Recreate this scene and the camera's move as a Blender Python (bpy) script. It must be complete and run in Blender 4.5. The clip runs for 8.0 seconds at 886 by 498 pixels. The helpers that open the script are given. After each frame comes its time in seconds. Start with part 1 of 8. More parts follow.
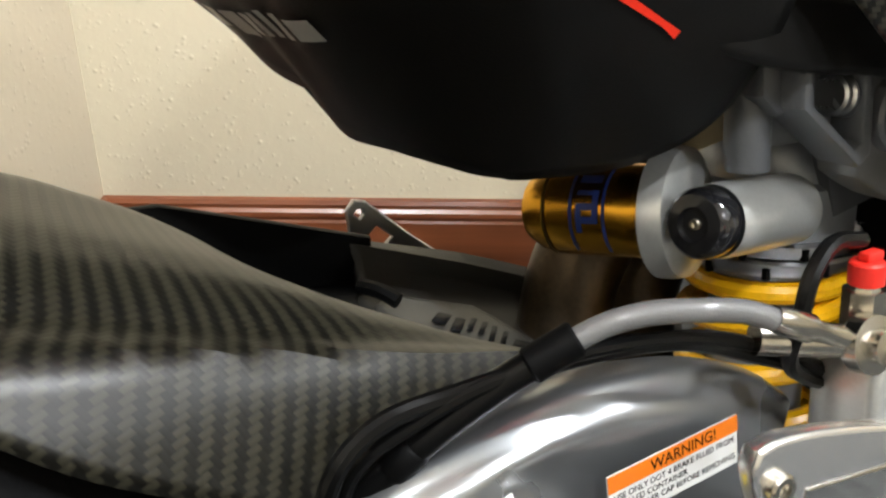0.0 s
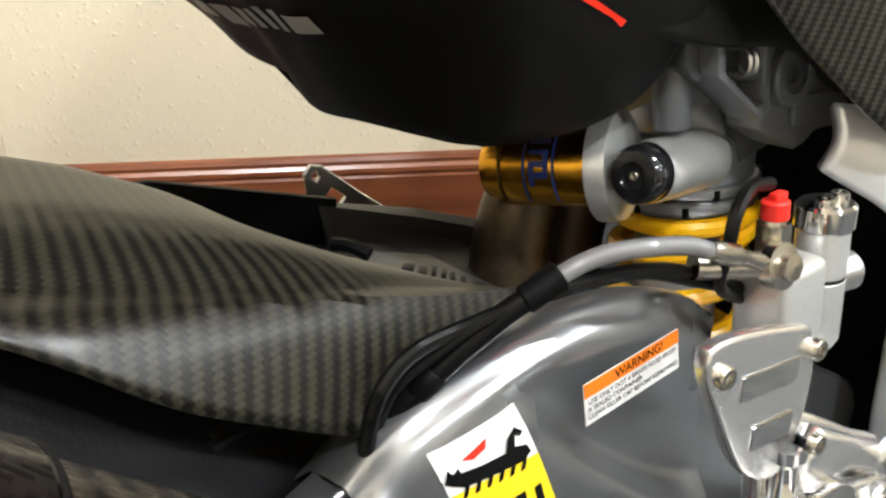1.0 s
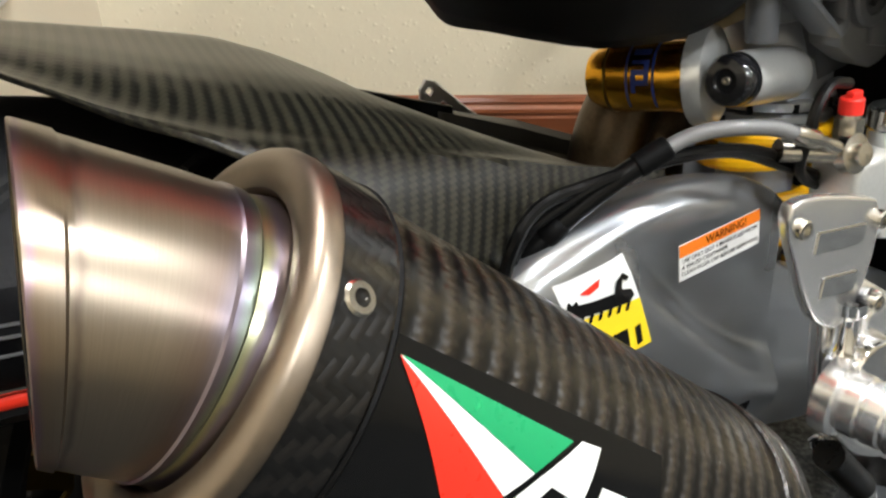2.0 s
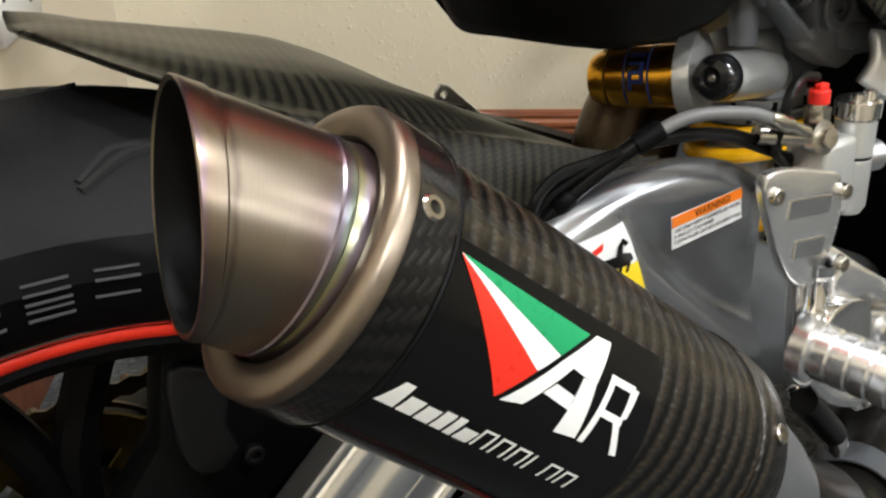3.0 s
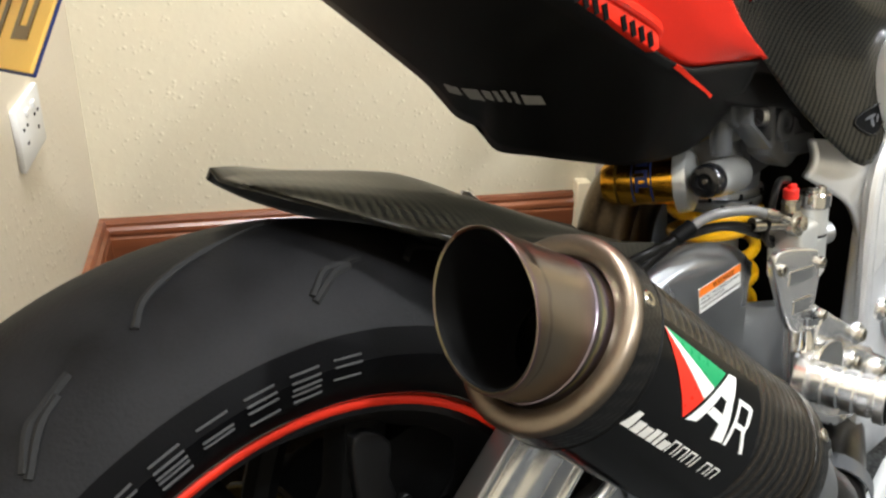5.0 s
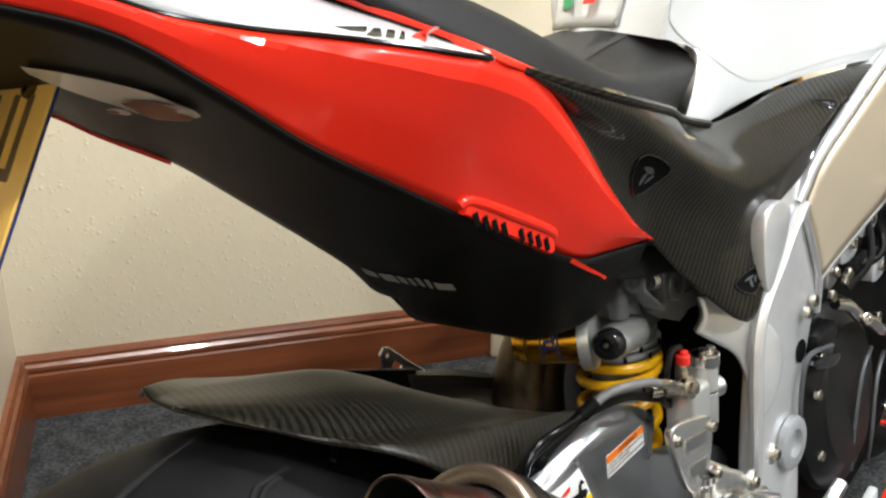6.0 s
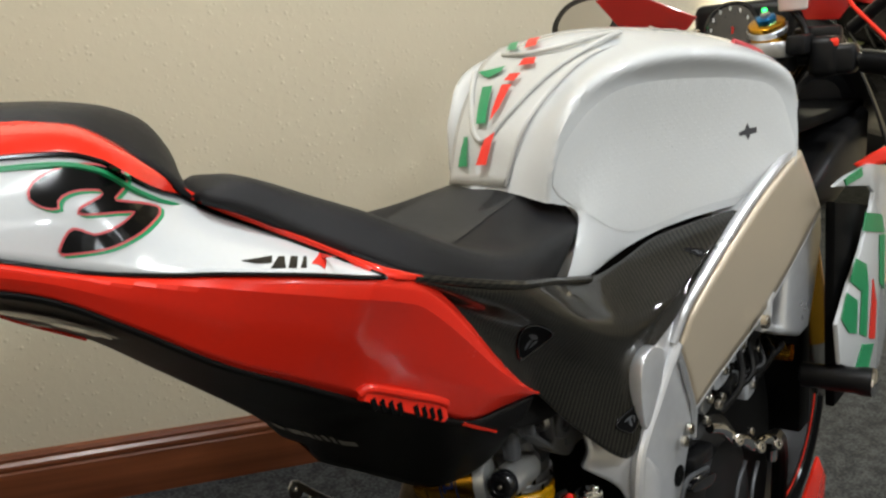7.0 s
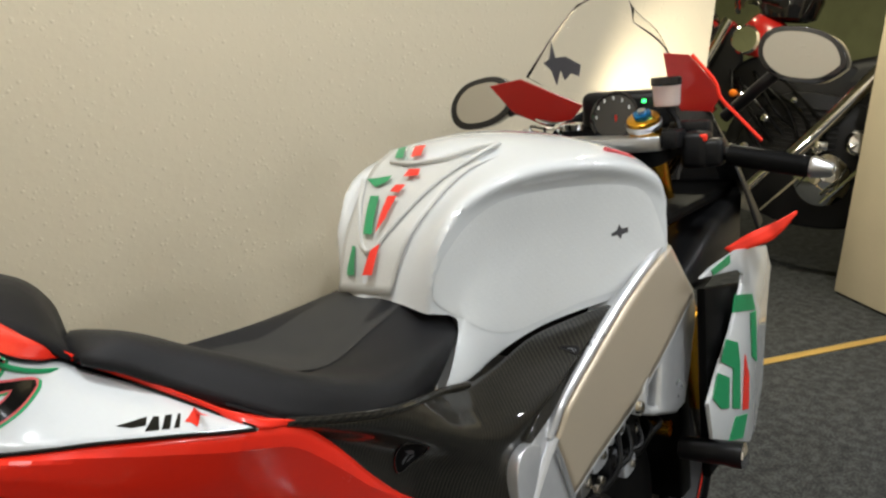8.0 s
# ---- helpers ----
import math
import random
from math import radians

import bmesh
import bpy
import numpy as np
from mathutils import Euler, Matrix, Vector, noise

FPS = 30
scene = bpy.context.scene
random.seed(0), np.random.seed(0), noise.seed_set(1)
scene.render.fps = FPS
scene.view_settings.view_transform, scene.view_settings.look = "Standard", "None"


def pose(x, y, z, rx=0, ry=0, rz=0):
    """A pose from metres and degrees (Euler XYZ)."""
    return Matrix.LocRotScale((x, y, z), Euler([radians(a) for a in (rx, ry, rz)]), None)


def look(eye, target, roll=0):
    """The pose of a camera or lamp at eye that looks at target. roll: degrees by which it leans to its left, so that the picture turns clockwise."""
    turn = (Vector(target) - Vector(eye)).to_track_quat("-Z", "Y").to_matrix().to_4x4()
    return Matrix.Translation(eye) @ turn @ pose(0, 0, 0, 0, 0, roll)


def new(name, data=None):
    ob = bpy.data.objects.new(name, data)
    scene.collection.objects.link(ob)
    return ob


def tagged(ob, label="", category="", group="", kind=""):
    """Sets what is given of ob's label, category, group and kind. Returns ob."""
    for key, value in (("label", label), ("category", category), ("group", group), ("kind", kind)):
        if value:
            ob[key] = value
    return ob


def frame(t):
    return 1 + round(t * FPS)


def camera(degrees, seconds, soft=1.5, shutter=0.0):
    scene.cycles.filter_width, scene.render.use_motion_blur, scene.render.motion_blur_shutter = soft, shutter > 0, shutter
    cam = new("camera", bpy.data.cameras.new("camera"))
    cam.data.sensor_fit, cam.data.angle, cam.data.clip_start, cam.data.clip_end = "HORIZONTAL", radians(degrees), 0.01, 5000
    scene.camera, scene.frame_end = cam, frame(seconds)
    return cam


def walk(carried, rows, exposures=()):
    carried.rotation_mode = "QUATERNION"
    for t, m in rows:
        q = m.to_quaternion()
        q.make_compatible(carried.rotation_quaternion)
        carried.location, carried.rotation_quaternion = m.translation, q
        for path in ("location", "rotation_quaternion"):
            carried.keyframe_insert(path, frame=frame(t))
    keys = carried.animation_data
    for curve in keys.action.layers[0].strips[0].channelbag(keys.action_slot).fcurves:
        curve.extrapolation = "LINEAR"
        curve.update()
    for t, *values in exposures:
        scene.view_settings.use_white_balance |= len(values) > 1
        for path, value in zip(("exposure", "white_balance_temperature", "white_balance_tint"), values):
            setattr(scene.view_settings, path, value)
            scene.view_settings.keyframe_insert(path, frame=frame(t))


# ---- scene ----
cam = camera(53.0, 8.0, 2.4)
PATH = [
    (0, (-0.099, -0.33, 0.739), (-0.111, 1.451, -0.172), 0.4),
    (0.5, (-0.114, -0.333, 0.754), (0.063, 1.418, -0.195), 1.1),
    (1, (-0.143, -0.381, 0.771), (0.085, 1.331, -0.238), 1.0),
    (1.5, (-0.172, -0.421, 0.766), (-0.026, 1.259, -0.308), 1.9),
    (2, (-0.188, -0.468, 0.773), (-0.08, 1.21, -0.309), 1.2),
    (2.2, (-0.1893, -0.4851, 0.7754), (-0.0901, 1.2001, -0.2971), 0.72),
    (3.3, (-0.2221, -0.5624, 0.7921), (-0.0873, 1.1532, -0.2270), 1.66),
    (3.5, (-0.23, -0.58, 0.798), (-0.087, 1.144, -0.205), 1.8),
    (4, (-0.254, -0.623, 0.79), (-0.036, 1.105, -0.194), 2.5),
    (4.2, (-0.2809, -0.6381, 0.7925), (-0.0141, 1.0839, -0.1892), 2.85),
    (5.3, (-0.3856, -0.6498, 0.9012), (0.0660, 1.1155, 0.0767), 0.72),
    (5.5, (-0.379, -0.653, 0.926), (0.116, 1.116, 0.136), 0.4),
    (6, (-0.376, -0.655, 0.969), (0.205, 1.113, 0.236), 1.0),
    (6.5, (-0.382, -0.667, 1.028), (0.285, 1.091, 0.345), 2.0),
    (7, (-0.375, -0.685, 1.087), (0.393, 1.055, 0.468), 2.5),
    (7.5, (-0.361, -0.701, 1.131), (0.488, 1.01, 0.54), 3.3),
    (8, (-0.349, -0.728, 1.196), (0.572, 0.958, 0.64), 3.3),
]
EXPOSURE = [(0.0, 0.86), (0.5, 1.15), (1.0, 1.1), (1.5, 0.88), (2.0, 0.8), (2.6, 0.6), (3.5, 0.54), (4.0, 0.56), (5.5, 0.9), (6.0, 0.55), (6.5, -0.15), (7.0, -0.42), (7.5, -0.28), (8.0, -0.5)]
walk(cam, [(t, look(eye, target, roll)) for t, eye, target, roll in PATH], EXPOSURE)

from mathutils.bvhtree import BVHTree

# ---- light ----
world = bpy.data.worlds.new("world")
scene.world = world
world.use_nodes = True
world.node_tree.nodes["Background"].inputs[0].default_value = (0.9, 0.8, 0.65, 1)
world.node_tree.nodes["Background"].inputs[1].default_value = 0.05

# ---- tools ----


def V(*a):
    return Vector(a)


def arc(pts, n, closed=False):
    """A smooth line through points, cut into n even points."""
    p = [Vector(q) for q in pts]
    if len(p) == 2:
        return [p[0].lerp(p[1], i / (n - 1)) for i in range(n)]
    fine = []
    m = len(p)
    for i in range(m if closed else m - 1):
        if closed:
            a, b, c, d = p[i - 1], p[i], p[(i + 1) % m], p[(i + 2) % m]
        else:
            b, c = p[i], p[i + 1]
            a = p[i - 1] if i else b * 2 - c
            d = p[i + 2] if i + 2 < m else c * 2 - b
        for k in range(10):
            t = k / 10
            fine.append(0.5 * ((2 * b) + (c - a) * t + (2 * a - 5 * b + 4 * c - d) * t * t + (3 * b - a - 3 * c + d) * t ** 3))
    fine.append(p[0].copy() if closed else p[-1].copy())
    run = [0.0]
    for a, b in zip(fine, fine[1:]):
        run.append(run[-1] + (b - a).length)
    out, j = [], 0
    for i in range(n):
        want = run[-1] * i / (n if closed else n - 1)
        while j < len(run) - 2 and run[j + 1] < want:
            j += 1
        span = run[j + 1] - run[j]
        out.append(fine[j].lerp(fine[j + 1], (want - run[j]) / span if span > 1e-9 else 0))
    return out


def poly(pts, n):
    """A line with straight legs, cut into n even points."""
    p = [Vector(q) for q in pts]
    run = [0.0]
    for a, b in zip(p, p[1:]):
        run.append(run[-1] + (b - a).length)
    out = []
    for i in range(n):
        want, j = run[-1] * i / (n - 1), 0
        while j < len(run) - 2 and run[j + 1] < want:
            j += 1
        out.append(p[j].lerp(p[j + 1], (want - run[j]) / max(run[j + 1] - run[j], 1e-9)))
    return out


def rows_mesh(rows, ring=False, caps=False, even=False):
    """A bmesh of quads over rows of points, with lengths in metres as its UV."""
    bm = bmesh.new()
    uv = bm.loops.layers.uv.new("UVMap")
    vs = [[bm.verts.new(q) for q in r] for r in rows]
    n = len(rows[0])
    us = []
    for r in rows:
        u = [0.0]
        for a, b in zip(r, r[1:]):
            u.append(u[-1] + (Vector(b) - Vector(a)).length)
        if ring:
            u.append(u[-1] + (Vector(r[0]) - Vector(r[-1])).length)
        us.append(u)
    mid = len(rows[0]) // 2
    v = [[0.0] * (n + 1)]
    for a, b in zip(rows, rows[1:]):
        step = [(Vector(q) - Vector(p)).length for p, q in zip(a, b)]
        v.append([w + (step[j % n] if even else step[mid]) for j, w in enumerate(v[-1])])
    if even:
        us = [us[len(us) // 2]] * len(rows)
    for i in range(len(rows) - 1):
        for j in range(n if ring else n - 1):
            k = (j + 1) % n
            q = (vs[i][j], vs[i][k], vs[i + 1][k], vs[i + 1][j])
            if len(set(q)) < 4:
                continue
            f = bm.faces.new(q)
            f.smooth = True
            for lp, w in zip(f.loops, ((us[i][j], v[i][j]), (us[i][j + 1], v[i][j + 1]), (us[i + 1][j + 1], v[i + 1][j + 1]), (us[i + 1][j], v[i + 1][j]))):
                lp[uv].uv = w
    if caps:
        for r in (vs[0], vs[-1]):
            try:
                bm.faces.new(r)
            except ValueError:
                pass
    return bm


def skin(edges, n=24, m=5, straight=False, flat=False, even=False):
    """A smooth surface laid through several edge lines, which run the same way."""
    lines = [(poly if straight else arc)(e, n) for e in edges]
    cols = []
    for j in range(n):
        cols.append(poly([ln[j] for ln in lines], m * (len(edges) - 1) + 1) if flat else arc([ln[j] for ln in lines], m * (len(edges) - 1) + 1) if len(edges) > 2 else [lines[0][j].lerp(lines[1][j], k / m) for k in range(m + 1)])
    return rows_mesh([[c[k] for c in cols] for k in range(len(cols[0]))], even=even)


def between(a, b, k, bulge=(0, 0, 0), n=14):
    pa, pb = arc(a, n), arc(b, n)
    return [tuple(p.lerp(q, k) + Vector(bulge)) for p, q in zip(pa, pb)]


def mirrored(pts, c=0.0):
    return [(x, 2 * c - y, z) for x, y, z in pts]


def spun(profile, base=(0, 0, 0), way=(0, 0, 1), seg=32, caps=False, flat=None):
    """A turned shape: profile of (along, radius) about the axis from base."""
    d = Vector(way).normalized()
    q = d.to_track_quat("Z", "Y").to_matrix()
    rows = []
    for s, r in profile:
        rows.append([Vector(base) + q @ Vector((r * math.cos(2 * math.pi * k / seg), r * math.sin(2 * math.pi * k / seg), s)) for k in range(seg)])
    return rows_mesh(rows, ring=True, caps=caps)


def pipe(path, r, n=40, seg=12, closed=False, straight=False, taper=None):
    """A round bar along a smooth line."""
    p = poly(path, n) if straight else arc(path, n, closed)
    rows, up = [], Vector((0.3, 0.2, 0.93)).normalized()
    for i, q in enumerate(p):
        a = p[i - 1] if (i or closed) else p[i]
        b = p[(i + 1) % len(p)] if (i < len(p) - 1 or closed) else p[i]
        t = (b - a).normalized()
        up = (up - t * up.dot(t)).normalized()
        w = t.cross(up)
        rr = r if taper is None else taper(i / (len(p) - 1)) * r
        rows.append([q + (up * math.cos(2 * math.pi * k / seg) + w * math.sin(2 * math.pi * k / seg)) * rr for k in range(seg)])
    if closed:
        rows.append(rows[0])
        bm = rows_mesh(rows, ring=True)
        bmesh.ops.remove_doubles(bm, verts=bm.verts[:], dist=1e-6)
        return bm
    return rows_mesh(rows, ring=True, caps=True)


def slab(outline, t0, t1, bevel=0.004, segs=2, holes=(), smooth=0, m=None):
    """A plate cut to an outline of (x, z), between two depths in y, with its edges rounded."""
    bm = bmesh.new()
    loops = []
    for k, o in enumerate((outline, *holes)):
        if smooth:
            o = [(q.x, q.z) for q in arc([(a, 0, b) for a, b in o], smooth if k == 0 else max(12, smooth // 2), True)]
        vs = [bm.verts.new((a, t0, b)) for a, b in o]
        loops += [bm.edges.new((vs[i], vs[(i + 1) % len(vs)])) for i in range(len(vs))]
    bmesh.ops.triangle_fill(bm, use_beauty=True, use_dissolve=False, edges=loops)
    faces = bm.faces[:]
    got = bmesh.ops.extrude_face_region(bm, geom=faces)
    for v in (g for g in got["geom"] if isinstance(g, bmesh.types.BMVert)):
        v.co.y = t1
    bmesh.ops.recalc_face_normals(bm, faces=bm.faces[:])
    if bevel:
        es = [e for e in bm.edges if len(e.link_faces) == 2 and abs(e.verts[0].co.y - e.verts[1].co.y) < 1e-7 and e.calc_face_angle(0) > 1.2]
        bmesh.ops.bevel(bm, geom=es, offset=bevel, segments=segs, profile=0.5, affect="EDGES", clamp_overlap=True)
    for f in bm.faces:
        f.smooth = True
    if m is not None:
        bm.transform(m)
    return bm


def block(size, centre=(0, 0, 0), bevel=0.003, segs=2, m=None):
    bm = bmesh.new()
    bmesh.ops.create_cube(bm, size=1)
    bm.transform(Matrix.Translation(centre) @ Matrix.Diagonal((*size, 1)))
    if bevel:
        bmesh.ops.bevel(bm, geom=bm.edges[:], offset=bevel, segments=segs, profile=0.5, affect="EDGES", clamp_overlap=True)
    if m is not None:
        bm.transform(m)
    return bm


def joined(*bms):
    """Several shapes of one rigid part in one mesh."""
    out = bms[0]
    for b in bms[1:]:
        me = bpy.data.meshes.new("tmp")
        b.to_mesh(me)
        out.from_mesh(me)
        b.free()
        bpy.data.meshes.remove(me)
    return out


def part(name, bm, material, parent=None, label="", thick=0.0, angle=35, pos=None, at_y=None):
    """Links a bmesh as one mesh object under a thing or a part."""
    me = bpy.data.meshes.new(name)
    bm.to_mesh(me)
    bm.free()
    me.materials.append(material)
    me.set_sharp_from_angle(angle=radians(angle))
    ob = new(name, me)
    if parent is not None:
        ob.parent = parent
    if pos is not None:
        ob.matrix_local = pos
    if thick:
        s = ob.modifiers.new("thickness", "SOLIDIFY")
        s.thickness, s.offset = abs(thick), -1 if thick > 0 else 1
    if label:
        ob["label"] = label
    return ob


def again(ob, m, parent=None, name=None):
    """One more of the same piece, on the same mesh."""
    o = new(name or ob.name.split(".")[0], ob.data)
    o.parent = parent or ob.parent
    o.matrix_local = m
    return o


def lettering(body, size, m, material, parent, name="lettering", depth=0.0003, bold=0.0):
    cu = bpy.data.curves.new(name, "FONT")
    cu.body, cu.size, cu.extrude, cu.offset, cu.align_x, cu.align_y = body, size, depth, bold, "CENTER", "CENTER"
    tmp = bpy.data.objects.new("tmp", cu)
    scene.collection.objects.link(tmp)
    bpy.context.view_layer.update()
    me = bpy.data.meshes.new_from_object(tmp.evaluated_get(bpy.context.evaluated_depsgraph_get()))
    bpy.data.objects.remove(tmp)
    me.materials.append(material)
    o = new(name, me)
    o.parent = parent
    o.matrix_local = m
    return o


def frame_on(origin, xway, normal):
    """A pose whose x runs along xway and whose z is the normal of a face."""
    z = Vector(normal).normalized()
    x = Vector(xway)
    x = (x - z * x.dot(z)).normalized()
    y = z.cross(x)
    m = Matrix((x, y, z)).transposed().to_4x4()
    m.translation = Vector(origin)
    return m


def laid(bm, onto, way, lift=0.0008, reach=0.06):
    """Lays a flat shape down on a part, along a line of approach."""
    bpy.context.view_layer.update()
    tree = BVHTree.FromObject(onto, bpy.context.evaluated_depsgraph_get())
    d = Vector(way).normalized()
    for v in bm.verts:
        hit = tree.ray_cast(v.co + d * reach, -d, 2.5 * reach)[0]
        if hit is not None:
            v.co = hit + d * lift
    return bm


def sheet(outline, m, smooth=0, cuts=2):
    """A flat cut shape in the x-y plane of a pose."""
    if smooth:
        outline = [(q.x, q.y) for q in arc([(a, b, 0) for a, b in outline], smooth, True)]
    bm = bmesh.new()
    vs = [bm.verts.new((a, b, 0)) for a, b in outline]
    es = [bm.edges.new((vs[i], vs[(i + 1) % len(vs)])) for i in range(len(vs))]
    bmesh.ops.triangle_fill(bm, use_beauty=True, edges=es)
    if cuts:
        bmesh.ops.subdivide_edges(bm, edges=bm.edges[:], cuts=cuts, use_grid_fill=True)
    bm.transform(m)
    return bm


# ---- materials ----


def nodes_of(name):
    m = bpy.data.materials.new(name)
    m.use_nodes = True
    t = m.node_tree
    return m, t, t.nodes["Principled BSDF"]


def node(t, kind, **values):
    n = t.nodes.new(kind)
    for k, v in values.items():
        if k == "operation":
            n.operation = v
        elif k == "data_type":
            n.data_type = v
        else:
            n.inputs[int(k[1:])].default_value = v
    return n


def mathn(t, op, a, b=None):
    n = t.nodes.new("ShaderNodeMath")
    n.operation = op
    for i, v in enumerate((a, b)):
        if v is None:
            continue
        if isinstance(v, (int, float)):
            n.inputs[i].default_value = v
        else:
            t.links.new(v, n.inputs[i])
    return n.outputs[0]


def surface(name, colour, rough=0.5, metal=0.0, vary=0.12, grain=300.0, bump=0.1, stain=6.0, coat=0.0, spread=0.12, dist=0.001, trans=0.0, ior=1.45, spec=0.5):
    """Paint, plastic or metal with grain and faint soiling at two scales."""
    m, t, b = nodes_of(name)
    co = t.nodes.new("ShaderNodeTexCoord").outputs["Object"]
    big = node(t, "ShaderNodeTexNoise", i2=stain, i3=5.0)
    fine = node(t, "ShaderNodeTexNoise", i2=grain, i3=3.0)
    for n in (big, fine):
        t.links.new(co, n.inputs[0])
    mix = mathn(t, "ADD", mathn(t, "MULTIPLY", big.outputs[0], 0.7), mathn(t, "MULTIPLY", fine.outputs[0], 0.3))
    ramp = t.nodes.new("ShaderNodeMapRange")
    t.links.new(mix, ramp.inputs[0])
    ramp.inputs[1].default_value, ramp.inputs[2].default_value = 0.3, 0.7
    ramp.inputs[3].default_value, ramp.inputs[4].default_value = 1 - vary, 1 + vary
    mul = t.nodes.new("ShaderNodeVectorMath")
    mul.operation = "SCALE"
    mul.inputs[0].default_value = colour
    t.links.new(ramp.outputs[0], mul.inputs["Scale"])
    t.links.new(mul.outputs[0], b.inputs["Base Color"])
    rr = t.nodes.new("ShaderNodeMapRange")
    t.links.new(mix, rr.inputs[0])
    rr.inputs[1].default_value, rr.inputs[2].default_value = 0.3, 0.7
    rr.inputs[3].default_value, rr.inputs[4].default_value = max(0.02, rough - spread * rough), min(1, rough + spread * rough)
    t.links.new(rr.outputs[0], b.inputs["Roughness"])
    b.inputs["Metallic"].default_value = metal
    b.inputs["IOR"].default_value = ior
    b.inputs["Specular IOR Level"].default_value = spec
    b.inputs["Coat Weight"].default_value = coat
    b.inputs["Coat Roughness"].default_value = 0.04
    b.inputs["Transmission Weight"].default_value = trans
    if bump:
        bp = t.nodes.new("ShaderNodeBump")
        bp.inputs["Strength"].default_value, bp.inputs["Distance"].default_value = bump, dist
        t.links.new(fine.outputs[0], bp.inputs["Height"])
        t.links.new(bp.outputs[0], b.inputs["Normal"])
    return m


def carbon_weave(name, tow=0.0022, turn=0.0, light=(0.10, 0.095, 0.075), dark=(0.012, 0.012, 0.011), rough=0.35, coat=0.6, coat_rough=0.12, bump=0.5, spec=0.3):
    """Twill-woven carbon fibre under lacquer, by the lengths in the UV."""
    m, t, b = nodes_of(name)
    uv = t.nodes.new("ShaderNodeUVMap")
    uv.uv_map = "UVMap"
    mp = t.nodes.new("ShaderNodeMapping")
    mp.inputs["Rotation"].default_value = (0, 0, turn)
    mp.inputs["Scale"].default_value = (1 / tow, 1 / tow, 1)
    t.links.new(uv.outputs[0], mp.inputs[0])
    sep = t.nodes.new("ShaderNodeSeparateXYZ")
    t.links.new(mp.outputs[0], sep.inputs[0])
    u, v = sep.outputs[0], sep.outputs[1]
    cell = mathn(t, "ADD", mathn(t, "FLOOR", u), mathn(t, "FLOOR", v))
    over = mathn(t, "LESS_THAN", mathn(t, "FLOORED_MODULO", cell, 4.0), 1.99)
    hu = mathn(t, "SINE", mathn(t, "MULTIPLY", mathn(t, "FRACT", u), math.pi))
    hv = mathn(t, "SINE", mathn(t, "MULTIPLY", mathn(t, "FRACT", v), math.pi))
    hm = t.nodes.new("ShaderNodeMix")
    t.links.new(over, hm.inputs[0])
    t.links.new(hu, hm.inputs[2])
    t.links.new(hv, hm.inputs[3])
    noise_n = node(t, "ShaderNodeTexNoise", i2=0.35, i3=4.0)
    t.links.new(mp.outputs[0], noise_n.inputs[0])
    tone = mathn(t, "ADD", mathn(t, "MULTIPLY", over, 0.75), mathn(t, "MULTIPLY", noise_n.outputs[0], 0.3))
    tone = mathn(t, "MULTIPLY", tone, mathn(t, "ADD", mathn(t, "MULTIPLY", hm.outputs[0], 0.35), 0.65))
    mix = t.nodes.new("ShaderNodeMix")
    mix.data_type = "RGBA"
    mix.inputs[6].default_value, mix.inputs[7].default_value = (*dark, 1), (*light, 1)
    t.links.new(tone, mix.inputs[0])
    t.links.new(mix.outputs[2], b.inputs["Base Color"])
    bp = t.nodes.new("ShaderNodeBump")
    bp.inputs["Strength"].default_value, bp.inputs["Distance"].default_value = bump, 0.0003
    t.links.new(hm.outputs[0], bp.inputs["Height"])
    t.links.new(bp.outputs[0], b.inputs["Normal"])
    b.inputs["Roughness"].default_value = rough
    b.inputs["Specular IOR Level"].default_value = spec
    b.inputs["Coat Weight"].default_value = coat
    b.inputs["Coat Roughness"].default_value = coat_rough
    return m


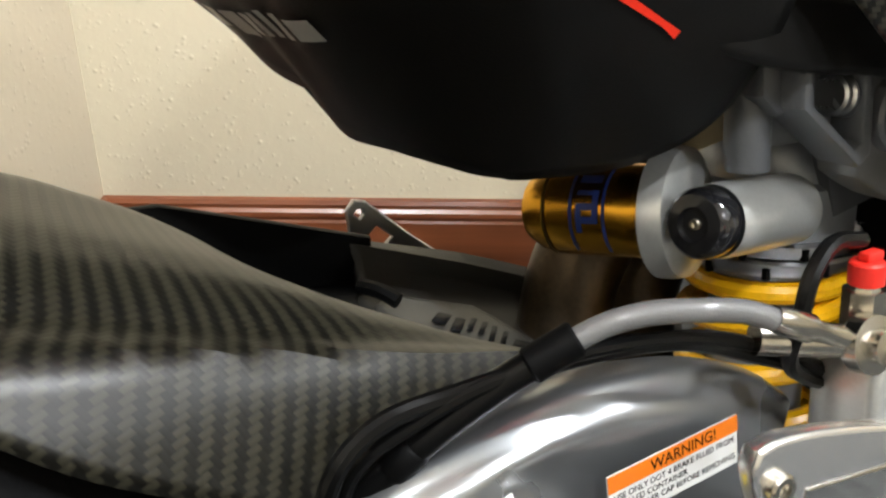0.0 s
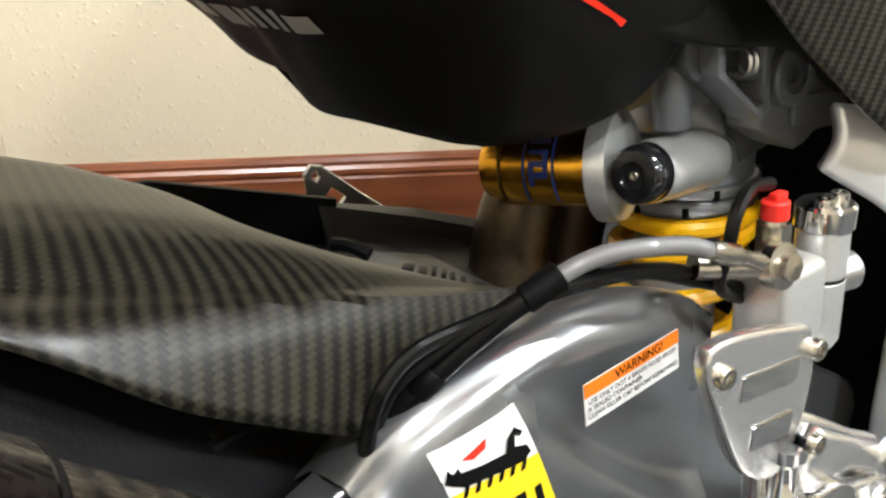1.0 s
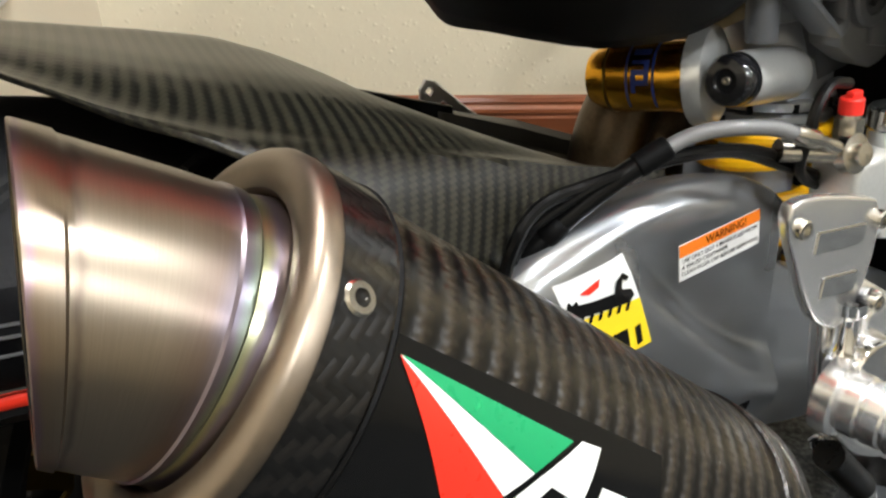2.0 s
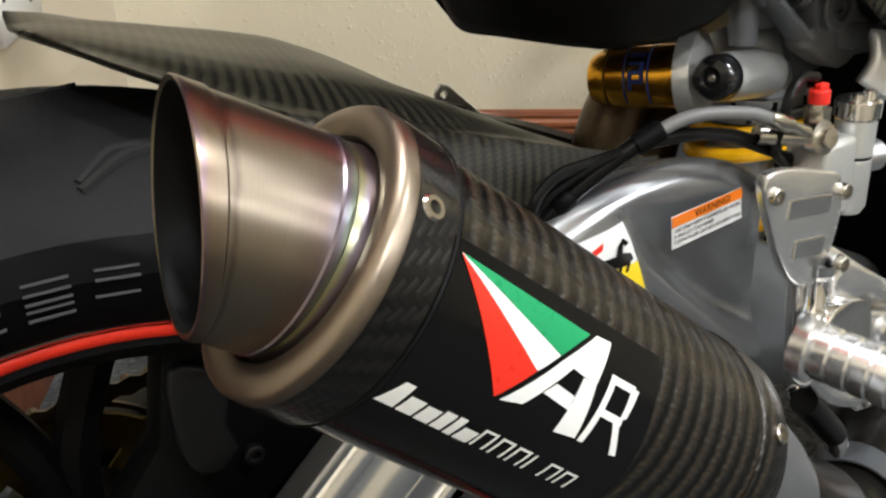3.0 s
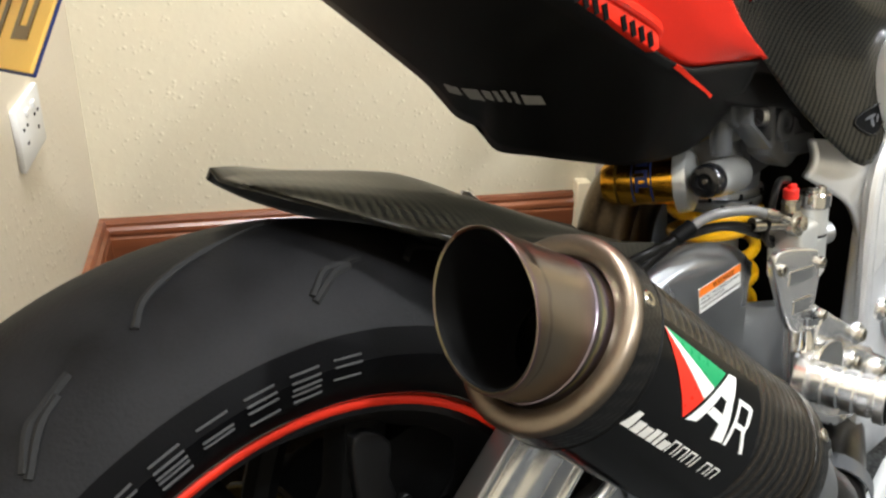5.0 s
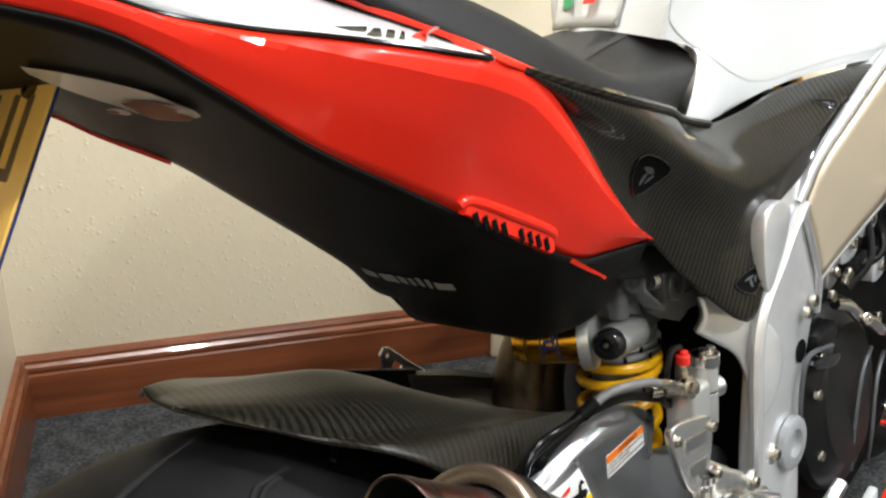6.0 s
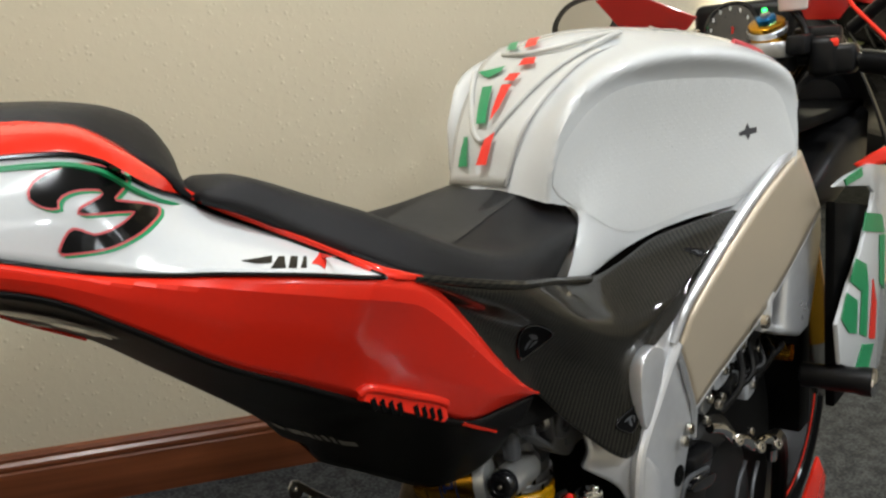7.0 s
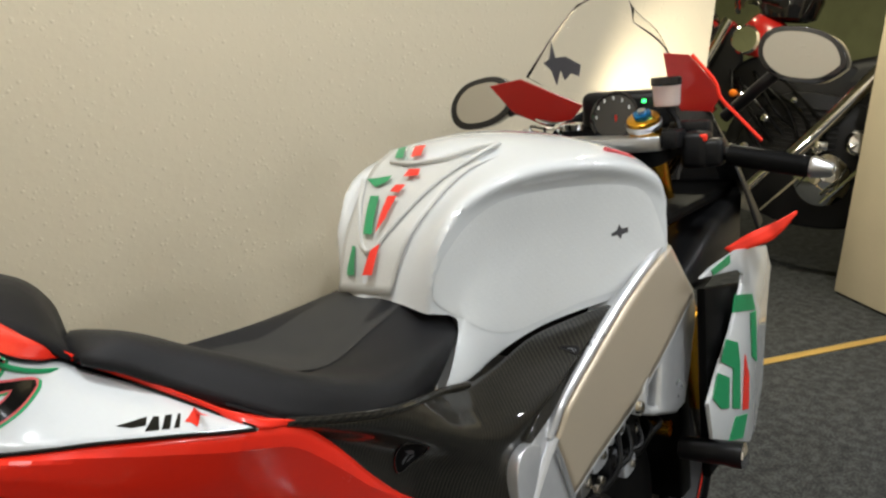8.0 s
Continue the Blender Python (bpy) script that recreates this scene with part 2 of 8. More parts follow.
def ribbed_carbon(name, pitch, dark, light):
    """Lacquered carbon cloth wrapped round a can, its tows in soft ribs across the axis."""
    m, t, b = nodes_of(name)
    uv = t.nodes.new("ShaderNodeUVMap")
    uv.uv_map = "UVMap"
    sep = t.nodes.new("ShaderNodeSeparateXYZ")
    t.links.new(uv.outputs[0], sep.inputs[0])
    u, v = sep.outputs[0], sep.outputs[1]
    warp = node(t, "ShaderNodeTexNoise", i2=30.0, i3=2.0)
    t.links.new(uv.outputs[0], warp.inputs[0])
    phase = mathn(t, "ADD", mathn(t, "MULTIPLY", v, 2 * math.pi / pitch), mathn(t, "MULTIPLY", u, 55.0))
    step = mathn(t, "MULTIPLY", mathn(t, "SINE", mathn(t, "MULTIPLY", u, 2 * math.pi / 0.0062)), 0.22)
    phase = mathn(t, "ADD", mathn(t, "ADD", phase, step), mathn(t, "MULTIPLY", warp.outputs[0], 0.9))
    band = mathn(t, "POWER", mathn(t, "ADD", mathn(t, "MULTIPLY", mathn(t, "SINE", phase), 0.5), 0.5), 1.4)
    thread = mathn(t, "ADD", mathn(t, "MULTIPLY", mathn(t, "SINE", mathn(t, "MULTIPLY", u, 2 * math.pi / 0.0031)), 0.12), 0.88)
    patch = node(t, "ShaderNodeTexNoise", i2=90.0, i3=3.0)
    t.links.new(uv.outputs[0], patch.inputs[0])
    tone = mathn(t, "MULTIPLY", mathn(t, "MULTIPLY", band, thread), mathn(t, "ADD", mathn(t, "MULTIPLY", patch.outputs[0], 0.7), 0.6))
    mix = t.nodes.new("ShaderNodeMix")
    mix.data_type = "RGBA"
    mix.inputs[6].default_value, mix.inputs[7].default_value = (*dark, 1), (*light, 1)
    t.links.new(tone, mix.inputs[0])
    t.links.new(mix.outputs[2], b.inputs["Base Color"])
    b.inputs["Roughness"].default_value = 0.3
    bp = t.nodes.new("ShaderNodeBump")
    bp.inputs["Strength"].default_value, bp.inputs["Distance"].default_value = 0.8, 0.0011
    t.links.new(tone, bp.inputs["Height"])
    t.links.new(bp.outputs[0], b.inputs["Normal"])
    b.inputs["Specular IOR Level"].default_value = 0.3
    b.inputs["Coat Weight"].default_value, b.inputs["Coat Roughness"].default_value = 0.25, 0.15
    return m


def textured_plaster(name, colour):
    """Cream-painted anaglypta plaster with small raised flecks."""
    m, t, b = nodes_of(name)
    co = t.nodes.new("ShaderNodeTexCoord").outputs["Object"]
    fleck = node(t, "ShaderNodeTexVoronoi", i2=85.0)
    t.links.new(co, fleck.inputs[0])
    warp = node(t, "ShaderNodeTexNoise", i2=60.0, i3=4.0)
    t.links.new(co, warp.inputs[0])
    big = node(t, "ShaderNodeTexNoise", i2=1.6, i3=4.0)
    t.links.new(co, big.inputs[0])
    blob = t.nodes.new("ShaderNodeMapRange")
    t.links.new(fleck.outputs["Distance"], blob.inputs[0])
    blob.inputs[1].default_value, blob.inputs[2].default_value = 0.4, 0.05
    gate = t.nodes.new("ShaderNodeMapRange")
    t.links.new(warp.outputs[0], gate.inputs[0])
    gate.inputs[1].default_value, gate.inputs[2].default_value = 0.49, 0.64
    h = mathn(t, "ADD", mathn(t, "MULTIPLY", blob.outputs[0], gate.outputs[0]), mathn(t, "MULTIPLY", warp.outputs[0], 0.5))
    bp = t.nodes.new("ShaderNodeBump")
    bp.inputs["Strength"].default_value, bp.inputs["Distance"].default_value = 0.34, 0.004
    t.links.new(h, bp.inputs["Height"])
    t.links.new(bp.outputs[0], b.inputs["Normal"])
    ramp = t.nodes.new("ShaderNodeMapRange")
    t.links.new(big.outputs[0], ramp.inputs[0])
    ramp.inputs[3].default_value, ramp.inputs[4].default_value = 0.92, 1.06
    mul = t.nodes.new("ShaderNodeVectorMath")
    mul.operation = "SCALE"
    mul.inputs[0].default_value = colour
    t.links.new(ramp.outputs[0], mul.inputs["Scale"])
    t.links.new(mul.outputs[0], b.inputs["Base Color"])
    b.inputs["Roughness"].default_value = 0.55
    return m


def wood(name, dark, light, stretch=(2.0, 40.0, 40.0)):
    m, t, b = nodes_of(name)
    co = t.nodes.new("ShaderNodeTexCoord").outputs["Object"]
    mp = t.nodes.new("ShaderNodeMapping")
    mp.inputs["Scale"].default_value = stretch
    t.links.new(co, mp.inputs[0])
    n1 = node(t, "ShaderNodeTexNoise", i2=1.0, i3=6.0)
    t.links.new(mp.outputs[0], n1.inputs[0])
    knot = node(t, "ShaderNodeTexNoise", i2=5.0, i3=2.0)
    t.links.new(co, knot.inputs[0])
    tone = mathn(t, "ADD", mathn(t, "MULTIPLY", n1.outputs[0], 0.75), mathn(t, "MULTIPLY", knot.outputs[0], 0.35))
    ramp = t.nodes.new("ShaderNodeValToRGB")
    ramp.color_ramp.elements[0].position, ramp.color_ramp.elements[0].color = 0.35, (*dark, 1)
    ramp.color_ramp.elements[1].position, ramp.color_ramp.elements[1].color = 0.75, (*light, 1)
    t.links.new(tone, ramp.inputs[0])
    t.links.new(ramp.outputs[0], b.inputs["Base Color"])
    b.inputs["Roughness"].default_value = 0.3
    b.inputs["Coat Weight"].default_value = 0.3
    bp = t.nodes.new("ShaderNodeBump")
    bp.inputs["Strength"].default_value, bp.inputs["Distance"].default_value = 0.2, 0.001
    t.links.new(n1.outputs[0], bp.inputs["Height"])
    t.links.new(bp.outputs[0], b.inputs["Normal"])
    return m


def carpet_pile(name, a, c):
    """Loop-pile contract carpet, flecked in two tones."""
    m, t, b = nodes_of(name)
    co = t.nodes.new("ShaderNodeTexCoord").outputs["Object"]
    n1 = node(t, "ShaderNodeTexNoise", i2=140.0, i3=4.0)
    n2 = node(t, "ShaderNodeTexNoise", i2=28.0, i3=4.0)
    for n in (n1, n2):
        t.links.new(co, n.inputs[0])
    tone = mathn(t, "ADD", n1.outputs[0], mathn(t, "MULTIPLY", mathn(t, "SUBTRACT", n2.outputs[0], 0.5), 0.7))
    ramp = t.nodes.new("ShaderNodeValToRGB")
    ramp.color_ramp.elements[0].position, ramp.color_ramp.elements[0].color = 0.38, (*a, 1)
    ramp.color_ramp.elements[1].position, ramp.color_ramp.elements[1].color = 0.66, (*c, 1)
    t.links.new(tone, ramp.inputs[0])
    t.links.new(ramp.outputs[0], b.inputs["Base Color"])
    b.inputs["Roughness"].default_value = 0.95
    bp = t.nodes.new("ShaderNodeBump")
    bp.inputs["Strength"].default_value, bp.inputs["Distance"].default_value = 0.9, 0.004
    t.links.new(n1.outputs[0], bp.inputs["Height"])
    t.links.new(bp.outputs[0], b.inputs["Normal"])
    return m


def glow(name, colour, strength):
    m, t, b = nodes_of(name)
    b.inputs["Emission Color"].default_value = (*colour, 1)
    b.inputs["Emission Strength"].default_value = strength
    b.inputs["Base Color"].default_value = (*colour, 1)
    return m


PLASTER = textured_plaster("cream_plaster", (0.66, 0.59, 0.44))
PLASTER_W = textured_plaster("cream_plaster_side", (0.68, 0.60, 0.47))
CEILING = surface("ceiling_paint", (0.75, 0.72, 0.65), 0.8, bump=0.2)
PINE = wood("stained_pine", (0.10, 0.026, 0.009), (0.26, 0.08, 0.03))
CARPET = carpet_pile("blue_grey_carpet", (0.011, 0.0125, 0.014), (0.062, 0.066, 0.068))
CARPET_DARK = carpet_pile("dark_carpet", (0.012, 0.013, 0.015), (0.05, 0.052, 0.055))
BRASS = surface("brass_strip", (0.85, 0.56, 0.17), 0.4, 0.6)
CREAM_DOOR = surface("cream_door_paint", (0.72, 0.62, 0.45), 0.4, stain=2.0)
BLOCKWALL = surface("pale_green_block", (0.34, 0.36, 0.20), 0.8, bump=0.5, grain=90)
SOCKET = surface("socket_plastic", (0.75, 0.74, 0.72), 0.35)
RUBBER = surface("tyre_rubber", (0.008, 0.008, 0.0087), 0.6, vary=0.65, grain=420, bump=0.3, stain=22, spec=0.2)
RUBBER_DARK = surface("groove_rubber", (0.008, 0.008, 0.008), 0.8)
RUBBER_MARK = surface("moulded_mark", (0.075, 0.075, 0.078), 0.6)
BLACK = surface("satin_black_plastic", (0.007, 0.007, 0.0075), 0.36, grain=700, bump=0.12, spec=0.25)
BLACK_MATT = surface("matt_black", (0.0025, 0.0025, 0.0026), 0.55, bump=0.2, spec=0.10)
BLACK_GLOSS = surface("gloss_black", (0.008, 0.008, 0.009), 0.12, coat=0.5, bump=0)
UNDERTRAY = surface("undertray_black", (0.0055, 0.0053, 0.0051), 0.42, grain=900, bump=0.15, stain=4, spec=0.2)
VINYL = surface("seat_vinyl", (0.006, 0.006, 0.007), 0.48, grain=1400, bump=0.5, vary=0.2, spec=0.3)
VINYL_LITE = surface("seat_vinyl_paler", (0.016, 0.016, 0.0155), 0.6, grain=1400, bump=0.6, vary=0.2)
RED = surface("red_paint", (0.82, 0.028, 0.012), 0.25, coat=0.45, spec=0.3, vary=0.05, bump=0, stain=3)
RED_BRIGHT = surface("red_trim", (0.85, 0.035, 0.014), 0.55, bump=0, spec=0.3)
WHITE = surface("white_paint", (0.60, 0.625, 0.635), 0.2, coat=0.8, vary=0.03, bump=0, stain=3)
WHITE_GRIP = surface("clear_grip_vinyl", (0.50, 0.50, 0.47), 0.4, vary=0.05, grain=350, bump=0.5, dist=0.0006)
DECAL_WHITE = surface("white_decal", (0.75, 0.75, 0.73), 0.3, bump=0, vary=0.03)
DECAL_GREEN = surface("green_decal", (0.012, 0.27, 0.10), 0.3, bump=0, vary=0.05)
DECAL_RED = surface("red_decal", (0.72, 0.03, 0.015), 0.3, bump=0, vary=0.05)
DECAL_PINK = surface("rose_red_decal", (0.60, 0.09, 0.10), 0.3, bump=0, vary=0.05)
DECAL_BLACK = surface("black_decal", (0.004, 0.004, 0.004), 0.15, bump=0, spec=0.3)
DECAL_YELLOW = surface("yellow_decal", (0.85, 0.62, 0.02), 0.3, bump=0, vary=0.03)
DECAL_ORANGE = surface("orange_decal", (0.86, 0.20, 0.01), 0.35, bump=0, vary=0.03)
DECAL_GREY = surface("grey_decal", (0.32, 0.32, 0.31), 0.4, bump=0)
ALU = surface("polished_aluminium", (0.40, 0.415, 0.43), 0.3, 0.9, grain=9, bump=0.03, dist=0.004, vary=0.06, stain=9)
ALU_SATIN = surface("satin_aluminium", (0.52, 0.53, 0.54), 0.33, 1.0, grain=500, bump=0.05, vary=0.07)
ALU_CAST = surface("cast_aluminium", (0.36, 0.375, 0.395), 0.4, 0.35, grain=600, bump=0.2)
CHROME = surface("chrome", (0.80, 0.80, 0.80), 0.06, 1.0, bump=0, vary=0.03)
STEEL = surface("plated_steel", (0.55, 0.52, 0.46), 0.22, 1.0, bump=0.05)
FRAME_SILVER = surface("silver_frame_paint", (0.69, 0.705, 0.725), 0.3, 0.6, grain=60, bump=0.0, coat=0.4)
# Aluminium spar: the cream wall's reflection is put into the base colour.
SPAR_WALL_TINT = surface("wall_tinted_spar", (0.58, 0.50, 0.38), 0.38, 0.45, grain=400, bump=0.02, vary=0.05)
TITAN = surface("titanium", (0.24, 0.195, 0.15), 0.38, 1.0, grain=350, bump=0.04, vary=0.12, stain=16)


def heated(name, marks, rough=0.31):
    """Brushed titanium with heat colours that follow the length of the part."""
    m, t, b = nodes_of(name)
    uv = t.nodes.new("ShaderNodeUVMap")
    uv.uv_map = "UVMap"
    sep = t.nodes.new("ShaderNodeSeparateXYZ")
    t.links.new(uv.outputs[0], sep.inputs[0])
    wob = node(t, "ShaderNodeTexNoise", i2=55.0, i3=3.0)
    t.links.new(uv.outputs[0], wob.inputs[0])
    along = mathn(t, "ADD", sep.outputs[1], mathn(t, "MULTIPLY", mathn(t, "SUBTRACT", wob.outputs[0], 0.5), 0.005))
    ramp = t.nodes.new("ShaderNodeValToRGB")
    e = ramp.color_ramp.elements
    e[0].position, e[0].color = marks[0][0], (*marks[0][1], 1)
    e[1].position, e[1].color = marks[-1][0], (*marks[-1][1], 1)
    for p, c in marks[1:-1]:
        e.new(p).color = (*c, 1)
    t.links.new(mathn(t, "MULTIPLY", along, 10.0), ramp.inputs[0])
    mp = t.nodes.new("ShaderNodeMapping")
    mp.inputs["Scale"].default_value = (40, 3000, 1)
    t.links.new(uv.outputs[0], mp.inputs[0])
    brush = node(t, "ShaderNodeTexNoise", i2=1.0, i3=3.0)
    t.links.new(mp.outputs[0], brush.inputs[0])
    tone = t.nodes.new("ShaderNodeVectorMath")
    tone.operation = "SCALE"
    t.links.new(ramp.outputs[0], tone.inputs[0])
    t.links.new(mathn(t, "ADD", mathn(t, "MULTIPLY", brush.outputs[0], 0.3), 0.85), tone.inputs["Scale"])
    t.links.new(tone.outputs[0], b.inputs["Base Color"])
    t.links.new(mathn(t, "ADD", mathn(t, "MULTIPLY", brush.outputs[0], 0.14), rough - 0.07), b.inputs["Roughness"])
    b.inputs["Metallic"].default_value = 1.0
    return m


TI = (0.235, 0.195, 0.15)
TITAN_BELL = heated("heat_tinted_titanium", ((0.0, TI), (0.125, (0.20, 0.155, 0.125)), (0.15, (0.18, 0.155, 0.20)), (0.17, (0.30, 0.30, 0.17)), (0.19, (0.19, 0.23, 0.20)), (0.205, (0.17, 0.15, 0.19)), (0.25, (0.19, 0.145, 0.12)), (0.33, TI), (0.46, TI), (0.475, (0.15, 0.12, 0.095)), (0.49, TI), (0.545, (0.21, 0.16, 0.115)), (0.56, (0.19, 0.13, 0.15)), (0.58, (0.23, 0.20, 0.12))))
BURNT = surface("burnt_steel", (0.09, 0.066, 0.042), 0.38, 0.9, vary=0.5, stain=22, bump=0.15)
GREY_CONE = surface("grey_cone", (0.14, 0.145, 0.148), 0.35, 0.5)
GOLD = surface("gold_anodised", (0.72, 0.36, 0.03), 0.24, 1.0, bump=0.02, vary=0.08)
GOLD_PALE = surface("pale_gold", (0.10, 0.07, 0.013), 0.45, 0.8)
BLUE_ANOD = surface("blue_anodised", (0.02, 0.22, 0.55), 0.25, 0.9, bump=0)
BLUE_INK = surface("blue_ink", (0.012, 0.03, 0.15), 0.4, bump=0)
YELLOW = surface("yellow_spring_paint", (0.80, 0.42, 0.005), 0.28, coat=0.4, bump=0.05)
HOSE = surface("braided_hose", (0.13, 0.13, 0.13), 0.35, 0.0, grain=1500, bump=0.3, coat=0.4)
HOSE_BLACK = surface("black_hose", (0.003, 0.003, 0.003), 0.3, bump=0.1, spec=0.2)
RED_CAP = surface("red_rubber_cap", (0.62, 0.02, 0.012), 0.45)
PLATE_YELLOW = surface("plate_yellow", (0.92, 0.58, 0.14), 0.35, bump=0, vary=0.05)
CLEAR = surface("clear_screen", (1, 1, 1), 0.02, bump=0, vary=0, trans=1.0, ior=1.2)
TRANSLUCENT = surface("reservoir_plastic", (0.75, 0.62, 0.58), 0.3, bump=0, trans=0.4)
MIRROR = surface("mirror_glass", (0.62, 0.62, 0.60), 0.02, 1.0, bump=0, vary=0)
# Near black to hold the far side's shade; also used for dark small parts.
SHADOW_ARM = surface("shaded_and_dark_casting", (0.008, 0.0083, 0.009), 0.5, 0.2, grain=600, bump=0.2, spec=0.3)
DISC_DARK = surface("used_disc", (0.009, 0.009, 0.0085), 0.45, 0.6)
GRIP_PANEL = surface("knee_grip_film", (0.62, 0.64, 0.64), 0.42, vary=0.06, grain=500, bump=0.0)
_t, _b = GRIP_PANEL.node_tree, GRIP_PANEL.node_tree.nodes["Principled BSDF"]
_sep = _t.nodes.new("ShaderNodeSeparateXYZ")
_t.links.new(_t.nodes.new("ShaderNodeTexCoord").outputs["Object"], _sep.inputs[0])
_dot = mathn(_t, "MULTIPLY", mathn(_t, "SINE", mathn(_t, "MULTIPLY", _sep.outputs[0], 2 * math.pi / 0.011)), mathn(_t, "SINE", mathn(_t, "MULTIPLY", _sep.outputs[2], 2 * math.pi / 0.011)))
_bp = _t.nodes.new("ShaderNodeBump")
_bp.inputs["Strength"].default_value, _bp.inputs["Distance"].default_value = 0.5, 0.0008
_t.links.new(mathn(_t, "GREATER_THAN", _dot, 0.55), _bp.inputs["Height"])
_t.links.new(_bp.outputs[0], _b.inputs["Normal"])
MARK_BROWN = surface("worn_mark", (0.16, 0.10, 0.035), 0.4, bump=0)
SCREEN_INK = surface("screen_ink", (0.05, 0.05, 0.06), 0.5, bump=0)
BRIGHT_ALU = surface("bright_machined_alloy", (0.86, 0.86, 0.86), 0.25, 0.95, grain=15, bump=0, spread=0.05, vary=0.03)
PALE_ALLOY = surface("pale_satin_alloy", (0.62, 0.63, 0.615), 0.30, 0.7, grain=500, bump=0.05)
MARK_DARK = surface("dark_grey_mark", (0.06, 0.06, 0.065), 0.4, bump=0)
RED_INNER = surface("dark_red_inner_panel", (0.36, 0.012, 0.009), 0.3, coat=0.3, vary=0.05, bump=0)
CAST_MID = surface("mid_grey_casting", (0.155, 0.16, 0.167), 0.45, 0.35, grain=600, bump=0.2)
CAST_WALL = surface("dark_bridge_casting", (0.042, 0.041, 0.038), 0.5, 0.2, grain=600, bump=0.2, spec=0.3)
CAST_PLATE = surface("pale_grey_casting", (0.115, 0.115, 0.11), 0.45, 0.3, grain=700, bump=0.25)
CAST_ALLOY = surface("blue_grey_alloy", (0.27, 0.287, 0.312), 0.34, 0.5, grain=600, bump=0.15)
PIPE_DARK = surface("sooty_pipe", (0.022, 0.02, 0.018), 0.3, 0.7, vary=0.5, stain=22, bump=0.15)
CAST_BLUE = surface("blue_grey_casting", (0.13, 0.138, 0.15), 0.4, 0.35, grain=600, bump=0.2)
CAST_DARK = surface("dark_casting", (0.095, 0.10, 0.108), 0.42, 0.35, grain=600, bump=0.2, spec=0.35)
PAPER = surface("aged_paper_tag", (0.34, 0.28, 0.17), 0.8)
LENS_WHITE = surface("pale_lamp_plastic", (0.55, 0.52, 0.46), 0.25, coat=0.4, bump=0.05)
RED_DEEP = surface("deep_red_reflector", (0.16, 0.012, 0.012), 0.2, coat=0.4, bump=0)
LENS = surface("clear_lamp_lens", (0.06, 0.06, 0.05), 0.12, coat=0.6, bump=0)
# Darker plaster for the walls out of view, to deepen contrast in the room.
UNSEEN_WALL_DIM = textured_plaster("unseen_wall_dim_plaster", (0.40, 0.355, 0.27))
CARBON = carbon_weave("carbon_hugger", 0.0023, turn=0.785, light=(0.027, 0.0245, 0.0155), dark=(0.0012, 0.0011, 0.0009), rough=0.42, coat=0.4, coat_rough=0.32, bump=0.2, spec=0.25)
CARBON_CAN = ribbed_carbon("carbon_can", 0.0088, (0.0008, 0.0008, 0.0008), (0.026, 0.020, 0.0135))
CARBON_COLLAR = carbon_weave("carbon_collar", 0.0030, turn=0.35, light=(0.007, 0.006, 0.005), dark=(0.001, 0.001, 0.001), rough=0.4, coat=0.5, coat_rough=0.12, bump=0.5, spec=0.2)
CARBON_PANEL = carbon_weave("carbon_panel", 0.0021, turn=0.3, light=(0.030, 0.0275, 0.021), dark=(0.0012, 0.0011, 0.001), rough=0.38, coat=0.65, coat_rough=0.03, bump=0.3, spec=0.08)
RUBBER_SIDE = surface("sidewall_rubber", (0.003, 0.003, 0.0034), 0.4, vary=0.15, grain=500, bump=0.15, spec=0.07)

# ---- the room ----


def wall(name, x0, y0, x1, y1, z0, z1, material):
    bm = block((x1 - x0, y1 - y0, z1 - z0), ((x0 + x1) / 2, (y0 + y1) / 2, (z0 + z1) / 2), 0)
    return tagged(part(name, bm, material), kind="structure", category="wall", label="cream painted wall with raised plaster flecks")


NY, WX, TOP = 1.042, -0.682, 2.45
tagged(part("floor", block((9.0, 8.5, 0.1), (2.0, -0.95, -0.05), 0), CARPET), "blue-grey flecked loop-pile carpet over the room", "carpet", kind="structure")
tagged(part("floor_far", block((9.0, 5.2, 0.1), (2.0, 3.902, -0.052), 0), CARPET_DARK), "dark grey carpet in the next bay", "carpet", kind="structure")
wall("wall_north", WX - 0.2, NY, 1.372, NY + 0.24, 0, TOP, PLASTER)
wall("wall_north_far", 2.95, NY, 6.4, NY + 0.24, 0, TOP, PLASTER)
wall("wall_lintel", 1.372, NY, 2.95, NY + 0.24, 2.08, TOP, PLASTER)
wall("wall_west", WX - 0.2, -3.2, WX, NY, 0, TOP, PLASTER_W)
# Unseen south and east walls, darkened in colour so less light bounces back.
wall("wall_south", WX, -3.2, 6.4, -3.0, 0, TOP, UNSEEN_WALL_DIM)
wall("wall_east", 4.6, -3.2, 4.8, NY, 0, TOP, UNSEEN_WALL_DIM)
wall("wall_far_east", 6.4, NY + 0.24, 6.6, 6.5, 0, TOP, BLOCKWALL)
wall("wall_far_west", -0.3, NY + 0.24, -0.1, 6.5, 0, TOP, BLOCKWALL)
far = wall("wall_far", -0.3, 6.3, 6.4, 6.5, 0, TOP, BLOCKWALL)
tagged(far, "pale green painted block wall at the back")
tagged(part("ceiling", block((9.4, 12.0, 0.1), (2.9, 0.6, TOP + 0.05), 0), CEILING), "off-white painted ceiling", "ceiling", kind="structure")

SKIRT = [(0, 0), (0.019, 0), (0.019, 0.094), (0.0165, 0.098), (0.0165, 0.102), (0.019, 0.105), (0.018, 0.112), (0.012, 0.117), (0.011, 0.121), (0.013, 0.124), (0.009, 0.131), (0, 0.133)]


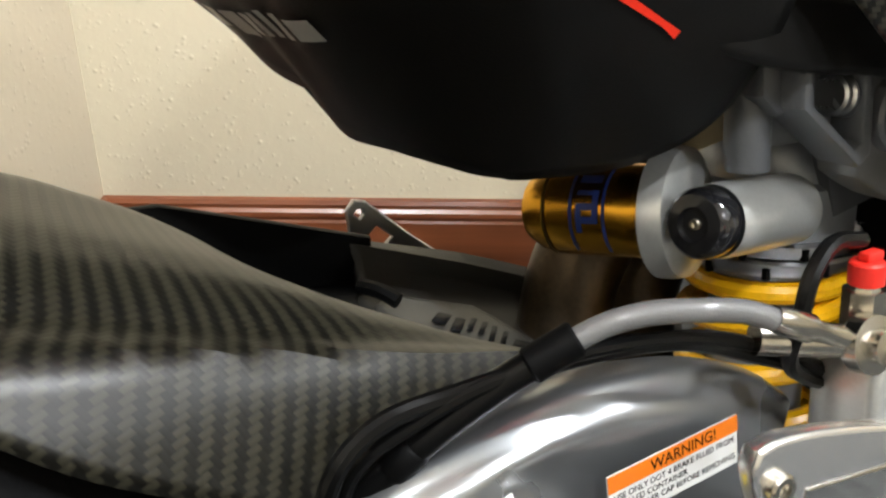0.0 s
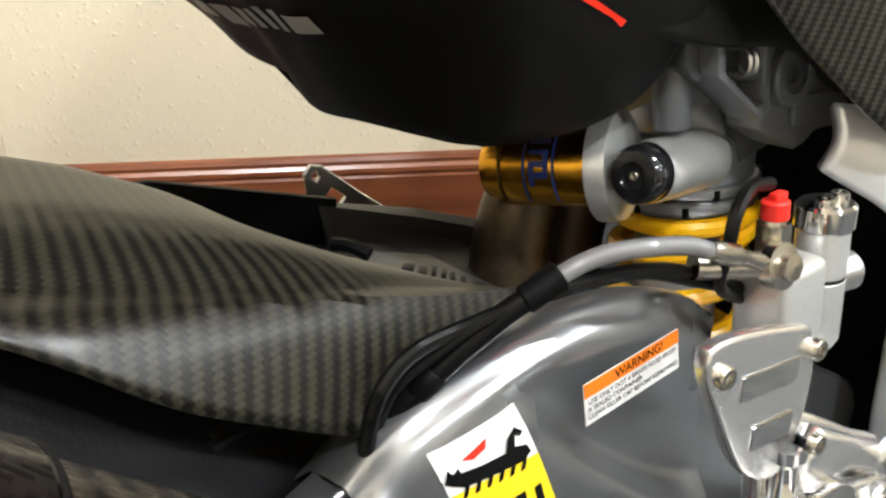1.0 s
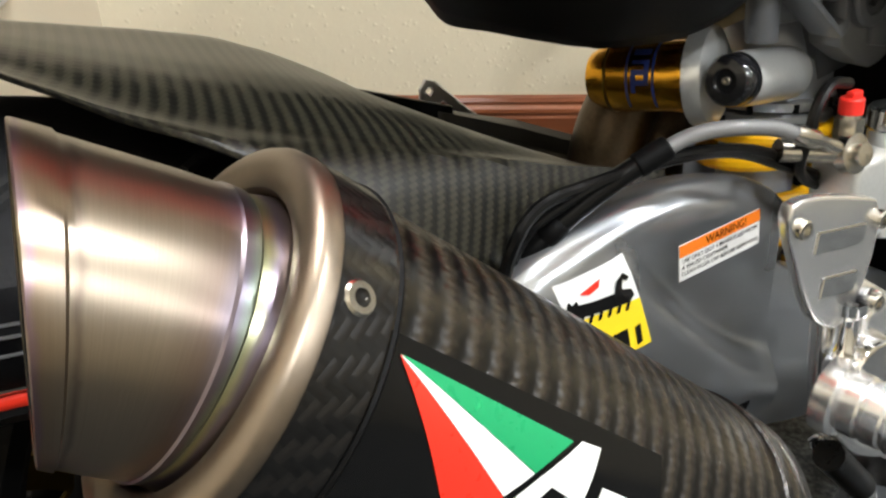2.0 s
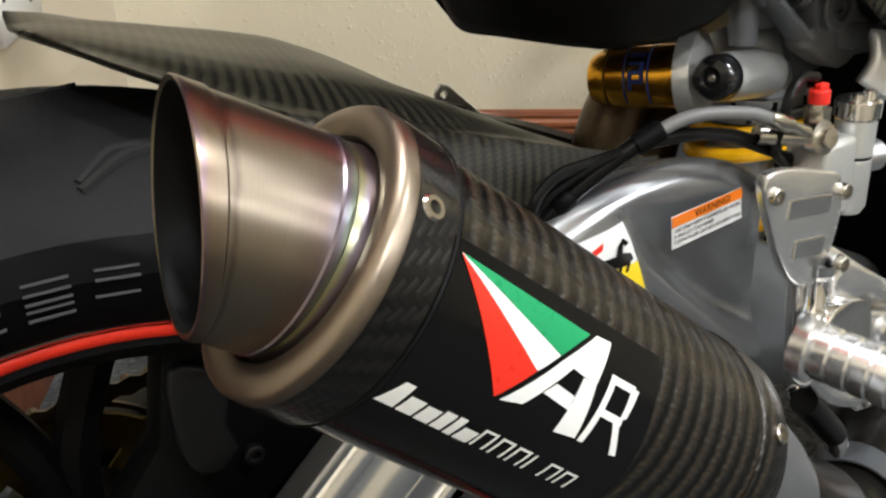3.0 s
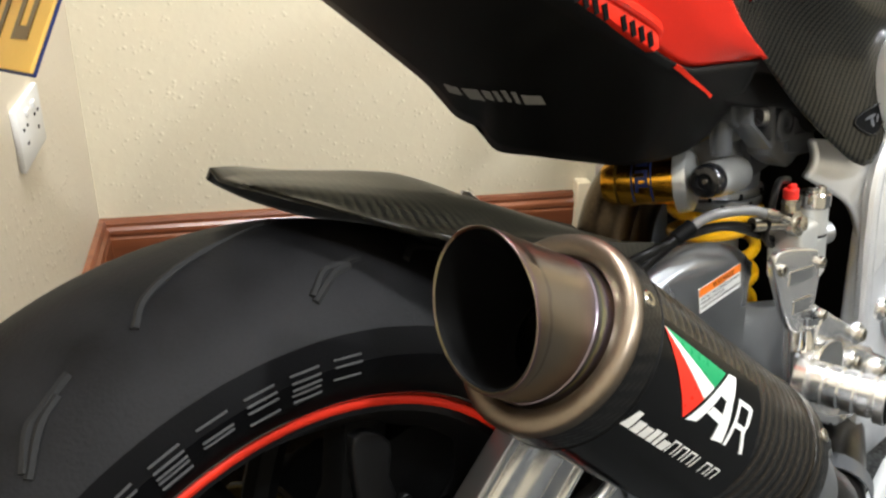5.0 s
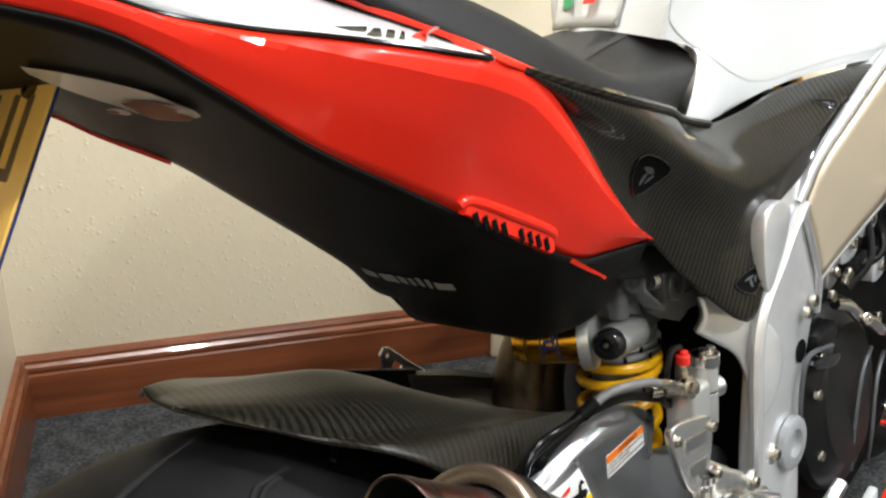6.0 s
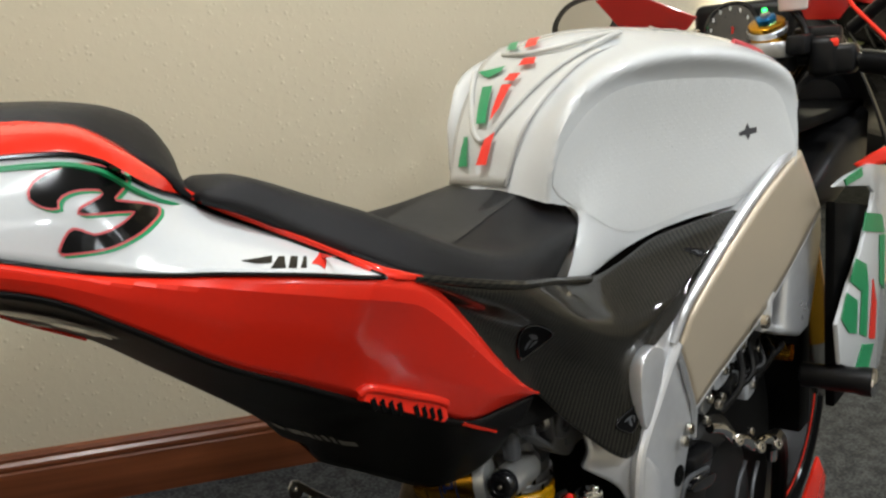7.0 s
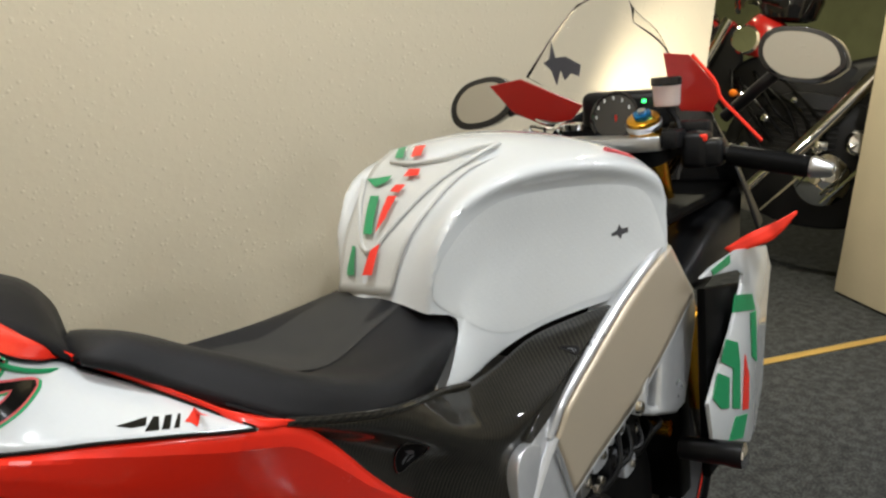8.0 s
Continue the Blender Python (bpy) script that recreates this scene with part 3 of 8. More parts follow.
def skirting(name, a, b, inward, m0=0.0, m1=0.0):
    """A moulded board from a to b, mitred by m0 and m1 at its ends."""
    a, b, n = Vector((*a, 0)), Vector((*b, 0)), Vector((*inward, 0))
    d = (b - a).normalized()
    rows = [[p + n * w + Vector((0, 0, h)) + d * (w * k) for w, h in SKIRT] for p, k in ((a, m0), (b, m1))]
    bm = rows_mesh(rows, ring=True, caps=True)
    bmesh.ops.recalc_face_normals(bm, faces=bm.faces[:])
    return tagged(part(name, bm, PINE, angle=20), "red-brown stained wooden skirting board with a moulded top", "skirting board", kind="structure")


skirting("baseboard_north", (WX, NY), (0.294, NY), (0, -1), 1.0, 0.0)
tagged(part("trim_post", block((0.030, 0.03, 0.16), (0.309, NY - 0.015, 0.08), 0.003), CREAM_DOOR), "cream painted boxing where the skirting board ends", "boxing", kind="structure")
skirting("baseboard_west", (WX, -3.0), (WX, NY), (1, 0), 0.0, -1.0)

strip = tagged(part("threshold_strip", block((1.57, 0.035, 0.005), (2.16, 1.285, 0.0025), 0.002), BRASS), "narrow brass carpet threshold strip in the opening", "threshold", kind="structure")

door = tagged(part("door_1", block((0.04, 0.48, 2.0), (0, 0, 1.01), 0.003, m=Matrix.Translation((2.985, 1.52, 0)) @ Matrix.Rotation(radians(-11), 4, "Z")), CREAM_DOOR), "plain cream painted door standing open into the next bay", "door", kind="structure")

socket = new("wall_socket")
socket.matrix_world = pose(WX, 0.62, 0.46, 0, 90, 0)
tagged(socket, "white double plug socket plate on the side wall", "socket")
part("plate", block((0.086, 0.146, 0.009), (0, 0, 0.0045), 0.003), SOCKET, socket)
for k in (-1, 1):
    for hx, hy in ((0.012, 0.0), (-0.010, 0.011), (-0.010, -0.011)):
        part("pin_hole", block((0.004, 0.007, 0.0012), (hx, hy + k * 0.036, 0.0093), 0), BLACK_MATT, socket)
    part("switch", block((0.010, 0.016, 0.004), (-0.026, k * 0.02, 0.0105), 0.0015), SOCKET, socket)

# ceiling lamps: round recessed fittings
DISC = glow("lamp_disc", (0.98, 1.0, 0.98), 60.0)
first = None
for n, (x, y) in enumerate(((-0.35, 0.32), (1.0, -0.35), (0.1, -1.5), (1.5, -1.6), (2.9, -0.6), (3.1, -2.1))):
    lamp = new("ceiling_lamp")
    lamp.matrix_world = pose(x, y, TOP)
    tagged(lamp, "round recessed ceiling lamp with a white rim", "ceiling lamp", "ceiling lamps")
    if first is None:
        rim = part("rim", spun([(0, 0.095), (-0.012, 0.1), (-0.016, 0.09), (-0.004, 0.075)], seg=32), SOCKET, lamp)
        disc = part("diffuser", spun([(-0.004, 0.075), (-0.0045, 0.0005)], seg=32), DISC, lamp)
        first = lamp
    else:
        again(rim, Matrix(), lamp)
        again(disc, Matrix(), lamp)
    L = bpy.data.lights.new("lamp_light", "AREA")
    L.shape, L.size, L.energy, L.color = "DISK", 0.16, 21, (0.965, 1.0, 1.035)
    lo = new("lamp_light", L)
    lo.matrix_world = pose(x, y, TOP - 0.02)
# Lights without fittings, added out of view to brighten the next bay and door.
L = bpy.data.lights.new("far_bay_fill_light", "AREA")
L.shape, L.size, L.energy, L.color = "DISK", 0.3, 55, (1.0, 0.93, 0.70)
for x, y in ((3.2, 4.6), (2.15, 1.85)):
    new("far_bay_fill_light", L).matrix_world = pose(x, y, TOP - 0.03)

# ---- the motorcycle, built along x, upright, in metres from the rear tyre's contact ----
bike = tagged(new("motorcycle"), "white, red and green sports motorcycle leaning on its side stand", "motorcycle")
LEANED = Matrix(((0.87462, -0.47884, -0.07584, -0.36542), (0.48481, 0.86385, 0.13682, -0.20708), (0, -0.15643, 0.98769, 0.0006), (0, 0, 0, 1)))
bike.matrix_world = LEANED
AXLE = 0.30

# bolts share two meshes


def bolt_mesh(r, h):
    return spun([(0, r), (h * 0.8, r), (h, r * 0.85), (h, r * 0.5), (h * 0.45, r * 0.45), (h * 0.45, 0.0001)], seg=14)


_bolt = {}


def bolt(pos, way, r, parent, material=None, h=None, name="bolt"):
    key = (round(r, 4), (material or CHROME).name)
    m = Matrix.Translation(pos) @ Vector(way).to_track_quat("Z", "Y").to_matrix().to_4x4()
    if key not in _bolt:
        _bolt[key] = part(name, bolt_mesh(r, h or r * 0.9), material or CHROME, parent, pos=m)
        return _bolt[key]
    return again(_bolt[key], m, parent, name)


# rear wheel
Y = (0, 1, 0)
TYRE = [(-0.078, 0.222), (-0.088, 0.23), (-0.0975, 0.246), (-0.1, 0.258), (-0.0965, 0.266), (-0.093, 0.2745), (-0.084, 0.287), (-0.066, 0.3035), (-0.045, 0.3155), (-0.022, 0.323), (0, 0.3255)]


def wheel(name, tyre, rim_half, axle, label):
    w = part(name, spun([(-rim_half, 0.224), (-rim_half + 0.004, 0.226), (-rim_half + 0.008, 0.216), (-rim_half + 0.03, 0.2), (0, 0.192), (rim_half - 0.03, 0.2), (rim_half - 0.008, 0.216), (rim_half - 0.004, 0.226), (rim_half, 0.224), (rim_half - 0.002, 0.213), (rim_half - 0.03, 0.194), (0, 0.186), (-rim_half + 0.03, 0.194), (-rim_half + 0.002, 0.213), (-rim_half, 0.224)], way=Y, seg=96), BLACK, bike, label, pos=Matrix.Translation(axle))
    full = tyre + [(-a, b) for a, b in tyre[-2::-1]]
    tread = part("tyre", spun(full[5:-5], way=Y, seg=128), RUBBER, w, "black sports tyre, scuffed grey on its tread")
    for side in (full[:5] + [(full[5][0] + 0.0004, full[5][1] + 0.0003)], full[-5:]):
        part("sidewall", spun(side, way=Y, seg=128), RUBBER_SIDE, w)
    part("bead", spun([(-rim_half - 0.002, 0.2255), (-rim_half - 0.005, 0.228), (-rim_half - 0.004, 0.231), (-rim_half - 0.001, 0.232)], way=Y, seg=96), BLACK_GLOSS, w)
    part("rim_stripe", spun([(-rim_half - 0.0012, 0.2185), (-rim_half - 0.0012, 0.2245)], way=Y, seg=96), RED_BRIGHT, w, "red pinstripe round the rim", thick=0.0008)
    part("hub", spun([(-0.06, 0.02), (-0.06, 0.036), (-0.04, 0.045), (0.04, 0.045), (0.06, 0.04), (0.06, 0.02)], way=Y, seg=32), BLACK, w)
    for k in range(5):
        a = 2 * math.pi * k / 5 + 0.35
        for s in (-1, 1):
            b = a + s * 0.22
            q0, q1, q2 = V(0.04 * math.cos(a), 0, 0.04 * math.sin(a)), V(0.12 * math.cos(a + s * 0.09), 0, 0.12 * math.sin(a + s * 0.09)), V(0.195 * math.cos(b), 0, 0.195 * math.sin(b))
            part("spoke", pipe([q0, q1, q2], 0.013, 12, 8), BLACK_MATT, w)
    return w


rear_wheel = wheel("rear_wheel", TYRE, 0.082, (0, 0, AXLE), "black cast rear wheel")
part("brake_disc", spun([(-0.068, 0.07), (-0.068, 0.11), (-0.063, 0.11), (-0.063, 0.07), (-0.068, 0.07)], way=Y, seg=64), DISC_DARK, rear_wheel, "drilled steel brake disc")
sprocket = part("sprocket", spun([(0.088, 0.064), (0.088, 0.089), (0.093, 0.089), (0.093, 0.064), (0.088, 0.064)], way=Y, seg=42), GOLD_PALE, rear_wheel, "gold sprocket")
for k in range(5):
    a = 2 * math.pi * k / 5 + 0.8
    part("sprocket_arm", block((0.045, 0.004, 0.012), (0.068, 0.0905, 0), 0.0015, m=Matrix.Rotation(-a, 4, "Y")), GOLD_PALE, sprocket)
part("sprocket_carrier", spun([(0.03, 0.05), (0.06, 0.052), (0.085, 0.05), (0.085, 0.03)], way=Y, seg=32), BLACK_MATT, rear_wheel)
# moulded sidewall marks: blocks of fine raised bars
MARK = None
for k, gaps in enumerate((0, 9, 4, 0, 10, 0, 6, 0, 9, 2, 0, 5)):
    for j in range(5):
        if gaps >> j & 1:
            continue
        a = math.pi * 0.86 - 0.115 * k
        r = 0.2455 + 0.0042 * j
        y = -0.0988 if j < 2 else -0.1008 if j < 4 else -0.0992
        m = Matrix.Translation((r * math.cos(a), y, r * math.sin(a))) @ Matrix.Rotation(-a + math.pi / 2, 4, "Y")
        if MARK is None:
            MARK = part("sidewall_mark", block((0.0195, 0.0012, 0.0010), (0, 0, 0), 0), RUBBER_MARK, rear_wheel, pos=m)
        else:
            again(MARK, m, rear_wheel)


def tread_point(a, y):
    for (y0, r0), (y1, r1) in zip(TYRE, TYRE[1:]):
        if y0 <= -abs(y) <= y1:
            r = r0 + (r1 - r0) * (-abs(y) - y0) / (y1 - y0)
            return V(r * math.cos(a), y, r * math.sin(a))
    return V(0.3255 * math.cos(a), y, 0.3255 * math.sin(a))


GROOVES = [[(1.466, -0.075), (1.414, -0.063), (1.379, -0.06), (1.309, -0.054)], [(1.798, -0.054), (1.745, -0.039), (1.623, -0.024), (1.414, 0.003)], [(1.466, -0.078), (1.396, -0.066), (1.344, -0.06)]]
for g in GROOVES:
    for turn in (-0.62, 0, 0.62):
        part("tread_groove", pipe([tread_point(a + turn, y) for a, y in g], 0.0028, 24, 6), RUBBER_DARK, rear_wheel)
wheel("front_wheel", [(a * 0.62, 0.222 + (b - 0.222) * 0.8) for a, b in TYRE], 0.05, (1.42, 0, 0.30), "black cast front wheel")

# chain on the far side
chain = part("chain", spun([(0.097, 0.09), (0.097, 0.094), (0.1, 0.094), (0.1, 0.09)], (0, 0, AXLE), Y, 42), BURNT, bike, "dark greasy drive chain")
LINK = None
runs = []
for k in range(24):
    a = radians(90 + 180 * k / 20)
    runs.append((0.0915 * math.cos(a), AXLE + 0.0915 * math.sin(a), a + math.pi / 2))
for k in range(1, 36):
    runs.append((0.0159 * k, AXLE + 0.0935 + 0.012 * k / 35, 0.0))
for n, (x, z, a) in enumerate(runs):
    m = Matrix.Translation((x, 0.098, z)) @ Matrix.Rotation(-a, 4, "Y")
    if LINK is None:
        LINK = part("chain_link", joined(slab([(-0.010, 0.004), (-0.0075, 0.0075), (0, 0.005), (0.0075, 0.0075), (0.010, 0.004), (0.010, -0.004), (0.0075, -0.0075), (0, -0.005), (-0.0075, -0.0075), (-0.010, -0.004)], -0.007, -0.005, 0), spun([(-0.007, 0.004), (0.007, 0.004)], (0.0079, 0, 0), Y, 8)), BURNT, chain, pos=m)
    else:
        again(LINK, m, chain)

# swingarm
SLOT = [(0.1655, 0.361), (0.170, 0.368), (0.19, 0.384), (0.215, 0.405), (0.245, 0.434), (0.268, 0.438), (0.272, 0.40), (0.256, 0.370), (0.22, 0.356), (0.191, 0.3445), (0.176, 0.346), (0.167, 0.353)]
arm = part("swingarm", slab([(-0.045, 0.31), (-0.02, 0.335), (0.03, 0.355), (0.067, 0.388), (0.11, 0.425), (0.156, 0.462), (0.20, 0.49), (0.235, 0.505), (0.275, 0.513), (0.33, 0.516), (0.385, 0.50), (0.43, 0.475), (0.47, 0.45), (0.56, 0.42), (0.60, 0.385), (0.58, 0.345), (0.50, 0.33), (0.42, 0.345), (0.34, 0.325), (0.27, 0.315), (0.18, 0.295), (0.08, 0.265), (-0.03, 0.265), (-0.055, 0.285)], -0.118, -0.096, 0.010, 5, smooth=110, holes=[SLOT]), ALU, bike, "polished aluminium swingarm with a deep brace")
# dished outer face of the brace
f1 = [(0.226, -0.110, 0.507), (0.252, -0.116, 0.528), (0.291, -0.118, 0.539), (0.34, -0.118, 0.5440), (0.388, -0.116, 0.536), (0.424, -0.114, 0.521), (0.448, -0.112, 0.503)]
f1b = [(0.229, -0.126, 0.503), (0.254, -0.130, 0.523), (0.293, -0.132, 0.5345), (0.34, -0.132, 0.5390), (0.386, -0.130, 0.530), (0.42, -0.126, 0.514), (0.443, -0.122, 0.494)]
f2 = [(0.238, -0.136, 0.505), (0.266, -0.138, 0.524), (0.296, -0.139, 0.533), (0.327, -0.1385, 0.533), (0.361, -0.137, 0.527), (0.396, -0.134, 0.513), (0.43, -0.128, 0.49)]
f3 = [(0.240, -0.1375, 0.501), (0.269, -0.1395, 0.519), (0.300, -0.138, 0.526), (0.334, -0.131, 0.512), (0.366, -0.1255, 0.487), (0.402, -0.122, 0.460), (0.436, -0.121, 0.44)]
f4 = [(0.242, -0.1385, 0.497), (0.272, -0.1405, 0.514), (0.301, -0.1395, 0.520), (0.331, -0.130, 0.493), (0.364, -0.125, 0.458), (0.405, -0.122, 0.427), (0.438, -0.121, 0.41)]
f5 = [(0.2425, -0.139, 0.495), (0.274, -0.1415, 0.511), (0.2985, -0.1425, 0.514), (0.320, -0.142, 0.487), (0.361, -0.142, 0.449), (0.395, -0.1405, 0.418), (0.432, -0.136, 0.392)]
f5b = [(0.243, -0.1395, 0.492), (0.275, -0.142, 0.508), (0.299, -0.1435, 0.507), (0.321, -0.1435, 0.479), (0.361, -0.1435, 0.440), (0.393, -0.142, 0.409), (0.430, -0.137, 0.385)]
f6 = [(0.26, -0.1425, 0.44), (0.285, -0.143, 0.44), (0.31, -0.143, 0.435), (0.335, -0.142, 0.42), (0.363, -0.1405, 0.40), (0.393, -0.138, 0.388), (0.43, -0.131, 0.372)]
f7 = [(0.27, -0.12, 0.345), (0.30, -0.12, 0.34), (0.33, -0.12, 0.335), (0.36, -0.12, 0.335), (0.385, -0.118, 0.335), (0.41, -0.115, 0.335), (0.43, -0.112, 0.335)]
f0 = [(x, y + 0.035, z - 0.022) for x, y, z in f1]
face = skin([f0, between(f0, f1, 0.6, (0, -0.002, 0.005), 60), f1, between(f1, f1b, 0.55, (0, -0.004, 0.0035), 60), f1b, between(f1b, f2, 0.5, (0, -0.0015, 0.0015), 60), f2, f3, between(f3, f4, 0.5, (0, 0.0008, 0), 60), f4, f5, f5b, between(f5b, f6, 0.5, (0, -0.0012, 0), 60), f6, f7], 70, 5, flat=True)
for k in range(3):
    bmesh.ops.smooth_vert(face, verts=[v for v in face.verts if not v.is_boundary], factor=0.5, use_axis_x=True, use_axis_y=True, use_axis_z=True)
part("brace_face", face, ALU, arm, "dished polished face of the brace", angle=60)
RIDGE = [(0.02, -0.108, 0.328), (0.041, -0.110, 0.345), (0.078, -0.111, 0.377), (0.12, -0.111, 0.414), (0.166, -0.111, 0.451), (0.205, -0.108, 0.477)]
part("arm_ridge", pipe(RIDGE, 0.0115, 40, 16), BRIGHT_ALU, arm, "rounded polished upper edge of the arm")
band = [[(x + 0.63 * w, y, z - 0.78 * w) for x, _, z in RIDGE] for w, y in ((0.004, -0.119), (0.009, -0.1185), (0.015, -0.1195), (0.023, -0.1225), (0.032, -0.1235), (0.041, -0.1215), (0.048, -0.117))]
part("arm_band", skin(band, 40, 4), BRIGHT_ALU, arm, "polished band along the upper edge of the arm")
part("slot_rim", pipe([(x, -0.1165, z) for x, z in SLOT], 0.0062, 90, 12, closed=True), BRIGHT_ALU, arm, "rolled polished rim of the slot")
part("face_hole", spun([(0, 0.009), (0.001, 0.009), (0.001, 0.0004)], (0.394, -0.1385, 0.394), (0, -1, 0), 20), BLACK_MATT, arm, "black oval plug")
# Far arm: the shade beyond the wheel is put into its colour.
part("far_arm", slab([(-0.05, 0.30), (0.03, 0.35), (0.2, 0.42), (0.33, 0.46), (0.40, 0.45), (0.47, 0.445), (0.56, 0.40), (0.58, 0.345), (0.42, 0.34), (0.2, 0.31), (0.0, 0.26), (-0.05, 0.27)], 0.105, 0.15, 0.01, 3, smooth=70), SHADOW_ARM, arm, "cast far arm of the swingarm, its shade put into a near-black colour")
ab0 = [(0.345, 0.13, 0.530), (0.37, 0.13, 0.521), (0.42, 0.13, 0.504), (0.48, 0.13, 0.478)]
ab1 = [(0.345, 0.108, 0.532), (0.37, 0.107, 0.523), (0.42, 0.108, 0.506), (0.48, 0.108, 0.48)]
ab2 = [(0.345, 0.100, 0.5095), (0.37, 0.101, 0.5001), (0.42, 0.104, 0.4817), (0.48, 0.10, 0.4583)]
ab3 = [(0.32, 0.04, 0.5093), (0.36, 0.03, 0.4925), (0.40, 0.02, 0.4756), (0.46, 0.01, 0.4512)]
ab4 = [(0.30, -0.03, 0.505), (0.36, -0.05, 0.4795), (0.40, -0.06, 0.463), (0.46, -0.07, 0.438)]
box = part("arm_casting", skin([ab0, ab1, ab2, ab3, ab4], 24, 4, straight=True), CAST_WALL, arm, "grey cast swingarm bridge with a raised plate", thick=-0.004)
CW = (0.35, -0.15, 0.92)
CF = frame_on((0.372, 0.055, 0.492), (0.8, -0.42, -0.42), CW)
pad_plate = part("cast_plate", laid(sheet([(-0.037, -0.003), (-0.030, 0.020), (0.0, 0.036), (0.022, 0.046), (0.036, 0.037), (0.064, 0.010), (0.050, -0.024), (0.010, -0.042), (-0.030, -0.046)], CF, 0, 5), box, CW, 0.0022), CAST_PLATE, box, "grey machined plate with raised dark marks", thick=0.002)
for x, w, y0, y1 in ((-0.006, 0.008, -0.010, 0.007), (0.005, 0.006, -0.011, 0.012), (0.014, 0.0035, -0.008, 0.014), (0.0205, 0.0035, -0.008, 0.013), (0.027, 0.0035, -0.010, 0.016), (0.0335, 0.0035, -0.010, 0.012), (0.040, 0.009, -0.012, 0.005)):
    part("casting_mark", laid(sheet([(x, y0), (x + w, y0 + 0.002), (x + w + 0.004, y1), (x + 0.004, y1 - 0.002)], CF, 0, 1), box, CW, 0.0046), SHADOW_ARM, pad_plate, thick=0.0016)
# Sheet added under the gap, coloured near black for the shade there.
part("arm_web", skin([[(0.25, 0.115, 0.500), (0.30, 0.112, 0.512), (0.348, 0.104, 0.506)], [(0.25, 0.05, 0.500), (0.29, 0.05, 0.512), (0.33, 0.04, 0.503)], [(0.25, -0.03, 0.49), (0.28, -0.03, 0.50), (0.31, -0.03, 0.498)]], 12, 4), SHADOW_ARM, arm, "web closing the gap behind the bridge, its shade put into the colour", thick=-0.004)
part("casting_rib", pipe([(0.338, 0.082, 0.515), (0.345, 0.072, 0.514), (0.352, 0.062, 0.509)], 0.0045, 10, 8), BLACK_MATT, box)
part("arm_bridge", slab([(0.36, 0.34), (0.37, 0.42), (0.42, 0.435), (0.47, 0.43), (0.52, 0.39), (0.5, 0.33)], -0.1, 0.12, 0.012, 3, smooth=40), ALU_CAST, arm)
part("axle_nut", spun([(-0.15, 0.004), (-0.15, 0.018), (-0.134, 0.02), (-0.134, 0.024), (-0.13, 0.024)], (0, 0, AXLE), Y, 24), STEEL, arm)

# rear brake
brake = part("rear_caliper", slab([(0.053, 0.494), (0.088, 0.484), (0.085, 0.462), (0.115, 0.465), (0.15, 0.45), (0.143, 0.403), (0.123, 0.389), (0.077, 0.363), (0.066, 0.383), (0.051, 0.369), (0.023, 0.357), (-0.004, 0.37), (0.016, 0.407), (0.041, 0.436)], -0.058, -0.03, 0.005, 2), BLACK_MATT, bike, "dark rear brake caliper and its hanger")
part("caliper_body", slab([(0.053, 0.482), (0.081, 0.468), (0.078, 0.437), (0.083, 0.424), (0.068, 0.411), (0.052, 0.425)], -0.066, -0.056, 0.006, 3, smooth=20), BLACK, brake)
bolt((0.091, -0.058, 0.411), (0, -1, 0), 0.006, brake, SHADOW_ARM)

# hugger
hug_c = [(0.028, 0.02, 0.654), (0.055, 0.015, 0.6535), (0.10, 0.01, 0.645), (0.16, 0.01, 0.630), (0.205, 0.01, 0.6085), (0.24, 0.01, 0.5845), (0.266, 0.01, 0.556), (0.284, 0.01, 0.524), (0.292, 0.01, 0.495)]
hug_v = [(0.03, 0.0, 0.653), (0.055, -0.036, 0.645), (0.09, -0.064, 0.6305), (0.115, -0.080, 0.6195), (0.138, -0.089, 0.6105), (0.17, -0.091, 0.600), (0.208, -0.091, 0.5872), (0.254, -0.089, 0.5717), (0.31, -0.085, 0.551), (0.37, -0.08, 0.529)]
hug_r = [(0.031, -0.004, 0.6525), (0.056, -0.05, 0.642), (0.074, -0.066, 0.6335), (0.092, -0.08, 0.6255), (0.115, -0.094, 0.6165), (0.14, -0.103, 0.6085), (0.17, -0.106, 0.599), (0.20, -0.106, 0.590), (0.26, -0.103, 0.571), (0.31, -0.098, 0.555), (0.37, -0.094, 0.536)]
hug_s = [(0.032, -0.006, 0.652), (0.057, -0.053, 0.640), (0.076, -0.07, 0.630), (0.094, -0.085, 0.62), (0.118, -0.106, 0.611), (0.145, -0.120, 0.594), (0.172, -0.125, 0.570), (0.20, -0.124, 0.550), (0.25, -0.118, 0.518), (0.30, -0.112, 0.500), (0.36, -0.108, 0.485)]
hug_l = [(0.031, 0.045, 0.650), (0.055, 0.075, 0.635), (0.09, 0.095, 0.612), (0.14, 0.105, 0.585), (0.20, 0.105, 0.562), (0.235, 0.105, 0.545), (0.265, 0.105, 0.522), (0.285, 0.105, 0.495)]


def shell(k, rise):
    """A line of the domed top, flat at both ends."""
    pts = between(hug_c, hug_v, k, (0, 0, 0), 60)
    return [(x, y, z + rise * math.sin(math.pi * min(1, (i + 2) / 40) / 2) * min(1, (62 - i) / 12)) for i, (x, y, z) in enumerate(pts)]


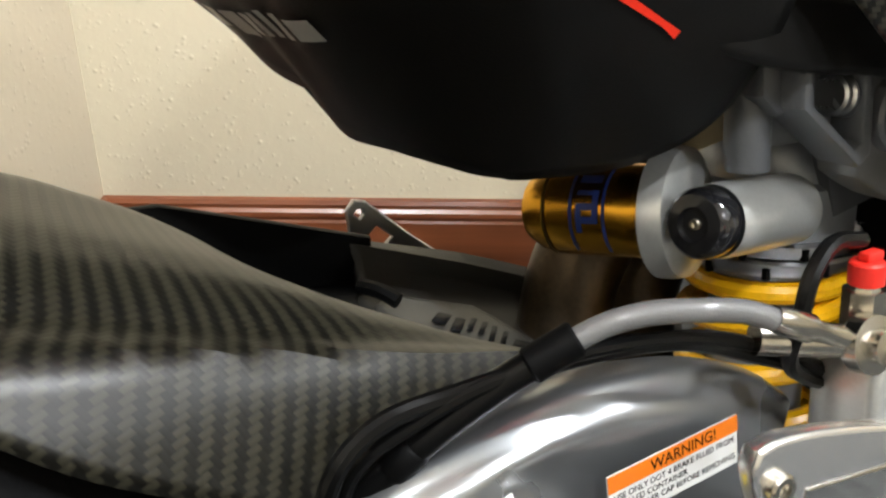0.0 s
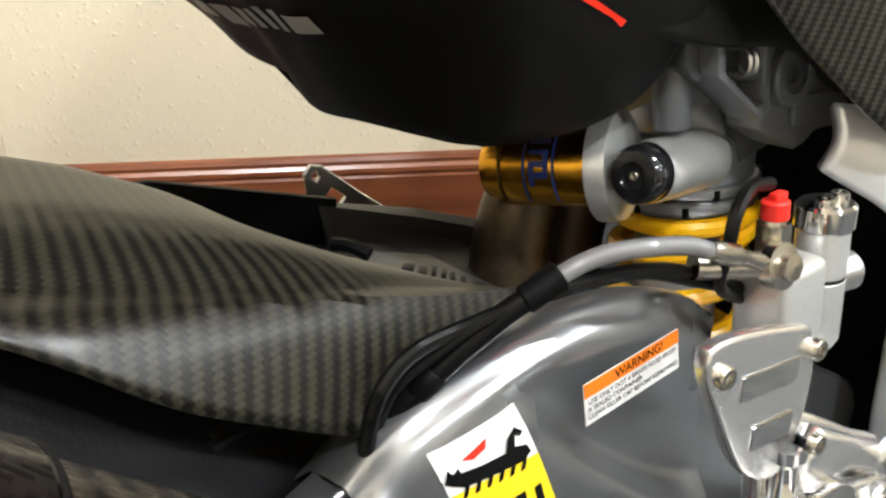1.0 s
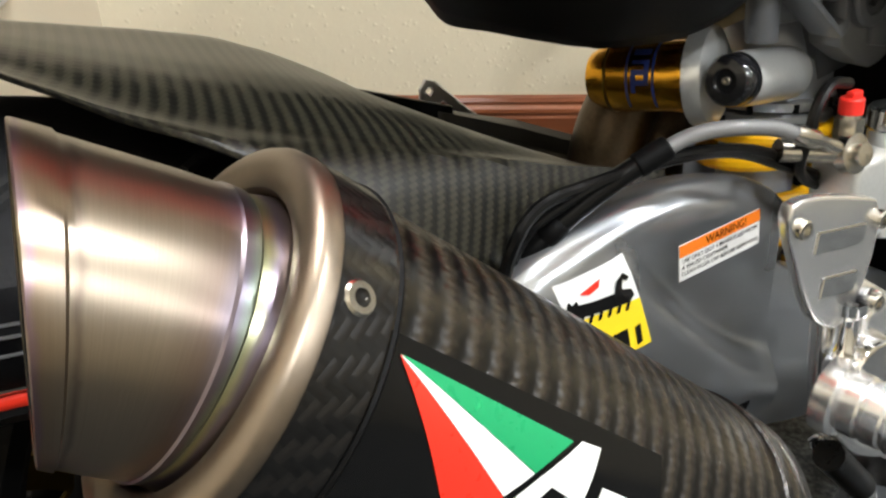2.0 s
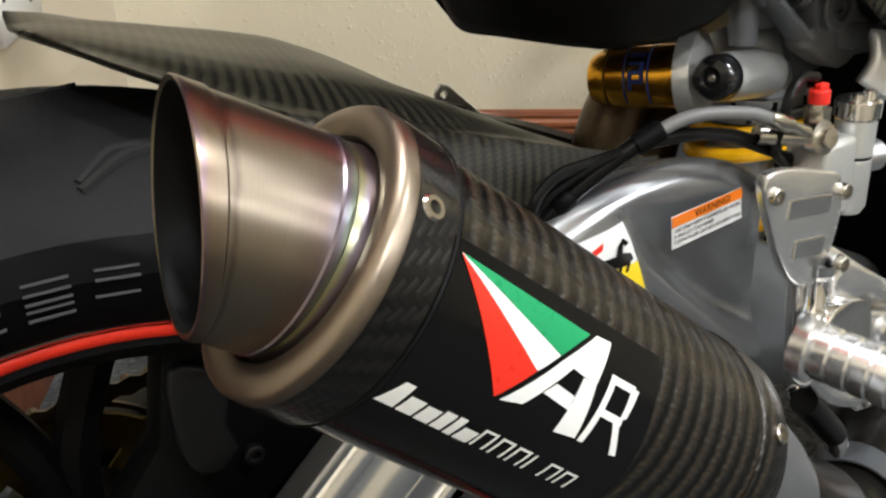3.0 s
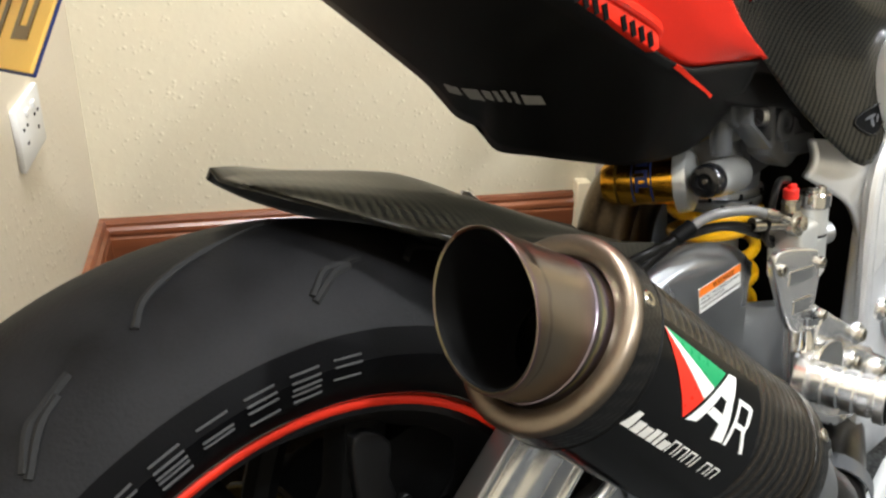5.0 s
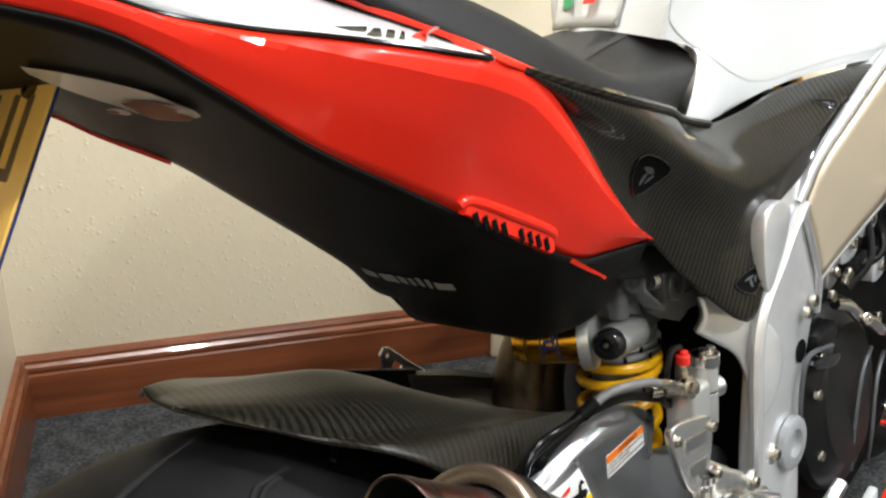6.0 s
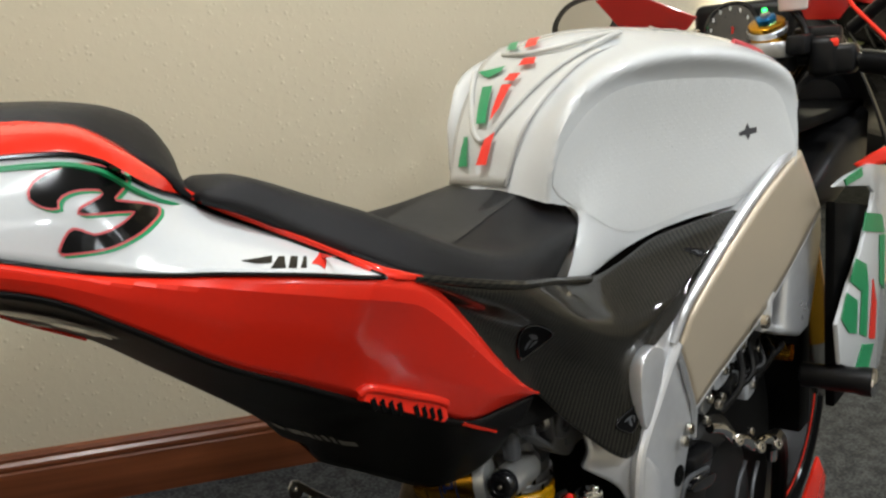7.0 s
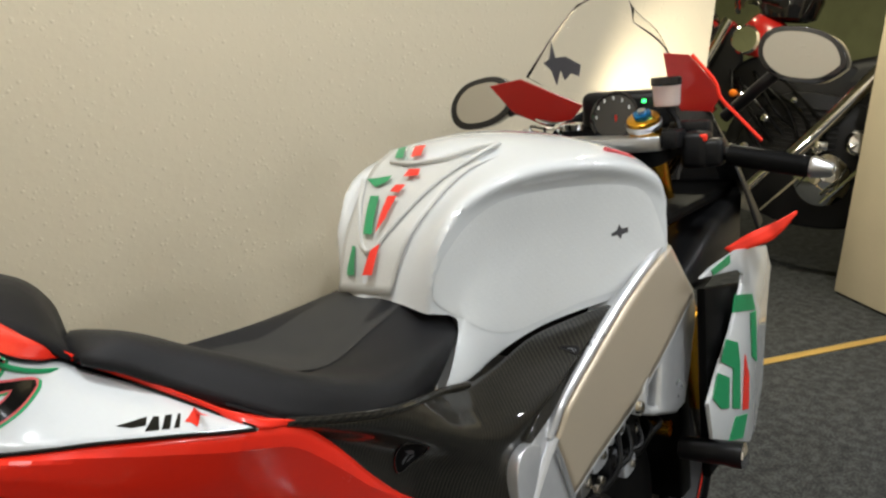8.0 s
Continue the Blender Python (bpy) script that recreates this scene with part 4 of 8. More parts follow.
dome = skin([hug_l, between(hug_l, hug_c, 0.5, (0, 0, 0.008), 60), hug_c, shell(0.25, 0.0024), shell(0.5, 0.0056), shell(0.72, 0.0066), shell(0.88, 0.0046), shell(0.96, 0.0020), hug_v, hug_r, between(hug_r, hug_s, 0.3, (0, -0.0025, 0.002), 60), between(hug_r, hug_s, 0.65, (0, -0.002, 0.0015), 60), hug_s], 60, 4, flat=True, even=True)
bmesh.ops.smooth_vert(dome, verts=[v for v in dome.verts if not v.is_boundary], factor=0.5, use_axis_x=True, use_axis_y=True, use_axis_z=True)
hugger = part("hugger", dome, CARBON, bike, "carbon fibre rear hugger over the tyre", thick=-0.0025, angle=26)
part("chain_guard", slab([(0.19, 0.578), (0.244, 0.574), (0.359, 0.532), (0.357, 0.495), (0.33, 0.49), (0.22, 0.53)], 0.108, 0.116, 0.002), BLACK_MATT, bike, "black chain guard")
tab = part("bracket_tab", slab([(0.372, 0.512), (0.371, 0.529), (0.377, 0.536), (0.386, 0.533), (0.415, 0.505), (0.452, 0.473), (0.43, 0.474), (0.41, 0.486), (0.385, 0.49)], 0.178, 0.182, 0.001, 1, holes=[[(0.3765, 0.5255), (0.379, 0.529), (0.3825, 0.5285), (0.383, 0.525), (0.380, 0.522)], [(0.384, 0.508), (0.392, 0.515), (0.402, 0.505), (0.394, 0.498)]]), ALU_SATIN, bike, "drilled alloy bracket tab")

# silencer
CB, CD = V(0.073, -0.2252, 0.6011), V(math.cos(radians(-41.44)) * math.cos(radians(-4.6)), math.cos(radians(-41.44)) * math.sin(radians(-4.6)), math.sin(radians(-41.44)))
silencer = part("silencer", spun([(0.004, 0.0523), (0.05, 0.0530), (0.12, 0.0539), (0.19, 0.0548), (0.218, 0.0551)], CB, CD, 96), CARBON_CAN, bike, "carbon fibre silencer can with titanium outlet")
part("end_flange", spun([(0.012, 0.0536), (0.004, 0.0543), (0.0, 0.0541), (-0.002, 0.0530), (-0.0033, 0.0505), (-0.0036, 0.0475), (-0.0030, 0.0445), (-0.0012, 0.0418), (0.003, 0.0402), (0.02, 0.036)], CB, CD, 72), TITAN, silencer, "brushed titanium end flange")
part("end_collar", spun([(0.0, 0.0545), (0.016, 0.0547), (0.0165, 0.0535)], CB + CD * 0.004, CD, 72), CARBON_COLLAR, silencer, "dark carbon collar")
part("collar_edge", spun([(0.0208, 0.0546), (0.0216, 0.0552), (0.0226, 0.0546)], CB, CD, 72), BLACK_MATT, silencer)
BC, BD = V(0.0363, -0.2198, 0.6232), V(math.cos(radians(-10)) * math.cos(radians(-5.8)), math.cos(radians(-10)) * math.sin(radians(-5.8)), math.sin(radians(-10)))
rows = []
base_q = (-CD).to_track_quat("Z", "Y")
end_q = (-BD).to_track_quat("Z", "Y")
for s, r in ((-0.3, 0.0425), (-0.15, 0.0412), (-0.03, 0.0400), (0.05, 0.0390), (0.105, 0.0386), (0.12, 0.0393), (0.185, 0.0395), (0.20, 0.0388), (0.4, 0.0389), (0.80, 0.0395), (0.83, 0.0396), (0.845, 0.0404), (0.97, 0.0409), (0.99, 0.0409), (1.0, 0.0403), (0.985, 0.0391)):
    q = base_q.slerp(end_q, max(0, min(1, s)))
    c = CB.lerp(BC, s)
    rows.append([c + q @ Vector((r * math.cos(2 * math.pi * k / 64), r * math.sin(2 * math.pi * k / 64), 0)) for k in range(64)])
part("outlet_bell", rows_mesh(rows, ring=True), TITAN_BELL, silencer, "flared titanium outlet with heat-tinted welds")
rows = []
for s, r in ((0.987, 0.0388), (0.9, 0.0368), (0.5, 0.034), (0.1, 0.032), (-0.3, 0.030)):
    q = base_q.slerp(end_q, max(0, min(1, s)))
    c = CB.lerp(BC, s)
    rows.append([c + q @ Vector((r * math.cos(2 * math.pi * k / 48), r * math.sin(2 * math.pi * k / 48), 0)) for k in range(48)])
part("sooty_bore", rows_mesh(rows, ring=True), BLACK_MATT, silencer, "sooty black bore of the outlet")
part("outlet_core", spun([(0.02, 0.031), (0.16, 0.03), (0.16, 0.0005)], CB, CD, 32), BLACK_MATT, silencer)
part("end_cap", spun([(0.205, 0.0545), (0.214, 0.0558), (0.226, 0.0556), (0.231, 0.053), (0.232, 0.04)], CB, CD, 64), CARBON_COLLAR, silencer, "dark end cap of the can")
part("front_cone", spun([(0.226, 0.044), (0.235, 0.044), (0.262, 0.042), (0.288, 0.037), (0.305, 0.032), (0.31, 0.03)], CB, CD, 64), GREY_CONE, silencer, "grey end cone")
part("front_band", spun([(0.205, 0.0553), (0.206, 0.0562), (0.216, 0.0562), (0.217, 0.0553)], CB, CD, 72), CARBON_CAN, silencer)
# frame round the can: e1 towards the viewer's side, e2 upwards
E2 = (V(0, 0, 1) - CD * CD.z).normalized()
E1 = CD.cross(E2)
if E1.y > 0:
    E1 = -E1


def can_point(s, a, lift=0.0):
    """s along the can, a degrees up from its outer side."""
    r = 0.0523 + 0.013 * s + lift
    return CB + CD * s + (E1 * math.cos(radians(a)) + E2 * math.sin(radians(a))) * r


def can_patch(name, corners, material, lift=0.0006, n=10, m=10):
    """A decal on the can between four corners (s, a), in order round it."""
    (s0, a0), (s1, a1), (s2, a2), (s3, a3) = corners
    rows = []
    for i in range(m + 1):
        v = i / m
        row = []
        for j in range(n + 1):
            u = j / n
            s = (s0 * (1 - u) + s1 * u) * (1 - v) + (s3 * (1 - u) + s2 * u) * v
            a = (a0 * (1 - u) + a1 * u) * (1 - v) + (a3 * (1 - u) + a2 * u) * v
            row.append(can_point(s, a, lift))
        rows.append(row)
    return part(name, rows_mesh(rows), material, silencer)


for s, a in ((0.010, 40), (0.218, 36), (0.010, -115), (0.213, -110)):
    bolt(can_point(s, a, -0.001), can_point(s, a, 1) - can_point(s, a), 0.0046, silencer, STEEL, 0.004)
# ---- tail ----
e0 = [(-0.26, -0.05, 0.985), (-0.1, -0.065, 0.99), (0.0, -0.072, 0.989), (0.04, -0.072, 0.985), (0.066, -0.071, 0.972), (0.09, -0.069, 0.954), (0.11, -0.067, 0.938), (0.13, -0.069, 0.9225), (0.15, -0.09, 0.907), (0.17, -0.126, 0.8885), (0.19, -0.154, 0.872), (0.236, -0.166, 0.85)]
e1 = [(-0.26, -0.075, 0.972), (-0.1, -0.093, 0.974), (0.0, -0.10, 0.972), (0.035, -0.101, 0.965), (0.06, -0.098, 0.949), (0.085, -0.086, 0.937), (0.11, -0.071, 0.9285), (0.13, -0.074, 0.9155), (0.15, -0.096, 0.9005), (0.17, -0.138, 0.8813), (0.19, -0.1745, 0.8632)]
e2 = [(-0.26, -0.085, 0.968), (-0.16, -0.106, 0.957), (-0.077, -0.118, 0.9375), (-0.03, -0.119, 0.920), (0.01, -0.121, 0.905), (0.05, -0.131, 0.8946), (0.08, -0.140, 0.8885), (0.11, -0.152, 0.882), (0.14, -0.162, 0.875), (0.17, -0.171, 0.867), (0.19, -0.175, 0.8622)]
TIP = [(0.232, -0.171, 0.848)]
e2f = e2 + [(0.236, -0.170, 0.847), (0.262, -0.166, 0.830), (0.30, -0.158, 0.797), (0.35, -0.146, 0.750), (0.40, -0.135, 0.708), (0.436, -0.127, 0.682)]
e3 = [(-0.26, -0.08, 0.955), (-0.16, -0.10, 0.942), (-0.08, -0.115, 0.92), (-0.02, -0.12, 0.9), (0.03, -0.12, 0.868), (0.09, -0.12, 0.825), (0.15, -0.12, 0.79), (0.22, -0.12, 0.75), (0.29, -0.121, 0.713), (0.34, -0.122, 0.688), (0.385, -0.124, 0.683), (0.433, -0.126, 0.679)]
KC = -0.005
ek = [(-0.16, 0.11, 0.945), (-0.09, 0.115, 0.918), (-0.03, 0.12, 0.889), (0.045, 0.12, 0.851), (0.079, 0.12, 0.829), (0.13, 0.115, 0.799), (0.185, 0.11, 0.754), (0.26, 0.108, 0.692), (0.294, 0.107, 0.661), (0.315, 0.107, 0.636), (0.333, 0.094, 0.622), (0.3385, 0.09, 0.608), (0.345, 0.082, 0.599), (0.347, 0.04, 0.6), (0.3485, -0.01, 0.601), (0.35, -0.045, 0.602), (0.358, -0.064, 0.604), (0.395, -0.074, 0.604), (0.425, -0.08, 0.612), (0.442, -0.084, 0.624)]


tail = part("tail_panel", skin([e2f, between(e2f, e3, 0.16, (0, -0.0075, -0.001), 60), between(e2f, e3, 0.55, (0, -0.0065, 0), 60), e3], 60, 4, flat=True), RED, bike, "glossy red tail side panel", thick=-0.003, angle=11)
part("tail_panel_far", skin([mirrored(e2f, KC), mirrored(e3, KC)], 40, 4), RED, bike, "glossy red tail side panel", thick=0.003)
numbers = part("number_panel", skin([e1, between(e1, e2, 0.5, (0, -0.004, 0), 60), e2], 60, 5), WHITE, bike, "white number panel on the tail", thick=-0.002)
part("number_panel_far", skin([mirrored(e1, KC), mirrored(e2, KC)], 40, 4), WHITE, bike, "white number panel on the tail", thick=0.002)
part("tail_top_strip", skin([e0, between(e0, e1 + TIP, 0.5, (0, -0.004, 0.003), 60), e1 + TIP], 60, 5), RED, bike, "red strip along the top of the tail", thick=-0.002)
part("tail_top_strip_far", skin([mirrored(e0, KC), mirrored(e1, KC)], 40, 4), RED, bike, thick=0.002)
for ln, mt, dy in ((e1, DECAL_BLACK, -0.0012), (e2[1:], DECAL_BLACK, -0.0012)):
    part("pinstripe", pipe([(x, y + dy, z) for x, y, z in ln], 0.0016, 60, 6), mt, bike, "black pinstripe")
part("green_stripe", pipe([(x - 0.002, y - 0.0035, z - 0.006) for x, y, z in e1[1:7]], 0.0021, 50, 6), DECAL_GREEN, bike, "green pinstripe")
tray = part("undertray", skin([e3, between(e3, ek, 0.45, (0, -0.004, 0.0), 130), ek], 130, 7), UNDERTRAY, bike, "black plastic undertray of the tail", thick=0.003)
part("undertray_far", skin([ek, [(x, 0.13, z + 0.03) for x, y, z in ek]], 130, 5), UNDERTRAY, bike, "black plastic undertray of the tail", thick=0.003)
part("tray_trim", pipe([(x - 0.001, y + 0.001, z - 0.0005) for x, y, z in ek[:6]], 0.0016, 40, 6), RED_CAP, tray, "thin red edge")
part("tail_deck", skin([e0, between(e0, mirrored(e0, KC), 0.5, (0, 0, 0.006)), mirrored(e0, KC)], 30, 5), RED, bike, "red tail cover", thick=0.003)
part("tray_front", skin([[(0.433, -0.125, 0.679), (0.4375, -0.105, 0.65), (0.442, -0.084, 0.624)], [(0.45, 0.0, 0.69), (0.45, 0.0, 0.65), (0.42, 0.0, 0.605)], [(0.433, 0.12, 0.679), (0.42, 0.11, 0.64), (0.36, 0.085, 0.60)]], 12, 4), UNDERTRAY, bike)
part("panel_tab", laid(sheet([(-0.05, 0.0015), (-0.05, 0.0045), (-0.02, 0.0024), (0.009, 0.0013), (0.018, 0.001), (0.0175, -0.0018), (0.009, -0.0006), (-0.02, -0.0004)], frame_on((0.370, -0.122, 0.6655), (0.027, 0.004, -0.0135), (0, -1, 0.1)), 0, 4), tray, (0, -1, 0.1), 0.0015), RED_BRIGHT, tail, "red edge of the panel below the carbon")
# cooling slots below the red panel
scoop = part("vent_scoop", slab([(0.205, 0.757), (0.21, 0.768), (0.30, 0.722), (0.302, 0.706), (0.296, 0.704)], -0.1285, -0.118, 0.002), RED, bike, "red vent scoop with black slots")
for k in range(9):
    if k == 4:
        continue
    x = 0.214 + 0.0095 * k
    part("slot", block((0.0048, 0.001, 0.0105), (0, 0, 0), 0, m=Matrix.Translation((x, -0.1292, 0.7515 - 0.0047 * k)) @ Matrix.Rotation(radians(-12), 4, "Y")), BLACK_MATT, scoop)
part("scoop_hood", pipe([(0.203, -0.1245, 0.764), (0.212, -0.1275, 0.7655), (0.25, -0.129, 0.7475), (0.296, -0.128, 0.7235), (0.303, -0.124, 0.714)], 0.0042, 40, 10), RED, scoop)
# lettered strip on the tray, as plain bars
TN = (-0.67, -0.10, -0.72)
TM = frame_on((0.2855, 0.0255, 0.6675), (0.0145, -0.1035, -0.005), TN)
for x, w, y0, y1 in ((-0.052, 0.017, -0.0065, 0.0065), (-0.031, 0.017, -0.012, 0.0065), (-0.010, 0.010, -0.0065, 0.0065), (0.004, 0.005, -0.0065, 0.009), (0.013, 0.005, -0.0065, 0.011), (0.022, 0.005, -0.0065, 0.009), (0.031, 0.019, -0.0065, 0.0065)):
    part("tray_mark", laid(sheet([(x, y0), (x + w, y0), (x + w + 0.002, y1), (x + 0.002, y1)], TM), tray, TN, 0.0015), DECAL_GREY, tray)
# rear lamp lens under the tail
LM = frame_on((0.0393, 0.0278, 0.8452), (0, -1, 0), (-0.58, -0.1, -0.81))
UNDER = (-0.58, -0.1, -0.81)
lens = part("lamp_lens", laid(sheet([(0.055, 0.08), (0.072, 0.0576), (0.096, 0.019), (0.1056, 0.002), (0.102, -0.0054), (0.0743, -0.0133), (0.0395, -0.0115), (0.035, 0.001), (0.0327, 0.0214), (0.0319, 0.0325), (0.0333, 0.0528), (0.0413, 0.069)], LM, 0, 5), tray, UNDER, 0.003), LENS_WHITE, tray, "pale lamp strip with two red reflectors")
part("lamp_window", laid(sheet([(0.050, 0.0185), (0.068, 0.0195), (0.089, 0.016), (0.093, -0.0006), (0.0967, -0.0055), (0.0763, -0.0105), (0.0454, -0.0085), (0.0420, -0.0006)], LM, 0, 5), tray, UNDER, 0.0045), LENS, lens, "smoky lamp window")
for x, y in ((0.031, 0.012), (0.0962, 0.0115)):
    part("reflector_rim", laid(sheet([(x + 0.002 + 0.0085 * math.cos(k * math.pi / 8), y - 0.003 + 0.0065 * math.sin(k * math.pi / 8)) for k in range(16)], LM, 0, 2), tray, UNDER, 0.0055), LENS_WHITE, lens)
    part("bulb", laid(sheet([(x + 0.0052 * math.cos(k * math.pi / 8), y + 0.0042 * math.sin(k * math.pi / 8)) for k in range(16)], LM, 0, 2), tray, UNDER, 0.0065), RED_DEEP, lens, "dark red round reflector")
part("panel_edge", pipe([(x - 0.001, y + 0.004, z - 0.0015) for x, y, z in ek[1:6]], 0.0032, 40, 8), RED, tray, "red lower edge of the far tail panel")
# race number
NO, NX, NY2 = V(-0.009, -0.105, 0.9625), V(1.04e-4, -9e-6, 4e-6), V(2e-6, -3.6e-5, -1.10e-4)
NM = Matrix(((NX.x, NY2.x, 0, NO.x), (NX.y, NY2.y, -1, NO.y), (NX.z, NY2.z, 0, NO.z), (0, 0, 0, 1))) @ Matrix.Translation((-160, -98, 0))
THREE = [(275, 278), (210, 260), (160, 200), (230, 130), (400, 98), (560, 120), (692, 190), (660, 250), (575, 302), (640, 330), (760, 370), (832, 410), (780, 450), (640, 500), (450, 525), (230, 500), (212, 480), (290, 405), (340, 410), (420, 455), (560, 440), (680, 390), (600, 368), (370, 325), (520, 275), (532, 240), (420, 215), (330, 222), (282, 250)]
DW = (-0.5, -0.85, 0.10)


def ribbon(pts, w, shift=(0, 0)):
    """A band of an even width along a closed outline."""
    p = arc([(a + shift[0], b + shift[1], 0) for a, b in pts], 140, True)
    rows = [[], [], []]
    for i, q in enumerate(p + p[:1]):
        t = (p[(i + 1) % 140] - p[(i - 1) % 140]).normalized()
        n = Vector((-t.y, t.x, 0))
        for r, k in zip(rows, (-1, 0, 1)):
            r.append(q + n * w * k)
    bm = rows_mesh(rows)
    bm.transform(NM)
    return bm


part("race_number_shade", laid(ribbon(THREE, 14, (14, 14)), numbers, DW, 0.0006), DECAL_GREEN, bike)
part("race_number_edge", laid(ribbon(THREE, 12), numbers, DW, 0.0010), DECAL_PINK, bike)
part("race_number", laid(sheet(THREE, NM, 90), numbers, DW, 0.0014), DECAL_BLACK, bike, "black race number edged in red")
MM = frame_on((0.1025, -0.136, 0.8905), (0.060, -0.022, -0.0165), (-0.45, -0.82, 0.36)) @ Matrix.Scale(0.84, 4)
for o, mt in (([(0, 0.001), (0.026, 0.0045), (0.024, -0.0005), (0.012, -0.001)], DECAL_BLACK), ([(0.022, -0.004), (0.031, 0.004), (0.036, 0.004), (0.034, -0.004)], DECAL_BLACK), ([(0.036, -0.004), (0.041, 0.004), (0.047, 0.004), (0.043, -0.004)], DECAL_BLACK), ([(0.046, -0.004), (0.052, 0.004), (0.0545, 0.004), (0.051, -0.004)], DECAL_BLACK), ([(0.056, -0.001), (0.068, 0.006), (0.074, 0.006), (0.066, -0.005), (0.062, -0.002)], DECAL_RED)):
    part("model_mark", laid(sheet(o, MM), numbers, DW, 0.001), mt, bike)

# number plate on its holder
holder = part("plate_holder", slab([(0.0, 0.85), (-0.04, 0.90), (-0.12, 0.91), (-0.07, 0.87), (-0.03, 0.80), (-0.02, 0.8)], 0.08, 0.15, 0.003), BLACK, bike, "black number plate holder")
PM = frame_on((-0.034, 0.118, 0.812), (0, -1, 0.0), (-0.86, 0, 0.50))
part("number_plate", block((0.23, 0.168, 0.003), (0, 0, 0), 0.001, m=PM), PLATE_YELLOW, holder, "yellow rear number plate with dark marks")
part("plate_border", block((0.233, 0.171, 0.002), (0, 0, -0.0015), 0.001, m=PM), BLUE_INK, holder)
for r in range(2):
    for k in range(4):
        for dx in (-0.011, 0.011):
            part("plate_mark", block((0.008, 0.056, 0.0008), (-0.08 + 0.053 * k + dx, 0.036 - 0.074 * r, 0.0018), 0, m=PM), MARK_BROWN, holder)
        part("plate_mark", block((0.016, 0.008, 0.0008), (-0.08 + 0.053 * k, 0.036 - 0.074 * r + 0.024 * (k % 3 - 1), 0.0018), 0, m=PM), MARK_BROWN, holder)
for sx in (-0.085, 0.085):
    bolt(PM @ V(sx, 0.068, 0.0015), PM.to_3x3() @ V(0, 0, 1), 0.007, holder, GOLD_PALE, 0.004, "plate_screw")

# ---- seats ----
p_out = [(-0.05, -0.055, 0.984), (0.03, -0.07, 0.982), (0.08, -0.078, 0.957), (0.115, -0.075, 0.93), (0.13, -0.06, 0.92)]
p_sh = [(-0.05, -0.04, 0.998), (0.05, -0.045, 0.996), (0.107, -0.035, 0.983), (0.13, -0.033, 0.96), (0.142, -0.03, 0.925)]
p_mid = [(-0.05, 0.02, 1.0), (0.06, 0.02, 0.999), (0.125, 0.02, 0.983), (0.16, 0.02, 0.955), (0.172, 0.02, 0.92)]
part("pillion_pad", skin([p_out, p_sh, p_mid, mirrored(p_sh, 0.03), mirrored(p_out, 0.03)], 30, 5), VINYL, bike, "black vinyl hump pad", thick=0.004)
s_low = [(0.118, -0.085, 0.925), (0.145, -0.105, 0.91), (0.19, -0.142, 0.876), (0.24, -0.165, 0.846), (0.32, -0.166, 0.82), (0.40, -0.155, 0.80), (0.46, -0.135, 0.784), (0.505, -0.114, 0.772)]
s_sh = [(0.12, -0.06, 0.925), (0.145, -0.068, 0.938), (0.175, -0.072, 0.930), (0.20, -0.095, 0.9155), (0.23, -0.116, 0.8995), (0.26, -0.127, 0.883), (0.30, -0.134, 0.862), (0.35, -0.130, 0.841), (0.41, -0.118, 0.826), (0.51, -0.10, 0.824), (0.593, -0.088, 0.823)]
s_mid = [(0.128, -0.03, 0.922), (0.147, -0.033, 0.936), (0.19, -0.04, 0.921), (0.245, -0.05, 0.889), (0.3255, -0.06, 0.847), (0.40, -0.06, 0.828), (0.50, -0.05, 0.842), (0.582, -0.04, 0.853)]
s_c = [(0.155, 0.015, 0.912), (0.18, 0.015, 0.922), (0.22, 0.015, 0.905), (0.29, 0.01, 0.866), (0.36, 0.0, 0.838), (0.43, 0, 0.826), (0.50, 0, 0.846), (0.575, 0, 0.862)]
s_fm = [(0.16, 0.06, 0.905), (0.19, 0.065, 0.908), (0.23, 0.07, 0.89), (0.29, 0.075, 0.858), (0.36, 0.07, 0.838), (0.43, 0.062, 0.832), (0.50, 0.055, 0.845), (0.575, 0.05, 0.858)]
s_fs = [(0.16, 0.085, 0.895), (0.20, 0.095, 0.888), (0.25, 0.10, 0.868), (0.30, 0.10, 0.852), (0.36, 0.096, 0.846), (0.44, 0.092, 0.843), (0.51, 0.09, 0.843), (0.578, 0.086, 0.844)]
s_fl = [(x, y + 0.03, z - 0.06) for x, y, z in s_fs]
seat = part("rider_seat", skin([s_low, between(s_low, s_sh, 0.6, (0, -0.010, 0.005)), s_sh, s_mid, s_c, s_fm, s_fs, s_fl], 40, 5), VINYL, bike, "black vinyl rider's seat", thick=0.006)
# Thin layer just above the seat's top, paler than the rest of it.
part("seat_top", skin([[(x, y, z + 0.0008) for x, y, z in ln[4:]] for ln in (s_mid, s_c, s_fm, s_fs)], 30, 5), VINYL_LITE, seat, "thin grained layer over the seat top, in a paler grey")
part("seat_seam", pipe([(x, y - 0.004, z + 0.001) for x, y, z in s_low[2:]], 0.0016, 50, 6), BLACK, seat)
part("seat_front", skin([[s_low[-1], s_sh[-1], s_mid[-1], s_c[-1]], [(0.50, -0.05, 0.77), (0.57, -0.05, 0.80), (0.57, -0.03, 0.82), (0.57, 0, 0.83)]], 14, 3), VINYL, seat)

